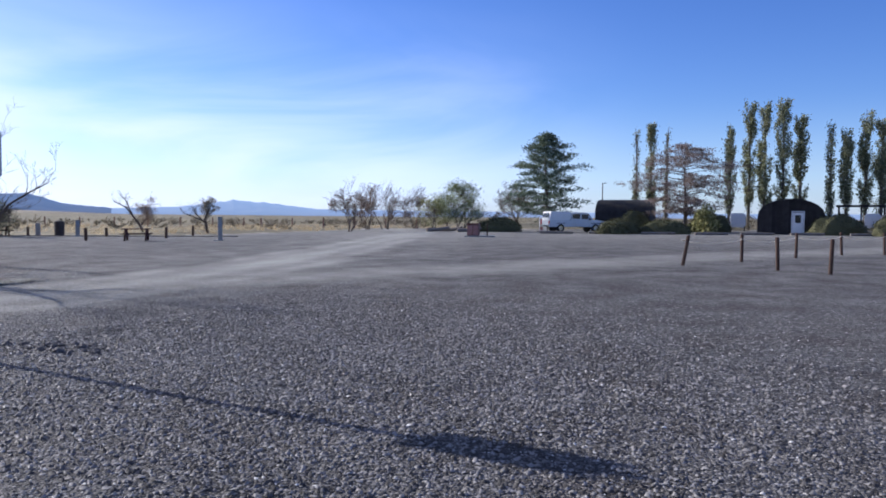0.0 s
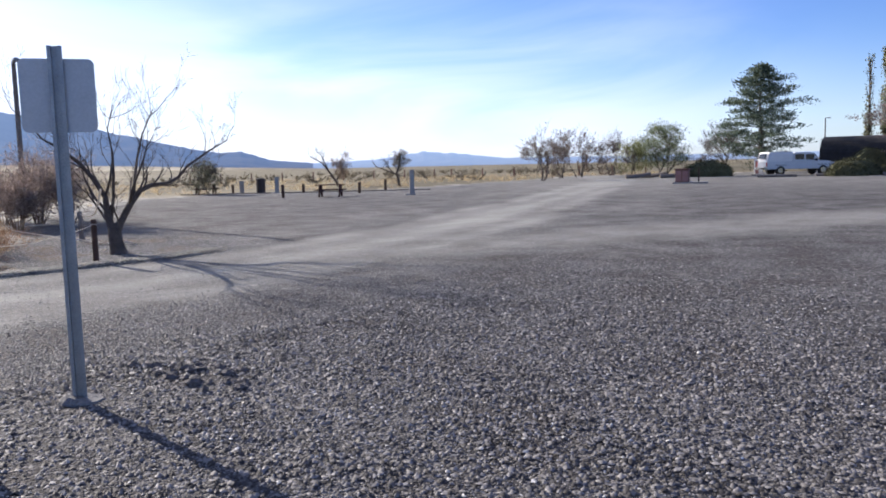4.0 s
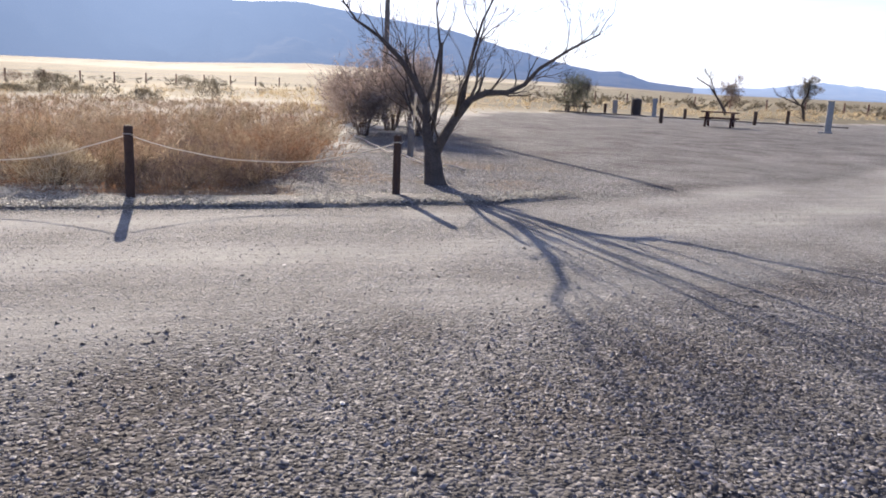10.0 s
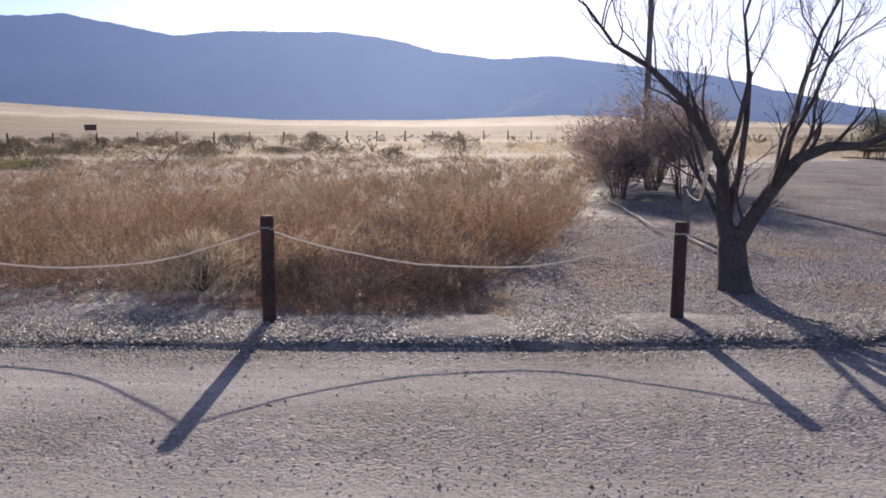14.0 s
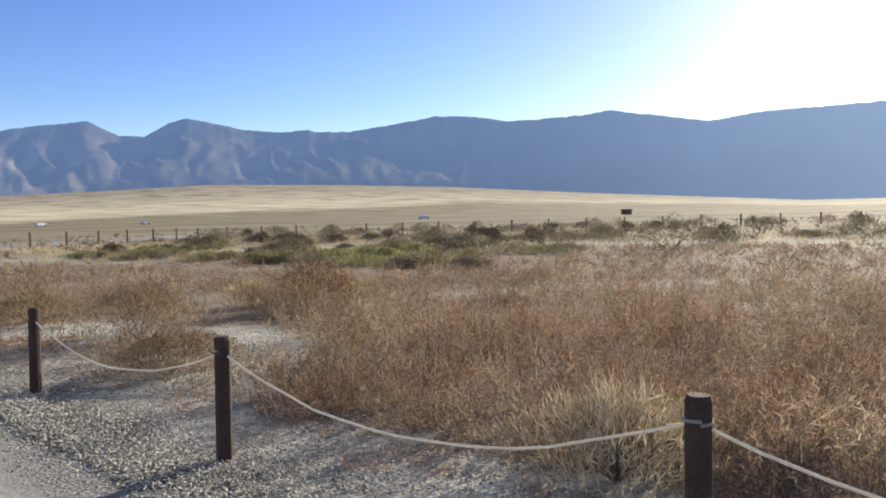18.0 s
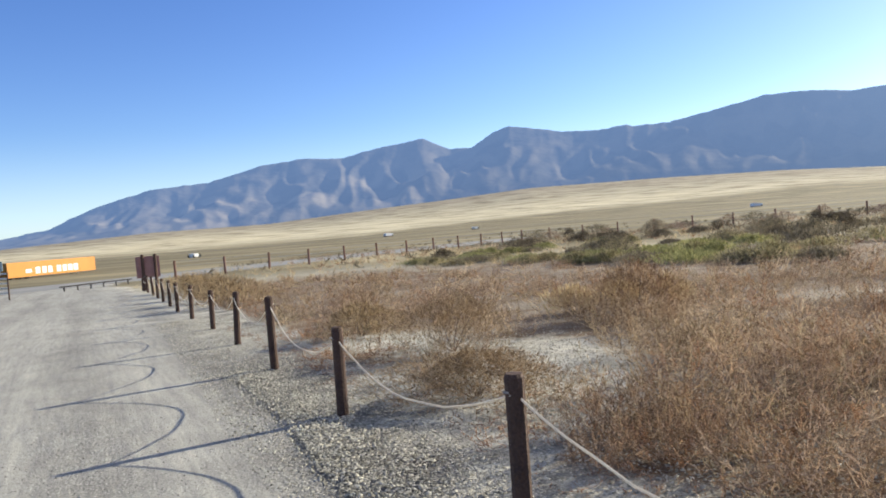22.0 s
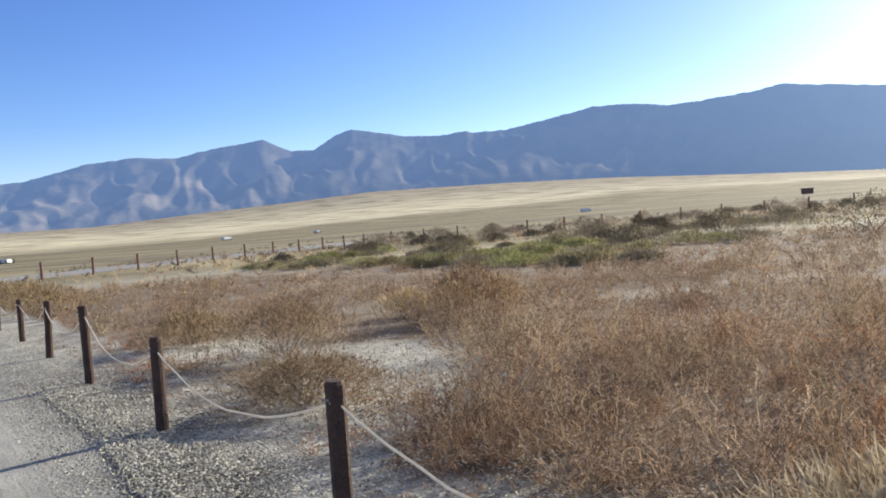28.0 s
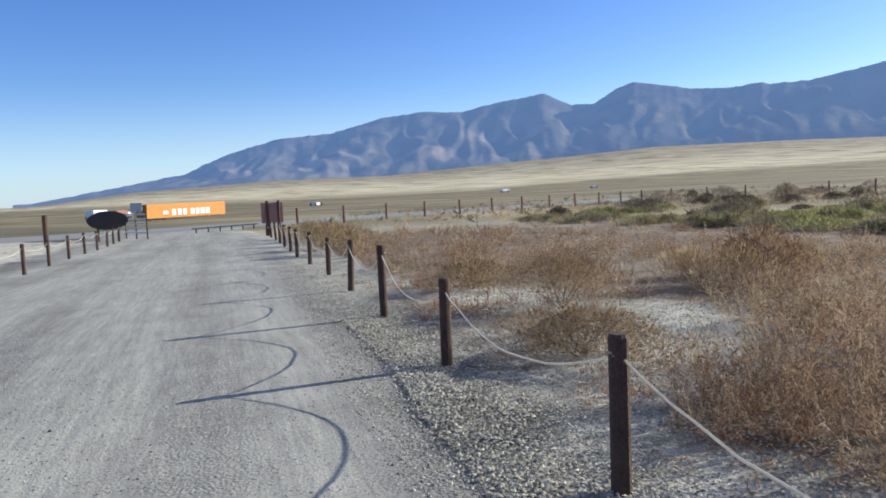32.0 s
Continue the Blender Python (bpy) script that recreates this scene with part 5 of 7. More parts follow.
# ---- dry weeds of the field ----
def weed_plant(g, branches, sprays, slivers, width, bushy=1.0):
    """Triangles of one dry weed of unit height: branches from the root, each with rising sprays of short slivers."""
    tri = []

    def sliver(p, q, w):
        side = np.cross(q - p, g.normal(0, 1, 3))
        side *= w / (np.linalg.norm(side) + 1e-9)
        tri.append((p - side, p + side, q))
    for _ in range(branches):
        a = g.random() * 6.283
        tilt = math.acos(1 - 0.75 * g.random())
        reach = g.uniform(0.6, 1.0)
        p = np.array([0, 0, g.random() ** 1.5 * 0.2]) + g.normal(0, 0.03, 3) * np.array([1, 1, 0])
        out = np.array([math.cos(a), math.sin(a), 0])
        tip = (out * math.sin(tilt) * 0.6 * bushy + np.array([0, 0, math.cos(tilt) * 0.8])) * reach
        bow = (p + tip) / 2 + out * 0.07 - np.array([0, 0, 0.04])
        sliver(p, bow, width * 1.1)
        sliver(bow, tip, width * 0.8)
        for _ in range(sprays):
            t = 0.25 + 0.75 * g.random() ** 0.8
            b = p * (1 - t) ** 2 + 2 * bow * t * (1 - t) + tip * t * t
            way = out * g.uniform(0.0, 0.7) + g.normal(0, 0.42, 3) + np.array([0, 0, 0.85])
            way *= g.uniform(0.12, 0.27) / np.linalg.norm(way)
            sliver(b, b + way, width * 0.7)
            for _ in range(slivers):
                c = b + way * g.random()
                w = way / np.linalg.norm(way) * 0.8 + g.normal(0, 0.55, 3)
                sliver(c, c + w / np.linalg.norm(w) * g.uniform(0.022, 0.055), width)
    return np.array(tri)


# rust, red-brown, tan, straw, grey-brown, olive-tan
WEED_COLOURS = np.array([(0.5, 0.285, 0.16), (0.35, 0.195, 0.115), (0.6, 0.43, 0.27), (0.76, 0.6, 0.4), (0.47, 0.36, 0.265), (0.46, 0.385, 0.24)])


def weed_colours(g, x, y, pale):
    """One colour a plant, drifting from rust near the rope to tan and straw farther off, with odd ones among them."""
    drift = wobble(x, y, 0.55, 9.0) * 0.5 + wobble(x, y, 1.7, 3.0) * 0.35
    u = np.clip(0.5 + 0.42 * drift + g.normal(0, 0.2, len(x)) + pale, 0.0, 0.999)
    order = WEED_COLOURS[[1, 0, 0, 2, 4, 2, 5, 3]]
    k = u * (len(order) - 1)
    i = k.astype(int)
    f = (k - i)[:, None]
    return (order[i] * (1 - f) + order[np.minimum(i + 1, len(order) - 1)] * f) * g.uniform(0.8, 1.15, (len(x), 1))


def weed_stuff(name, r0, r1, per_m2, plants, hlo, hhi, mat, label, seed, cover=weed_cover, centre=(-10.0, 11.5), span=(125, 250), pale=None):
    g = np.random.default_rng(seed)
    area = (r1 * r1 - r0 * r0) * radians(span[1] - span[0]) / 2
    n = int(area * per_m2)
    r = np.sqrt(g.random(n) * (r1 * r1 - r0 * r0) + r0 * r0)
    a = np.radians(g.uniform(span[0], span[1], n))
    x, y = centre[0] + r * np.cos(a), centre[1] + r * np.sin(a)
    keep = g.random(n) < cover(x, y)
    x, y = x[keep], y[keep]
    verts, paint = [], []
    which = g.integers(0, len(plants), len(x))
    hs = (hlo + (hhi - hlo) * g.random(len(x)) ** 1.3) * (1 + 0.3 * wobble(x, y, 0.9, 4.0))
    turn = g.random(len(x)) * 6.283
    wide = g.uniform(0.75, 1.35, len(x))
    tint = weed_colours(g, x, y, pale) if pale is not None else None
    gz = np.clip(((x + 13.4) * -0.6 + (y - 9.84) * -0.8) - 1, 0, 92) * -0.0095 - 0.0004 * np.clip(np.hypot(x - CX, y - CY) - 60, 0, 400)
    for k, tri in enumerate(plants):
        sel = which == k
        if not sel.any():
            continue
        ca, sa = np.cos(turn[sel])[:, None], np.sin(turn[sel])[:, None]
        v = tri.reshape(-1, 3)
        hw = (hs[sel] * wide[sel])[:, None]
        X = (v[None, :, 0] * ca - v[None, :, 1] * sa) * hw + x[sel][:, None]
        Y = (v[None, :, 0] * sa + v[None, :, 1] * ca) * hw + y[sel][:, None]
        Z = v[None, :, 2] * hs[sel][:, None] + gz[sel][:, None] - 0.02
        verts.append(np.stack([X, Y, Z], -1).reshape(-1, 3))
        if tint is not None:
            paint.append(np.repeat(tint[sel], len(v), axis=0))
    verts = np.concatenate(verts)
    tris = np.arange(len(verts)).reshape(-1, 3)
    me = array_mesh(name, verts, tris, mat)
    if tint is not None:
        data = np.ones((len(verts), 4), np.float32)
        data[:, :3] = np.concatenate(paint)
        me.color_attributes.new("plant_colour", "FLOAT_COLOR", "POINT").data.foreach_set("color", data.ravel())
    return tagged(new(name, me), label, "weeds", kind="stuff")


gw = np.random.default_rng(77)
grass_plants = [weed_plant(gw, 5, 2, 3, 0.028, 1.1) for _ in range(5)]
near_plants = [weed_plant(gw, 11, 7, 8, 0.0042, 1.5) for _ in range(7)]
mid_plants = [weed_plant(gw, 9, 4, 6, 0.0085, 1.5) for _ in range(6)]
far_plants = [weed_plant(gw, 8, 3, 4, 0.018, 1.3) for _ in range(4)]
low_plants = [weed_plant(gw, 8, 3, 4, 0.011, 2.2) for _ in range(5)]
weed_stuff("dry_weeds_near", 1.5, 8.5, 16.0, near_plants, 0.28, 0.92, M_WEED, "dense reddish-brown dry weeds behind the rope fence", 1, pale=0.1)


def rope_cover(x, y):
    """The thick stand just behind the rope."""
    return inside(x, y, [(-12.75, 12.95), (-13.4, 11.9), (-14.15, 10.65), (-14.4, 9.9), (-15.3, 10.7), (-13.9, 13.8)]) * step(-0.7, 0.0, wobble(x, y, 2.0, 3.0))


weed_stuff("weeds_by_rope", 1.5, 5.5, 13.0, near_plants, 0.4, 0.8, M_WEED, "thick rust and tan weeds close behind the rope", 24, rope_cover, pale=0.1)
weed_stuff("bleached_weeds", 1.5, 13, 1.7, near_plants, 0.5, 1.0, M_WEED, "tall bleached feathery weeds among the brown ones", 21, pale=0.42)
weed_stuff("dry_weeds_middle", 8.5, 18, 8.0, mid_plants, 0.24, 0.74, M_WEED, "dense tan and rust dry weeds across the field", 2, pale=0.15)
weed_stuff("dry_weeds_far", 18, 34, 3.3, far_plants, 0.3, 0.62, M_WEED, "dry tan weeds farther out in the field", 3, pale=0.24)


def edge_cover(x, y):
    d = polyline_distance(x, y, FENCE)
    s = inside(x, y, [(-11.2, 13.2), (-14, 18), (-24, 14), (-24, -3), (-20.5, 0.4), (-12.6, 11.6)])
    return s * (1 - step(0.4, 1.6, np.abs(d - 1.1))) * np.maximum(step(-0.4, 0.4, wobble(x, y, 1.1, 3.0)), inside(x, y, LITTER_SHADE)) * (d > 0.25) + 0.8 * inside(x, y, LITTER_ROPE)


weed_stuff("rust_weeds", 1.5, 16, 22.0, low_plants, 0.1, 0.27, M_RUST, "low rust-red dead weeds at the field's edge", 6, edge_cover)


def scrub_cover(x, y):
    far = np.hypot(x + 10, y - 11.5)
    return inside(x, y, [(-27, 31), (-60, 75), (-160, 110), (-170, -60), (-70, -52), (-38, -24), (-30, -12), (-30, 5)]) * np.where(wobble(x, y, 0.12, 2.0) > 0.1, 0.9, 0.35) * step(30, 36, far)


weed_stuff("grass_of_plain", 33, 75, 0.7, grass_plants, 0.3, 0.55, M_GRASS, "pale dry grass of the plain", 7, scrub_cover)
gp = np.random.default_rng(78)
plain_plants = [weed_plant(gp, 5, 2, 3, 0.045, 1.7) for _ in range(5)]


def band_cover(x, y):
    return scrub_cover(x, y) * 0.5 + 0.5 * step(-0.2, 0.5, wobble(x, y, 0.16, 4.0)) * step(44, 50, np.hypot(x + 10, y - 11.5))


weed_stuff("brown_weeds_of_plain", 44, 100, 0.42, plain_plants, 0.35, 0.75, M_WEED, "brown and tan dry weeds about the far wire fence", 23, band_cover, (-10, 11.5), (168, 222), 0.12)
sage_plants = [weed_plant(gw, 9, 3, 4, 0.06, 1.6) for _ in range(4)]
weed_stuff("sagebrush", 42, 190, 0.045, sage_plants, 0.4, 0.8, M_SAGE, "scattered dark sagebrush on the plain", 8, scrub_cover)


def verge_cover(x, y):
    return ((1 - inside(x, y, LOT)) * (y > 20) * (x < 5) * (x > -75) * step(-0.6, 0.2, wobble(x, y, 0.2, 1.0))) * ((y - 22) > (x + 19) * -1.0 - 12)


weed_stuff("verge_grass", 16, 95, 0.62, grass_plants, 0.35, 0.85, M_GRASS, "tall tan dry grass beyond the edge of the lot", 9, verge_cover, (-10, 20), (78, 160))
weed_stuff("verge_sage", 60, 200, 0.035, sage_plants, 0.7, 1.5, M_SAGE, "dark sagebrush far beyond the lot", 10, verge_cover, (-10, 20), (85, 165))



def left_cover(x, y):
    return inside(x, y, [(-15.2, -7.0), (-30.2, -28.5), (-29, -36), (-6, -42), (8, -20)]) * step(-0.5, 0.3, wobble(x, y, 0.4, 7.0))


weed_stuff("verge_grass_across_drive", 14, 60, 1.6, grass_plants, 0.15, 0.35, M_GRASS, "thin pale grass beyond the rope across the drive", 14, left_cover, (-10, 11.5), (225, 285))

# weeds that stand out one by one
twig_shrub(-15.95, 8.25, 0.43, 1.75, 61, M_TUMBLE, "low wide tan tumbleweed beside a fence post", 11000, 0.055, "tumbleweed", wood=False, upward=0.25, thick=0.04)
twig_shrub(-18.35, 6.7, 0.72, 1.7, 62, M_TUMBLE, "rounded tan dry bush on bare ground", 5200, 0.07, "dry_bush", wood=False, thick=0.035)
twig_shrub(-19.6, 4.4, 0.5, 1.4, 65, M_STRAW_PALE, "rounded tan dry bush behind the rope fence", 3000, 0.09, "dry_bush", wood=False, thick=0.035)
twig_shrub(-21.7, 8.1, 0.75, 1.7, 63, M_STRAW, "rust-coloured round weed among the tan ones", 3000, 0.1, "dry_bush", wood=False, thick=0.04)
twig_shrub(-13.1, 12.2, 0.5, 1.1, 64, M_SPRAY, "pale golden feathery weed by a fence post", 2300, 0.1, "feathery_weed", upward=0.8, thick=0.022)
for k, (x, y, hh, ww) in enumerate(((-21.9, 6.95, 0.4, 0.9), (-22.6, 7.5, 0.42, 1.0), (-22.9, 8.3, 0.4, 0.8))):
    twig_shrub(x, y, hh, ww, 80 + k, M_GRASS, "tuft of bright golden dry grass", 900, 0.13, "grass_tuft", "golden tufts", wood=False, upward=1.1, thick=0.03)
for k, (x, y, hh, ww) in enumerate(((-12.9, 14.9, 0.36, 1.3), (-12.7, 12.95, 0.3, 0.9), (-11.9, 14.2, 0.28, 1.1))):
    twig_shrub(x, y, hh, ww, 90 + k, M_DUSK, "low grey-brown twiggy bush behind the rope", 2600, 0.05, "dry_bush", "grey bushes by the rope", wood=False, thick=0.03)
twig_shrub(-12.15, 13.45, 0.42, 1.9, 66, M_DUSK, "grey-brown twiggy bush behind the rope", 5200, 0.055, "dry_bush", wood=False, thick=0.03)
twig_shrub(-13.5, 14.4, 0.5, 1.9, 67, M_DUSK, "grey-brown twiggy bush among the weeds", 4200, 0.06, "dry_bush", wood=False, thick=0.03)
for k, (x, y) in enumerate(((-25.6, -4.3), (-27.3, -6.6), (-29.1, -9.1), (-31.0, -11.6), (-33.0, -14.2))):
    twig_shrub(x, y, 0.85 - 0.04 * k, 2.3, 360 + k, M_STRAW_PALE, "large rounded tan bush along the far rope fence", 2000, 0.13, "dry_bush", "bushes along the fence", wood=False, thick=0.06)
r3 = random.Random(9)
for k in range(66):
    t, u = r3.random(), r3.random() ** 1.3
    x, y = -44 + 13 * t - (17 - 9 * t) * u, -10 + 20.5 * t + 3 * u
    twig_shrub(x, y, r3.uniform(0.18, 0.46), r3.uniform(1.0, 2.6), 100 + k, (M_GREEN, M_GREEN, M_OLIVE, M_OLIVE, M_SAGE)[k % 5], "low yellow-green scrub bush in the field", 1050, 0.12, "green_bush", "green scrub", wood=False, thick=0.2)
for k, (x, y, hh, ww) in enumerate(((-39.4, 17.2, 1.35, 3.6), (-45, 12.5, 1.1, 1.9), (-50.4, 28.6, 1.1, 2.8), (-50.2, 6.6, 0.9, 3.2), (-65, -2.7, 1.3, 2.4), (-81.5, -12.4, 1.3, 3.0),
                                   (-38.9, 2.3, 0.9, 2.4), (-60.2, -9.9, 1.1, 3.4), (-56, 16, 0.9, 3.0), (-47, 21, 0.9, 2.0), (-70, 30, 1.1, 3.2), (-42, 9, 0.9, 2.2), (-43, 34, 1.2, 2.2), (-62, 44, 1.2, 2.6))):
    twig_shrub(x, y, hh, ww, 150 + k, M_SAGE, "round dark grey-brown sagebrush in the field", 1900, 0.13, "sagebrush_bush", "large sagebrush", wood=False, thick=0.14)

for k in range(22):
    u, v = r3.random(), r3.random()
    twig_shrub(-47 - 38 * u, -16 + 34 * v + 8 * u, r3.uniform(0.5, 1.0), r3.uniform(1.2, 2.6), 400 + k, M_SAGE_DARK, "round dark brown sagebrush on the plain", 1300, 0.13, "sagebrush_bush", "dark sagebrush", wood=False, thick=0.16)
for k in range(18):
    u, v = r3.random(), r3.random()
    twig_shrub(-38 - 20 * u + 4 * v, 6 + 26 * v - 5 * u, r3.uniform(0.35, 0.65), r3.uniform(1.6, 3.4), 300 + k, M_SAGE, "low dark olive sagebrush near the wire fence", 900, 0.13, "sagebrush_bush", "low sagebrush", wood=False, thick=0.16)

for k in range(24):
    u, v = r3.random(), r3.random()
    twig_shrub(-84 - 14 * u, -20 + 66 * (k + v) / 24, r3.uniform(0.7, 1.35), r3.uniform(1.4, 3.4), 450 + k, (M_BRUSH, M_SAGE_DARK, M_DUSK)[k % 3], "round red-brown bush along the far wire fence", 700, 0.18, "dry_bush", "bushes along the wire fence", wood=False, thick=0.18)

# ---- wire fence at the far side of the field ----
far_line = [(-46.5 - 4.0 * i, -30.2 + 0.55 * i) for i in range(12)] + [(-93.5, -22 + 4.0 * i) for i in range(26)]
for x, y in far_line:
    fence_post(x, y, 1.25, 0.085, rnd, "weathered grey-brown post of the far wire fence", "posts of the wire fence", M_BROWN, 0.03)
for hh in (0.5, 0.85, 1.15):
    w = Soup()
    w.tube([(x, y, land(x, y) + hh) for x, y in far_line], [0.012] * len(far_line), 3)
    tagged(part("fence_wire", w, M_STEEL), "thin grey wire strung along the far fence", "wire", "wires of the far fence")
for i in range(16):
    x, y = -58 + 3.9 * i, 96 + 1.1 * i * (0.2 if i > 8 else 1)
    fence_post(x, y, 1.2, 0.09, rnd, "dark post of the fence beyond the lot", "posts beyond the lot", M_BROWN, 0.05)


def strip(name, line, width, mat, label, lift=0.02):
    s = Soup()
    for i, (x, y) in enumerate(line):
        ax, ay = line[max(i - 1, 0)]
        bx, by = line[min(i + 1, len(line) - 1)]
        ln = math.hypot(bx - ax, by - ay)
        nx, ny = (by - ay) / ln * width / 2, -(bx - ax) / ln * width / 2
        r = math.hypot(x - CX, y - CY)
        base = land(x, y) - 0.0004 * min(max(r - 60, 0), 400) + lift
        s.v += [Vector((x - nx, y - ny, base)), Vector((x + nx, y + ny, base))]
    s.f = [(2 * i, 2 * i + 1, 2 * i + 3, 2 * i + 2) for i in range(len(line) - 1)]
    return tagged(part(name, s, mat), label, "road", kind="structure")


strip("road_paved_turnout", [(8, -57), (-6, -51.5), (-20, -47), (-35, -43), (-50, -40.5), (-65, -38.8), (-80, -37), (-95, -35.5), (-115, -33.5)], 11, M_PAVED, "grey paved road beyond the wire fence", 0.06)


# ---- across the drive ----
def oval_sign():
    low = -0.5
    ob = thing("oval_sign", -31.6, -28.3, turn=151.5, label="dark oval board sign on two timber posts by the gate", category="sign")
    s = Soup()
    n = 32
    for y0 in (-0.03, 0.03):
        s.v += [Vector((1.03 * math.cos(k * 6.2832 / n), y0, 1.62 + low + 0.5 * math.sin(k * 6.2832 / n))) for k in range(n)]
    s.f = [tuple(range(n)), tuple(range(2 * n - 1, n - 1, -1))] + [(k, k + n, (k + 1) % n + n, (k + 1) % n) for k in range(n)]
    part("board", s, M_BLACK, ob, "dark oval board")
    for x in (-0.5, 0.5):
        q = post_soup(1.45 + low, 0.06)
        p = part("post", q, M_WOOD_POST, ob)
        p.location = (x, 0.09, 0)


oval_sign()
fence_post(-27.7, -26.95, 1.55, 0.12, rnd, "tall thick timber gatepost beside the drive", "gateposts", lean=0.01)


def metal_gate():
    ob = thing("open_gate", -33.6, -29.0, turn=83, label="open grey farm gate with five rails", category="gate")
    for z in (0.25, 0.5, 0.75, 1.0, 1.25):
        part("rail", tubed([(-1.4, 0, z + 0.12), (1.4, 0, z + 0.12)], 0.045), M_RAIL, ob)
    for x in (-1.4, 0.0, 1.4):
        part("upright", tubed([(x, 0.02, 0.0), (x, 0.02, 1.45)], 0.04), M_WOOD_POST, ob)
    part("board", boxed((1.5, 0.04, 0.5), pose(0.1, 0.06, 1.75), 0.01), M_GREYBOARD, ob, "plain grey board above the gate")
    for x in (-0.5, 0.6):
        part("bracket", boxed((0.05, 0.04, 0.3), pose(x, 0.04, 1.44)), M_STEEL, ob)


metal_gate()


def gate_board():
    ob = thing("notice_board", -34.9, -18.7, turn=145, label="faded maroon notice board between two dark posts", category="sign")
    for x in (-0.28, 0.28):
        p = part("post", post_soup(1.72, 0.07), M_WOOD_POST, ob)
        p.location = (x, 0.0, 0)
    part("panel", boxed((1.05, 0.05, 1.0), pose(-0.05, 0.1, 1.12), 0.012), M_MAROON, ob)


gate_board()


def road_barrier():
    ob = thing("low_barrier", -41.0, -30.9, turn=2, label="low dark timber rail on short legs across the drive", category="barrier")
    part("rail", boxed((5.2, 0.09, 0.07), pose(0, 0, 0.3), 0.015), M_DARKWOOD, ob)
    for k in range(6):
        part("leg", boxed((0.07, 0.07, 0.28), pose(-2.3 + 0.92 * k, 0, 0.12, 0, 0, 0), 0.01), M_DARKWOOD, ob)


road_barrier()


def semi_trailer():
    """Orange freight trailer parked far off by the highway, its writing too small to read."""
    az = radians(236.65)
    x, y = -10 + 130 * math.cos(az), 11.5 + 130 * math.sin(az)
    ob = thing("freight_trailer", x, y, turn=186, label="long orange freight trailer with white lettering, parked far off", category="trailer")
    part("body", boxed((15.2, 2.5, 2.15), pose(0, 0, 1.3), 0.06), M_ORANGE, ob)
    for x0 in (-7.53, 7.53):
        part("corner_post", boxed((0.14, 2.54, 2.1), pose(x0, 0, 1.3)), M_ORANGE, ob)
    for k, (x0, w, hh) in enumerate(((-3.2, 1.0, 0.5), (-1.7, 0.8, 0.95), (-0.6, 0.75, 0.95), (0.4, 0.75, 0.95), (1.9, 0.8, 0.95), (2.9, 0.75, 0.95), (3.9, 0.85, 0.95), (4.9, 0.85, 0.95))):
        part("lettering", boxed((w * 0.95, 0.02, hh), pose(-x0 + 1, 1.262, 1.05)), M_WHITE, ob)
        part("lettering", boxed((w * 0.95, 0.02, hh), pose(x0 - 1, -1.262, 1.05)), M_WHITE, ob)
    for x0 in (-5.6, -4.4):
        for y0 in (-1.0, 1.0):
            t = part("wheel", tubed([(x0, y0 - 0.14, 0.5), (x0, y0 + 0.14, 0.5)], 0.5, 14), M_TYRE, ob)
            part("rim", tubed([(x0, y0 - 0.15, 0.5), (x0, y0 + 0.15, 0.5)], 0.26, 12), M_CHROME, t)
    for y0 in (-0.8, 0.8):
        part("landing_leg", boxed((0.14, 0.14, 0.9), pose(4.6, y0, 0.4)), M_STEEL, ob)


semi_trailer()


def far_vehicle(az, dist, length, height, mat, label, base_el):
    x, y = -10 + dist * math.cos(radians(az)), 11.5 + dist * math.sin(radians(az))
    base = land(x, y) - 0.0004 * min(max(math.hypot(x - CX, y - CY) - 60, 0), 400)
    ob = thing("far_truck", x, y, base + (0.32 if dist > 400 else -0.02), az + 128, label, "truck")
    part("cargo_box", boxed((length * 0.72, 2.4, height * 0.8), pose(length * 0.12, 0, height * 0.55), 0.08), mat, ob)
    part("cab", boxed((length * 0.2, 2.3, height * 0.62), pose(-length * 0.38, 0, height * 0.46), 0.15), M_WHITE, ob)
    for x0 in (-0.36, 0.2, 0.4):
        for y0 in (-1, 1):
            part("wheel", tubed([(length * x0, y0 - 0.15, 0.45), (length * x0, y0 + 0.15, 0.45)], 0.45, 10), M_TYRE, ob)


for az, dist, ln, hh, mt, lb, el in ((242.0, 165, 6.5, 3.0, M_WHITE, "white box truck far off by the highway", -0.95), (240.7, 160, 5.0, 2.6, M_MAROON, "dull red truck far off by the highway", -0.95), (227.4, 210, 2.9, 1.7, M_WHITE, "small white van on the far highway", -0.62),
                                    (187.6, 440, 9.0, 3.0, M_WHITE, "white truck on the far highway", 0.02), (213.6, 440, 8.0, 2.8, M_WHITE, "white truck on the far plain road", -0.05), (207.2, 440, 4.5, 2.4, M_WHITE, "small white van on the far plain road", -0.02)):
    far_vehicle(az, dist, ln * 0.7, hh * 0.65, mt, lb, el)


def far_shed():
    az = radians(172.9)
    ob = thing("far_shed", -10 + 420 * math.cos(az), 11.5 + 420 * math.sin(az), -0.25, 83, "small dark shed standing alone on the plain", "shed")
    part("wall", boxed((5.4, 4.0, 2.6), pose(0, 0, 1.3)), M_BROWN, ob)
    part("roof", boxed((6.6, 4.6, 0.25), pose(0, 0, 2.7), 0.05), M_ROOF, ob)


far_shed()
strip("road_highway", [(-10 + 440 * math.cos(radians(a)), 11.5 + 440 * math.sin(radians(a))) for a in range(140, 246, 3)], 16, M_ASPHALT, "thin dark line of the far highway", 0.3)


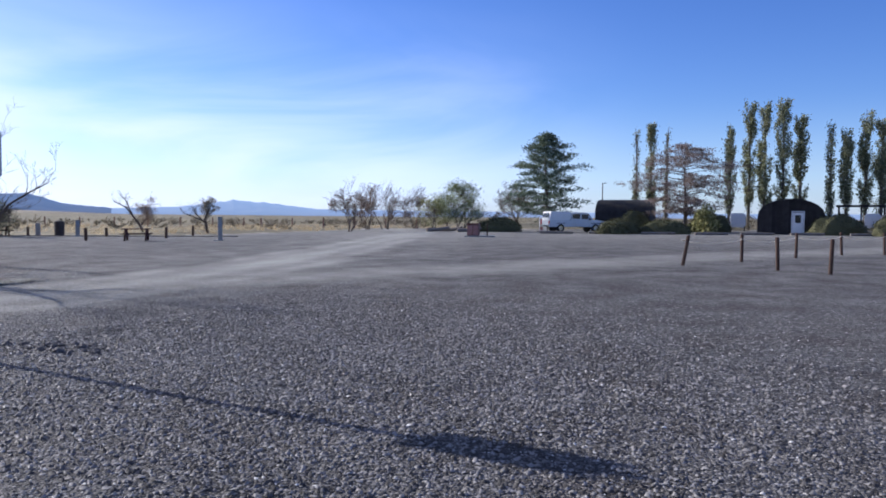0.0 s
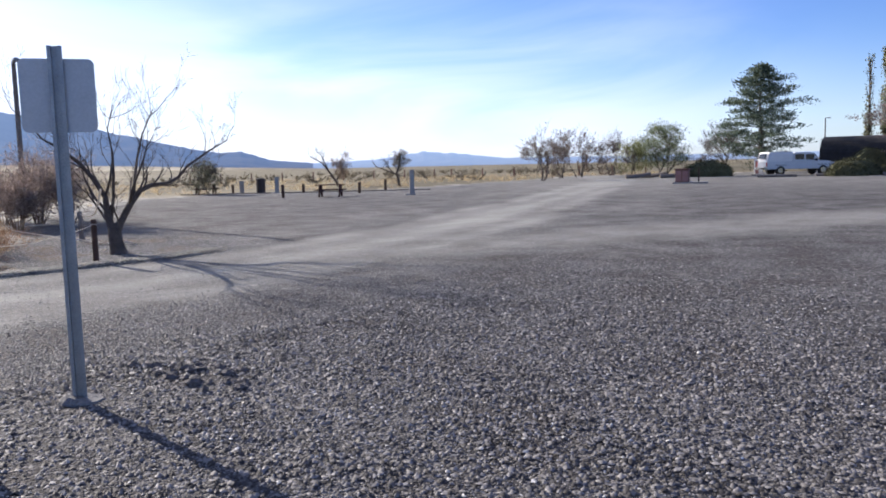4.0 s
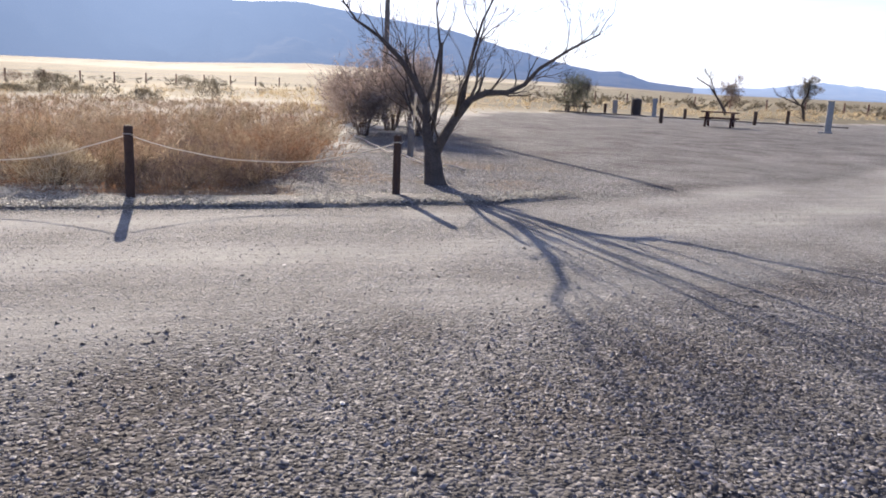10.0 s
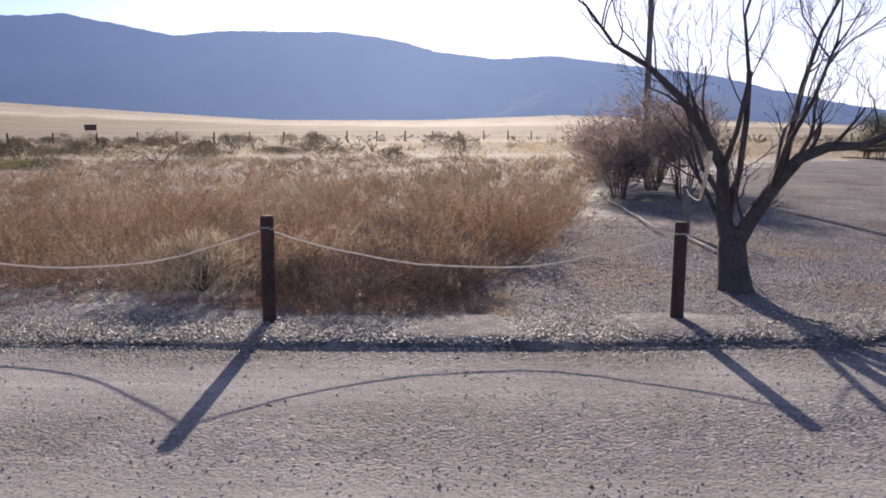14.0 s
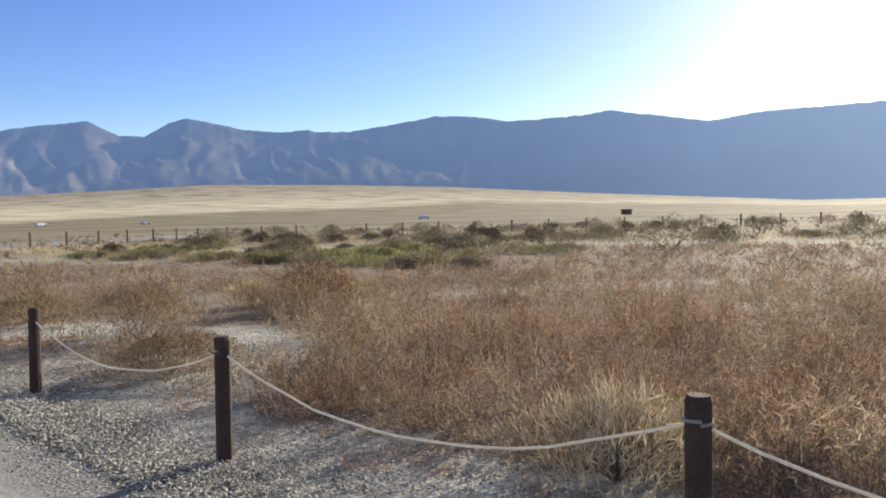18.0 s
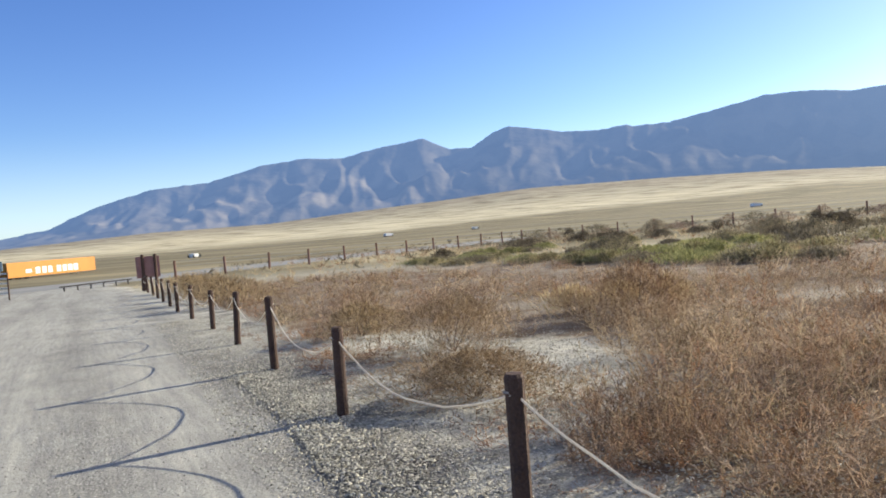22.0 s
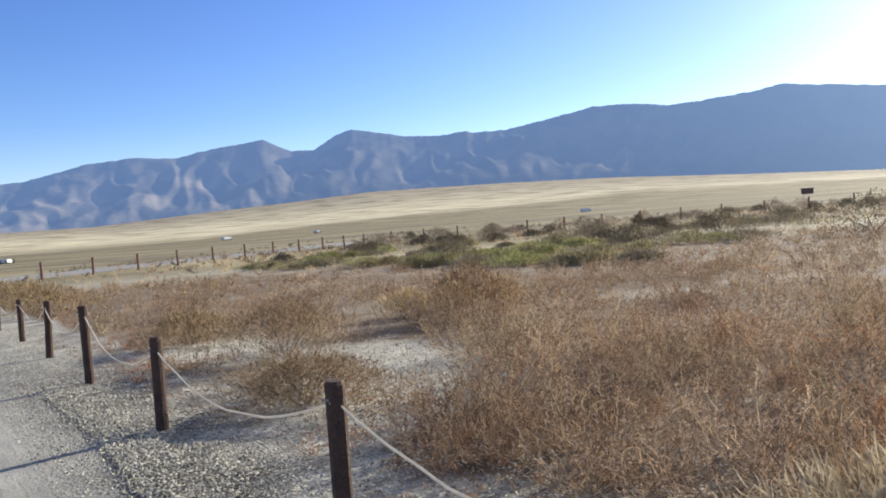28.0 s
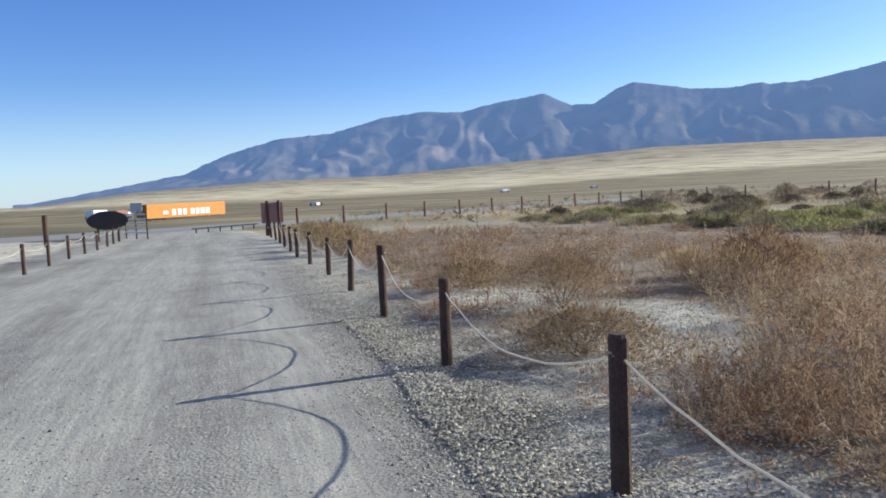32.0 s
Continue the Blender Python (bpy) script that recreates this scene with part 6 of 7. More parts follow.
# ---- picnic ground at the far side of the lot ----
def picnic_table(x, y, turn, label):
    ob = thing("picnic_table", x, y, turn=turn, label=label, category="table")
    for k in range(5):
        part("top_plank", boxed((1.9, 0.135, 0.055), pose(0, -0.29 + 0.145 * k, 0.745), 0.006), M_TABLE, ob)
    for y0 in (-0.72, -0.58, 0.58, 0.72):
        part("bench_plank", boxed((1.9, 0.13, 0.055), pose(0, y0, 0.44), 0.006), M_TABLE, ob)
    ob.scale = (0.86, 0.9, 0.9)
    for x0 in (-0.65, 0.65):
        for sgn in (-1, 1):
            part("leg", boxed((0.11, 0.17, 0.86), pose(x0, sgn * 0.42, 0.36, sgn * 30, 0, 0), 0.006), M_TABLE, ob)
        part("bench_beam", boxed((0.08, 1.5, 0.15), pose(x0 + 0.05, 0, 0.375), 0.006), M_TABLE, ob)
        part("top_beam", boxed((0.045, 0.72, 0.07), pose(x0 + 0.05, 0, 0.685), 0.006), M_TABLE, ob)


picnic_table(-17.4, 44.2, 14, "dark brown wooden picnic table on the gravel")
picnic_table(-29.3, 51.2, 40, "dark wooden picnic table half hidden by a shrub")


def trash_drum(x, y):
    ob = thing("trash_drum", x, y, label="dark steel trash drum at the edge of the lot", category="bin")
    s = Soup()
    s.tube([(0, 0, 0), (0, 0, 0.02), (0, 0, 0.3), (0, 0, 0.32), (0, 0, 0.6), (0, 0, 0.62), (0, 0, 0.9), (0, 0, 0.92)], [0.31, 0.32, 0.32, 0.335, 0.32, 0.335, 0.32, 0.33], 20)
    part("drum", s, M_DRUM, ob, smooth=False)
    part("lid", tubed([(0, 0, 0.92), (0, 0, 0.97), (0, 0, 1.05)], [0.345, 0.33, 0.1], 18), M_DRUM, ob)


trash_drum(-26.8, 54.4)
ob = thing("drum_stand", -28.4, 54.6, label="pale board beside the trash drum", category="board")
part("panel", boxed((0.35, 0.08, 0.85), pose(0, 0, 0.42), 0.02), M_CONCRETE, ob)


def hookup(x, y, hh, label):
    """Campsite hook-up pedestal."""
    ob = thing("utility_pedestal", x, y, turn=20, label=label, category="pedestal", group="hook-up pedestals")
    part("pillar", boxed((0.26, 0.2, hh), pose(0, 0, hh / 2), 0.02), M_CONCRETE, ob)
    part("cap", boxed((0.3, 0.24, 0.05), pose(0, 0, hh + 0.02), 0.015), M_CONCRETE, ob)
    part("box", boxed((0.2, 0.06, 0.3), pose(0, -0.13, hh * 0.72), 0.01), M_STEEL, ob)
    part("pad", boxed((0.6, 0.5, 0.08), pose(-0.1, 0, 0.02), 0.02), M_CONCRETE, ob)


hookup(-13.0, 45.4, 1.35, "pale grey utility pedestal standing in the lot")
hookup(-24.4, 52.0, 1.05, "pale grey utility pedestal near the trash drum")
for x, y, hh in ((-20.1, 43.8, 0.72), (-17.6, 49.5, 0.7), (-17.5, 54.5, 0.75), (-28.9, 54.2, 0.6), (-22.6, 52.3, 0.6)):
    fence_post(x, y, hh, 0.09, rnd, "short dark bollard post at the lot's edge", "bollards of the lot", lean=0.05)
# low timber edging of the lot
for k in range(9):
    x, y = -30 + 3.0 * k * 0.62, 50.9 + 3.0 * k * 0.12
    ob = part("edging_timber", boxed((1.95, 0.12, 0.1), pose(0, 0, 0.02, 0, 0, 0), 0.02), M_LOG)
    ob.matrix_world = pose(x, y, 0, 0, 0, 9)
    tagged(ob, "weathered timber edging laid on the ground", "timber", "timber edging")


def lamp_pole(x, y, hh, label, arm=True):
    ob = thing("lamp_pole", x, y, label=label, category="lamp post", turn=-40)
    part("pole", tubed([(0, 0, -0.2), (0, 0, hh * 0.5), (0, 0, hh)], [0.1, 0.09, 0.075], 10), M_LOG, ob)
    if arm:
        part("arm", tubed([(0, 0, hh - 0.1), (0.18, 0, hh + 0.02), (0.4, 0, hh + 0.02)], 0.03), M_STEEL, ob)
        part("lamp_head", boxed((0.42, 0.2, 0.13), pose(0.5, 0, hh), 0.03), M_STEEL, ob)


lamp_pole(-23.06, 27.88, 5.75, "tall weathered timber pole with a small lamp head")
lamp_pole(24.4, 119.4, 6.8, "far timber pole with a small lamp", True)


def kiosk():
    ob = thing("brown_bin_box", 2.3, 58.5, turn=-12, label="brown wooden box bin on a low slab in the lot", category="bin")
    part("body", boxed((0.85, 0.7, 0.85), pose(0, 0, 0.5), 0.02), M_BROWN, ob)
    part("lid", boxed((0.95, 0.8, 0.08), pose(0, 0, 0.96), 0.02), M_BROWN, ob)
    for x0 in (-0.22, 0.22):
        part("door", boxed((0.38, 0.03, 0.7), pose(x0, -0.36, 0.5), 0.006), M_MAROON, ob)
    part("slab", boxed((2.2, 1.0, 0.1), pose(0.5, 0, 0.04), 0.02), M_CONCRETE, ob)
    part("stake", tubed([(1.05, 0, 0.0), (1.05, 0, 1.0)], 0.05), M_WOOD_POST, ob)


kiosk()


def conifer(x, y, hh, wide, seed, needle, label, shape, boughs=52, low=0.12, droop=0.0, tufts=5, per_tuft=60, wood=M_BARK_PALE, flat=0.35, leaf=0.16):
    """Trunk, level boughs and clumped tufts of needles on them, uneven all round; shape: reach of the boughs from foot to tip."""
    ob = thing("pine_tree", x, y, label=label, category="tree")
    r2 = random.Random(seed)
    wd, nd = Soup(), Soup()
    tr = Soup()
    tr.tube([(0, 0, -0.2), (0.12, 0, hh * 0.3), (-0.08, 0.1, hh * 0.65), (0, 0, hh * 0.97)], [hh * 0.024, hh * 0.019, hh * 0.011, hh * 0.003], 8)
    part("trunk", tr, wood, ob, smooth=True)
    for k in range(boughs):
        t = (k + r2.random()) / boughs
        z = hh * (low + (0.97 - low) * t)
        a = k * 2.4 + r2.uniform(-0.5, 0.5)
        reach = float(np.interp(t, [q[0] for q in shape], [q[1] for q in shape]))
        ln = wide * 0.5 * reach * r2.uniform(0.62, 1.12)
        way = Vector((math.cos(a), math.sin(a), 0))
        tip = way * ln + Vector((0, 0, z + ln * (r2.uniform(-0.06, 0.3) - droop * r2.uniform(0.3, 1.9))))
        mid = way * ln * 0.5 + Vector((0, 0, z + ln * 0.05))
        wd.tube([(0, 0, z - 0.15), mid, tip], [0.05 * (1 - t) + 0.02, 0.03 * (1 - t) + 0.012, 0.008], 4, cap=False)
        for q in range(tufts):
            u = 0.3 + 0.75 * (q + r2.random()) / tufts
            c = (mid.lerp(tip, u * 2 - 1) if u > 0.5 else Vector((0, 0, z)).lerp(mid, u * 2)) + Vector((r2.gauss(0, 1), r2.gauss(0, 1), 0)) * ln * 0.13
            if r2.random() < 0.8:
                wd.tube([mid.lerp(tip, max(0.0, u * 2 - 1.3)), c], [0.012, 0.005], 3, cap=False)
            rad = wide * r2.uniform(0.05, 0.085)
            for _ in range(per_tuft):
                o = Vector((r2.gauss(0, 0.5), r2.gauss(0, 0.5), r2.gauss(0.15, 0.5) * flat))
                nd.leaf(c + o * rad, o + Vector((r2.gauss(0, 0.5), r2.gauss(0, 0.5), r2.gauss(0.4, 0.5))), leaf * r2.uniform(0.6, 1.5), r2, 0.32)
    tagged(part("boughs", wd, wood, ob), kind="stuff")
    tagged(part("needles", nd, needle, ob), kind="stuff")


conifer(12.4, 94.0, 11.6, 10.2, 70, M_PINE, "tall green spreading pine beside the parked pickup", ((0, 0.75), (0.15, 1.0), (0.4, 0.9), (0.65, 0.66), (0.85, 0.42), (1, 0.08)), 50, 0.14, 0.02, 6, 68, flat=0.36, leaf=0.27)
M_DEADPINE = material("dead_needles", (0.15, 0.115, 0.098), (0.36, 0.29, 0.255), 0.6, 0.85, fine=3, island=0.6, thin=0.4)
conifer(25.6, 82.5, 9.2, 11.5, 71, M_DEADPINE, "half-dead grey-brown conifer with level drooping boughs", ((0, 0.35), (0.25, 0.75), (0.6, 1.0), (0.85, 0.8), (1, 0.45)), 42, 0.2, 0.2, 8, 58, flat=0.24, leaf=0.2)


def poplar(az, el, dist, seed, wide, label, bare=0.0):
    x, y = dist * math.cos(radians(az)), dist * math.sin(radians(az))
    hh = EYE_Z + dist * math.tan(radians(el))
    ob = thing("poplar_tree", x, y, label=label, category="tree", group="row of poplars")
    r2 = random.Random(seed)
    wd, lf = Soup(), Soup()
    wd.tube([(0, 0, -0.2), (0.08, 0, hh * 0.4), (0, 0.08, hh * 0.95)], [0.26, 0.16, 0.03], 7)
    for k in range(46):
        t = r2.uniform(0.1, 0.9)
        a, out_ = r2.uniform(0, 6.283), wide * 0.47 * r2.uniform(0.5, 1.0) * (1 - 0.7 * abs(t - 0.45))
        z = hh * t
        top = min(hh, z + r2.uniform(1.4, 3.2))
        tip = Vector((math.cos(a) * out_, math.sin(a) * out_, top))
        base = Vector((0, 0, z))
        mid = base.lerp(tip, 0.5) + Vector((math.cos(a), math.sin(a), 0)) * out_ * 0.2
        wd.tube([base, mid, tip], [0.05, 0.03, 0.01], 3, cap=False)
        keep = bare * (0.4 + 1.2 * t)
        for _ in range(int(125 * max(0.06, 1 - keep))):
            p = (mid.lerp(tip, r2.random()) if r2.random() < 0.65 else base.lerp(mid, r2.random())) + Vector((r2.gauss(0, 0.17), r2.gauss(0, 0.17), r2.gauss(0, 0.22)))
            lf.leaf(p, (r2.gauss(0, 0.6), r2.gauss(0, 0.6), r2.gauss(0.8, 0.6)), r2.uniform(0.17, 0.32), r2, 0.6)
    part("trunk", wd, M_BARK_PALE, ob)
    tagged(part("leaves", lf, M_POPLAR, ob), kind="stuff")


for k, (az, el, wide, bare) in enumerate(((69.85, 6.29, 1.7, 0.3), (68.62, 7.87, 2.2, 0.1), (67.65, 7.75, 2.5, 0.05), (66.5, 7.91, 2.8, 0.05), (65.44, 6.76, 2.4, 0.05), (63.64, 6.31, 1.3, 0.6), (62.67, 5.75, 2.1, 0.2),
                                          (61.59, 7.49, 2.4, 0.1), (60.7, 6.27, 2.2, 0.1), (76.12, 6.34, 1.2, 1.0), (75.11, 6.55, 1.8, 0.25), (74.04, 6.41, 0.9, 1.0))):
    poplar(az, el, 112 + 3 * math.sin(k * 2.0), 80 + k, wide, "slender bare poplar with few leaves" if bare > 0.5 else "tall slender green-gold poplar", bare)


def hedge(x, y, wx, wy, hh, seed, label, mat=M_HEDGE):
    """A clipped-looking juniper mound: a lumpy inner mass under a shell of small sprays."""
    ob = thing("juniper_hedge", x, y, label=label, category="shrub", group="juniper mounds")
    r2 = random.Random(seed)
    bm = bmesh.new()
    bmesh.ops.create_icosphere(bm, subdivisions=4, radius=1)
    sh = Soup()
    for v in bm.verts:
        f = 1 + 0.16 * noise.noise(v.co * 2.2 + Vector((seed, 0, 0)))
        v.co = Vector((v.co.x * wx * 0.47 * f, v.co.y * wy * 0.47 * f, max(v.co.z, -0.15) * hh * 0.94 * f))
    bm.verts.index_update()
    core = Soup()
    core.add([v.co.copy() for v in bm.verts], [[v.index for v in f.verts] for f in bm.faces])
    for v in bm.verts:
        if v.co.z < 0:
            continue
        nrm = Vector((v.co.x / wx, v.co.y / wy, v.co.z / hh * 0.8)).normalized()
        for _ in range(5):
            sh.leaf(v.co + Vector((r2.gauss(0, 0.09), r2.gauss(0, 0.09), r2.gauss(0, 0.05))), nrm + Vector((r2.gauss(0, 0.5), r2.gauss(0, 0.5), r2.gauss(0.2, 0.4))), r2.uniform(0.09, 0.19), r2, 0.5)
    bm.free()
    part("mass", core, mat, ob)
    part("sprays", sh, mat, ob)


for k, (x, y, wx, wy, hh) in enumerate(((16.6, 73.5, 4.2, 3.0, 1.4), (15.7, 71.5, 3.0, 2.2, 0.95), (20.9, 73.6, 5.2, 3.4, 1.35), (37.0, 73.0, 5.6, 3.4, 2.0), (40.2, 69.6, 3.6, 3.0, 1.8), (5.8, 80.5, 4.8, 3.0, 1.5), (21.0, 85.5, 4.0, 3.0, 2.3), (29.5, 86.0, 5.0, 3.0, 2.2))):
    hedge(x, y, wx, wy, hh, 200 + k, "rounded dark green juniper mound by the buildings")


def arched_hut(x, y, turn, wide, deep, hh, label, door=True):
    """Low dark hut with a barrel roof, plank front and a white door."""
    ob = thing("arched_hut", x, y, turn=turn, label=label, category="hut")
    n = 20
    prof = [(-wide / 2, 0.0)]
    for k in range(n + 1):
        a = math.pi * (1 - k / n)
        prof.append((math.cos(a) * wide / 2, hh * 0.42 + math.sin(a) ** 0.85 * hh * 0.58))
    prof.append((wide / 2, 0.0))
    m = len(prof)
    s = Soup()
    for y0 in (0.0, deep):
        s.v += [Vector((px, y0, pz)) for px, pz in prof]
        s.v += [Vector((px * 0.97, y0, pz * 0.965)) for px, pz in prof]
    for k in range(m - 1):
        s.f += [(k, k + 1, k + 1 + 2 * m, k + 2 * m), (k + m, k + 3 * m, k + 1 + 3 * m, k + 1 + m), (k, k + m, k + 1 + m, k + 1), (k + 2 * m, k + 1 + 2 * m, k + 1 + 3 * m, k + 3 * m)]
    part("roof", s, M_ROOF, ob)
    door_x = 0.1 * wide
    step_w = 0.3
    x0 = -wide / 2 + 0.1
    while x0 < wide / 2 - 0.1:
        xm = x0 + step_w / 2
        top = hh * 0.4 + math.sqrt(max(0.0, 1 - min(1, abs(xm) / (wide / 2)) ** 2)) ** 0.85 * hh * 0.57 + 0.0
        low = 2.2 if door and abs(xm - door_x) < 0.58 else 0.0
        if top - low > 0.1:
            part("plank", boxed((step_w - 0.012, 0.05, top - low), pose(xm, 0.12 + 0.006 * ((int(xm * 10)) % 2), low + (top - low) / 2), 0.004), M_DARKWOOD, ob)
        x0 += step_w
    g = Soup()
    g.add([Vector((px * 0.98, y0, pz * 0.985)) for y0 in (0.17, 0.21) for px, pz in prof], [tuple(range(m)), tuple(range(2 * m - 1, m - 1, -1))])
    part("gable", g, M_DARKWOOD, ob)
    part("back_wall", boxed((wide * 0.9, 0.08, hh * 0.75), pose(0, deep - 0.15, hh * 0.37)), M_DARKWOOD, ob)
    if door:
        d = part("door", boxed((0.95, 0.05, 2.08), pose(door_x, 0.1, 1.06), 0.008), M_WHITE, ob, "white door with a window")
        part("pane", boxed((0.5, 0.02, 0.75), pose(door_x, 0.066, 1.5), 0.004), M_GLASS, d)
        part("handle", boxed((0.05, 0.06, 0.12), pose(door_x + 0.38, 0.05, 1.02), 0.01), M_CHROME, d)
        for xs in (-0.53, 0.53):
            part("door_frame", boxed((0.09, 0.1, 2.2), pose(door_x + xs, 0.09, 1.1), 0.008), M_WHITE, ob)
        part("door_frame", boxed((1.15, 0.1, 0.09), pose(door_x, 0.09, 2.2), 0.008), M_WHITE, ob)
        part("step", boxed((1.4, 0.8, 0.16), pose(door_x, -0.35, 0.06), 0.02), M_CONCRETE, ob)


arched_hut(33.3, 74.5, -24, 6.0, 9.0, 3.45, "low dark arched hut with a white front door")
twig_shrub(26.6, 79.0, 2.7, 2.6, 73, M_GREEN, "upright yellow-green shrub below the dead conifer", 900, 0.35, "garden_shrub", thick=0.45)
arched_hut(25.2, 93.5, 68, 5.8, 6.4, 3.7, "dark arched hut behind the parked pickup", False)
arched_hut(49.0, 82.0, -28, 5.0, 7.0, 2.6, "dark arched hut half hidden by a hedge", False)


def pickup():
    """White crew-cab pickup with a matching canopy over the bed."""
    ob = thing("pickup_truck", 13.35, 79.5, turn=16, label="white crew-cab pickup with a white bed canopy, parked", category="car")

    def slab(prof, w, bevel):
        bm = bmesh.new()
        vs = [bm.verts.new((px, -w / 2, pz)) for px, pz in prof]
        f = bm.faces.new(vs)
        ext = bmesh.ops.extrude_face_region(bm, geom=[f])
        bmesh.ops.translate(bm, vec=(0, w, 0), verts=[v for v in ext["geom"] if isinstance(v, bmesh.types.BMVert)])
        bmesh.ops.recalc_face_normals(bm, faces=bm.faces)
        bmesh.ops.bevel(bm, geom=bm.edges[:], offset=bevel, segments=2, affect="EDGES")
        bm.verts.index_update()
        s = Soup()
        s.add([v.co.copy() for v in bm.verts], [[v.index for v in f.verts] for f in bm.faces])
        bm.free()
        return s
    part("body", slab([(-2.85, 0.5), (-2.85, 1.12), (2.0, 1.14), (2.8, 1.02), (2.86, 0.5)], 1.95, 0.06), M_CAR, ob)
    part("cab", slab([(-0.75, 1.12), (-0.6, 1.83), (0.95, 1.83), (1.62, 1.13)], 1.72, 0.07), M_CAR, ob)
    part("canopy", slab([(-2.84, 1.12), (-2.7, 1.9), (-0.7, 1.9), (-0.72, 1.12)], 1.84, 0.07), M_WHITE, ob, "white fibreglass bed canopy")
    for sgn in (-1, 1):
        part("side_window", boxed((0.78, 0.03, 0.46), pose(-0.15, sgn * 0.855, 1.47), 0.02), M_GLASS, ob)
        part("side_window", boxed((0.7, 0.03, 0.44), pose(0.72, sgn * 0.855, 1.45), 0.02), M_GLASS, ob)
        part("headlight", boxed((0.1, 0.35, 0.2), pose(2.82, sgn * 0.7, 0.86), 0.02), M_CHROME, ob)
        part("taillight", boxed((0.05, 0.16, 0.36), pose(-2.86, sgn * 0.86, 0.9), 0.015), M_RED, ob)
        part("mirror", boxed((0.16, 0.2, 0.18), pose(1.15, sgn * 1.02, 1.22), 0.03), M_BLACK, ob)
        for x0 in (-1.75, 1.75):
            wh = part("wheel", tubed([(x0, sgn * 0.72, 0.39), (x0, sgn * 0.8, 0.39), (x0, sgn * 0.98, 0.39)], [0.37, 0.39, 0.37], 18), M_TYRE, ob)
            part("rim", tubed([(x0, sgn * 0.8, 0.39), (x0, sgn * 0.995, 0.39)], 0.22, 14), M_CHROME, wh)
            part("wheel_arch", boxed((0.95, 0.06, 0.1), pose(x0, sgn * 0.97, 0.83), 0.03), M_BLACK, ob)
    part("windscreen", boxed((0.04, 1.45, 0.72), pose(1.33, 0, 1.5, 0, -43, 0), 0.015), M_GLASS, ob)
    part("rear_window", boxed((0.04, 1.3, 0.42), pose(-2.82, 0, 1.56, 0, 10, 0), 0.015), M_GLASS, ob)
    part("front_bumper", boxed((0.16, 1.9, 0.22), pose(2.9, 0, 0.55), 0.04), M_CHROME, ob)
    part("rear_bumper", boxed((0.16, 1.85, 0.2), pose(-2.92, 0, 0.58), 0.04), M_CHROME, ob)

    ob.scale = (1.1, 1.1, 1.1)


pickup()
ob = thing("fuel_pump", 10.4, 81.0, turn=-6, label="white and red upright pump beside the pickup", category="pump")
part("body", boxed((0.75, 0.5, 1.45), pose(0, 0, 0.76), 0.04), M_WHITE, ob)
part("panel", boxed((0.3, 0.04, 1.2), pose(-0.15, -0.26, 0.75), 0.01), M_MAROON, ob)
part("base", boxed((1.3, 0.9, 0.12), pose(0, 0, 0.05), 0.02), M_CONCRETE, ob)
for k in range(7):
    x, y = 10.5 + 4.6 * k, 72.0 + 0.9 * math.sin(k * 1.7) - 0.25 * k
    s = Soup()
    s.tube([(-1.5, 0, 0.1), (0, 0.03, 0.11), (1.5, 0, 0.1)], [0.13, 0.14, 0.12], 9)
    ob = part("log_kerb", s, M_LOG)
    ob.matrix_world = pose(x, y, 0, 0, 0, -4 + 3 * math.sin(k * 2.3))
    tagged(ob, "pale weathered log laid along the lot's edge", "log", "log kerb")
for k, (x, y, tu) in enumerate(((-0.5, 78, 20), (0.9, 79, -25), (2.6, 77, 8))):
    s = Soup()
    s.tube([(-1.2, 0, 0.16), (0, 0.05, 0.2), (1.2, 0, 0.42)], [0.2, 0.19, 0.15], 9)
    ob = part("fallen_log", s, M_LOG)
    ob.matrix_world = pose(x, y, 0, 0, 0, tu)
    tagged(ob, "weathered log lying by the green tree", "log", "fallen logs")
ob = thing("parked_vehicle", 45.5, 70.0, turn=-30, label="pale vehicle roof beyond a hedge", category="car")
part("body", boxed((4.6, 1.9, 1.0), pose(0, 0, 0.75), 0.12), M_CAR, ob)
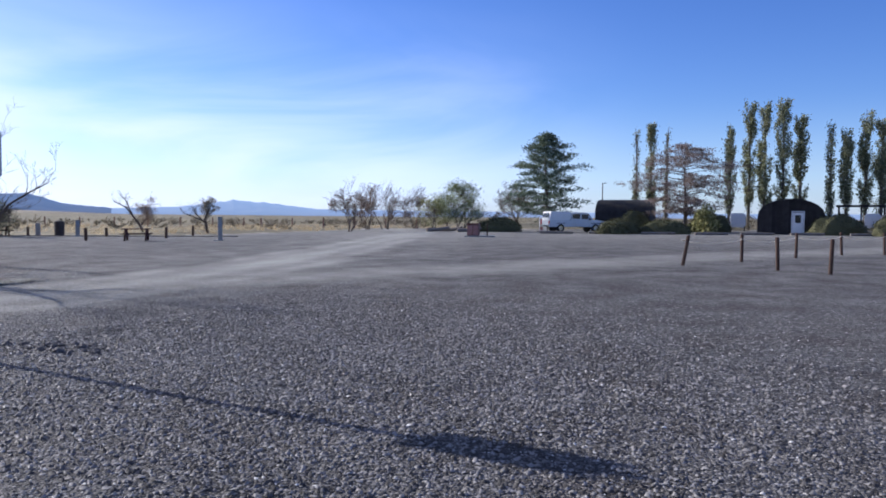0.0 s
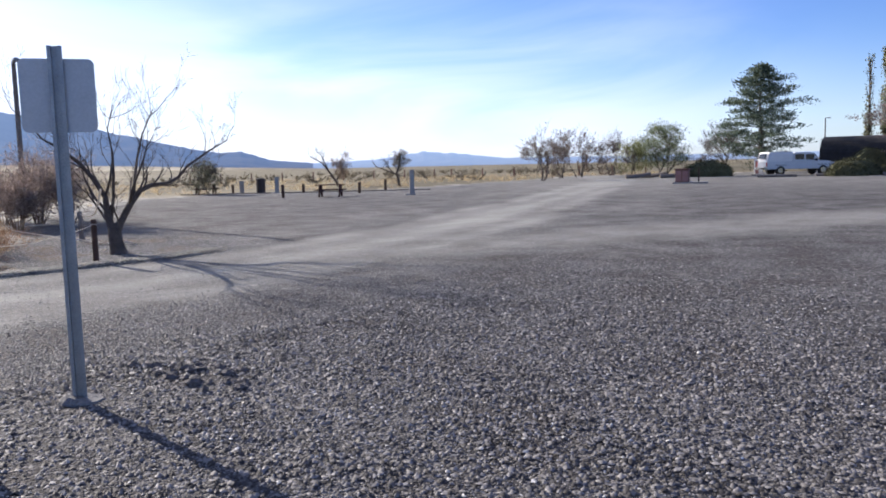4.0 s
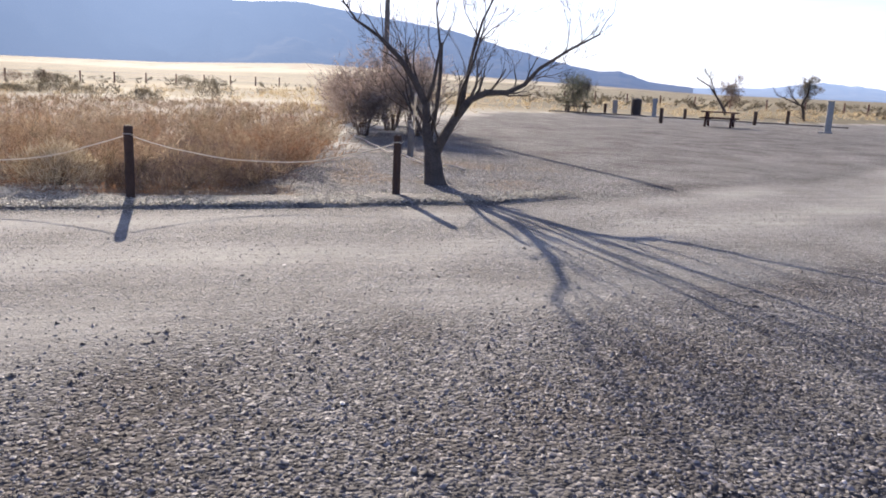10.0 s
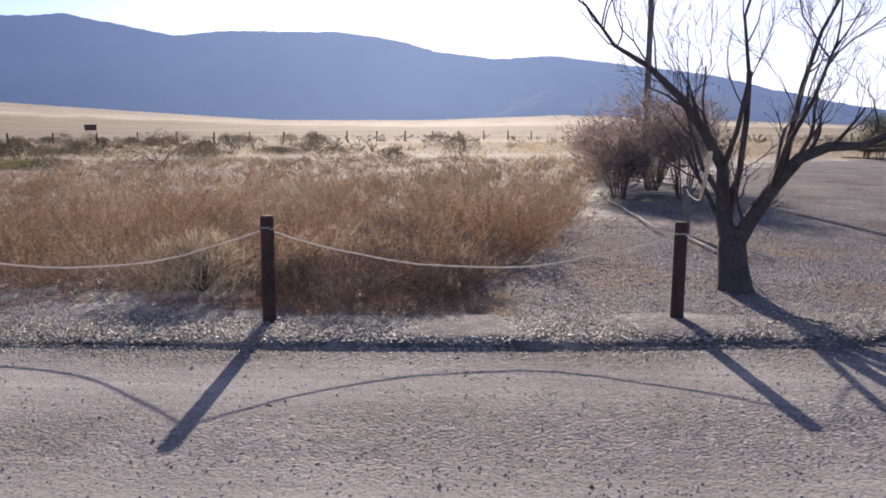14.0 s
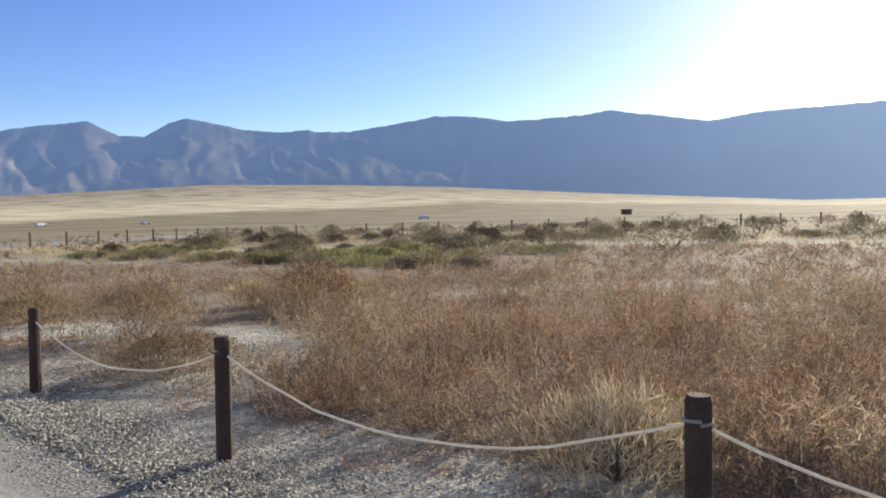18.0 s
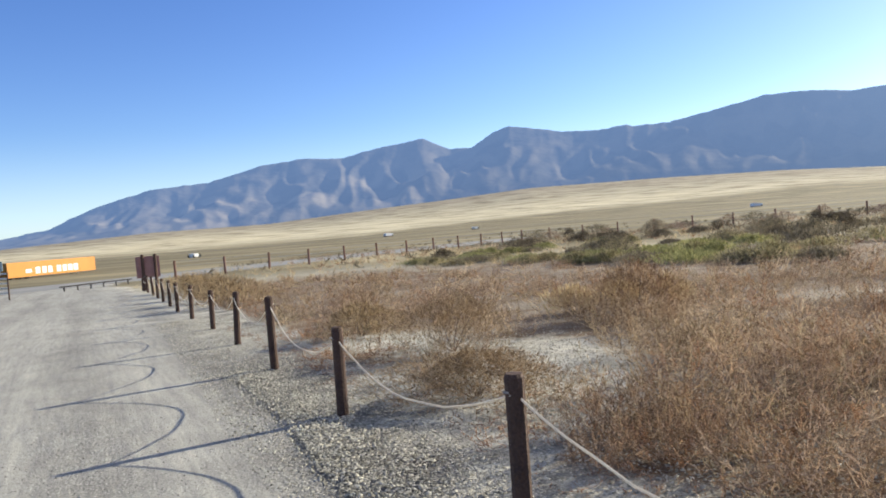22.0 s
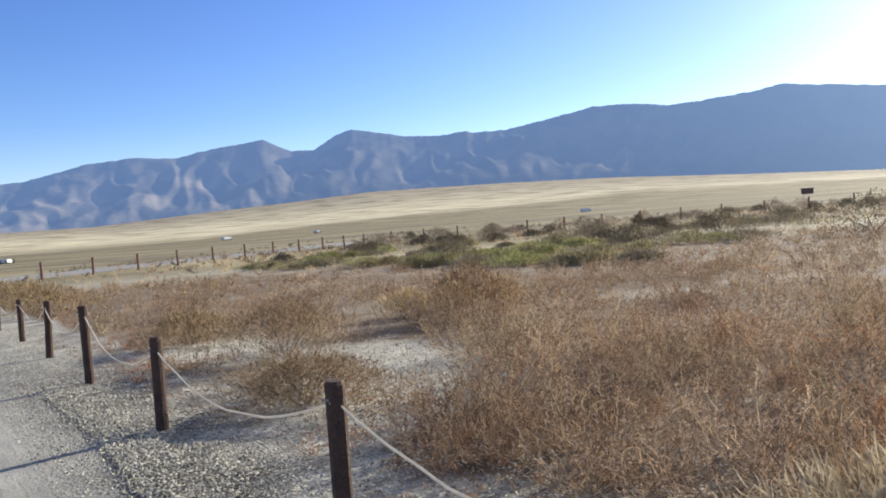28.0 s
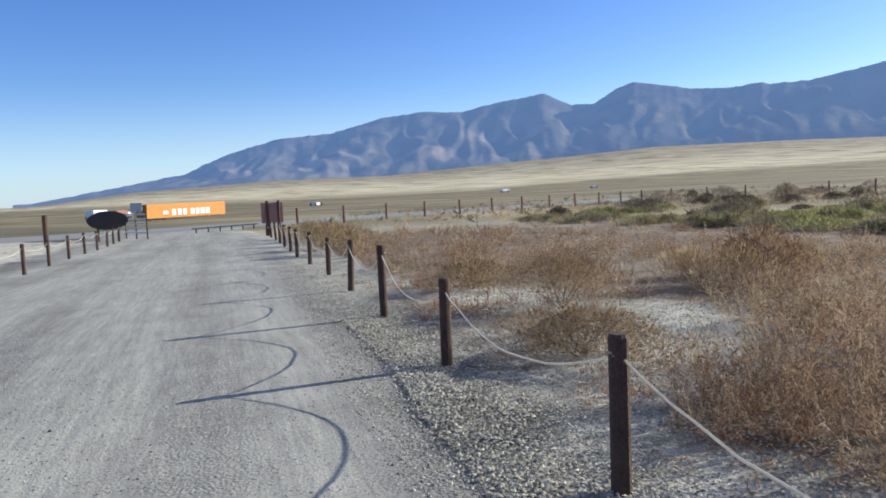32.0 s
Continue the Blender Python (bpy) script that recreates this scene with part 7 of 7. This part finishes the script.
part("cabin", boxed((2.6, 1.7, 0.75), pose(-0.2, 0, 1.55), 0.18), M_CAR, ob)
for x0 in (-1.4, 1.4):
    for y0 in (-0.85, 0.85):
        part("wheel", tubed([(x0, y0 - 0.1, 0.34), (x0, y0 + 0.1, 0.34)], 0.34, 14), M_TYRE, ob)


# ---- behind the huts ----
def shade_shelter(x, y, turn):
    ob = thing("shade_shelter", x, y, turn=turn, label="dark flat-roofed shade shelter on posts behind the hut", category="shelter")
    part("roof", boxed((5.4, 4.0, 0.22), pose(0, 0, 3.1), 0.04), M_ROOF, ob)
    for px in (-2.4, 0.0, 2.45):
        for py in (-1.7, 1.7):
            part("post", boxed((0.16, 0.16, 3.04), pose(px, py, 1.49), 0.015), M_DARKWOOD, ob)


def travel_trailer(x, y, turn, label):
    ob = thing("travel_trailer", x, y, turn=turn, label=label, category="trailer")
    part("body", boxed((4.6, 2.2, 2.0), pose(0, 0, 1.55), 0.22), M_WHITE, ob)
    for px in (-1.1, 0.9):
        part("window", boxed((0.8, 0.04, 0.5), pose(px, -1.11, 1.85), 0.02), M_GLASS, ob)
    part("stripe", boxed((4.2, 0.03, 0.12), pose(0, -1.105, 1.25)), M_MAROON, ob)
    for py in (-0.95, 0.95):
        part("wheel", tubed([(0.2, py - 0.1, 0.36), (0.2, py + 0.1, 0.36)], 0.36, 14), M_TYRE, ob)
    ob.scale = (0.8, 0.8, 0.85)
    part("hitch", tubed([(2.2, 0, 0.6), (3.2, 0, 0.5)], 0.05), M_STEEL, ob)


shade_shelter(50.2, 93.5, -28)
travel_trailer(35.2, 93.0, 69, "white travel trailer seen between the poplars")
travel_trailer(51.28, 92.93, 62, "white travel trailer under the shade shelter")
for k in range(16):
    rb = random.Random(700 + k)
    twig_shrub(15 + 3.2 * k + rb.uniform(-1, 1), 103 - 0.35 * k + rb.uniform(-2, 2), rb.uniform(1.1, 2.0), rb.uniform(3.2, 5.0), 720 + k, M_SAGE if k % 3 else M_HEDGE, "dull olive brush behind the huts", 700, 0.3, "brush", "brush behind the huts", wood=False, thick=0.2)
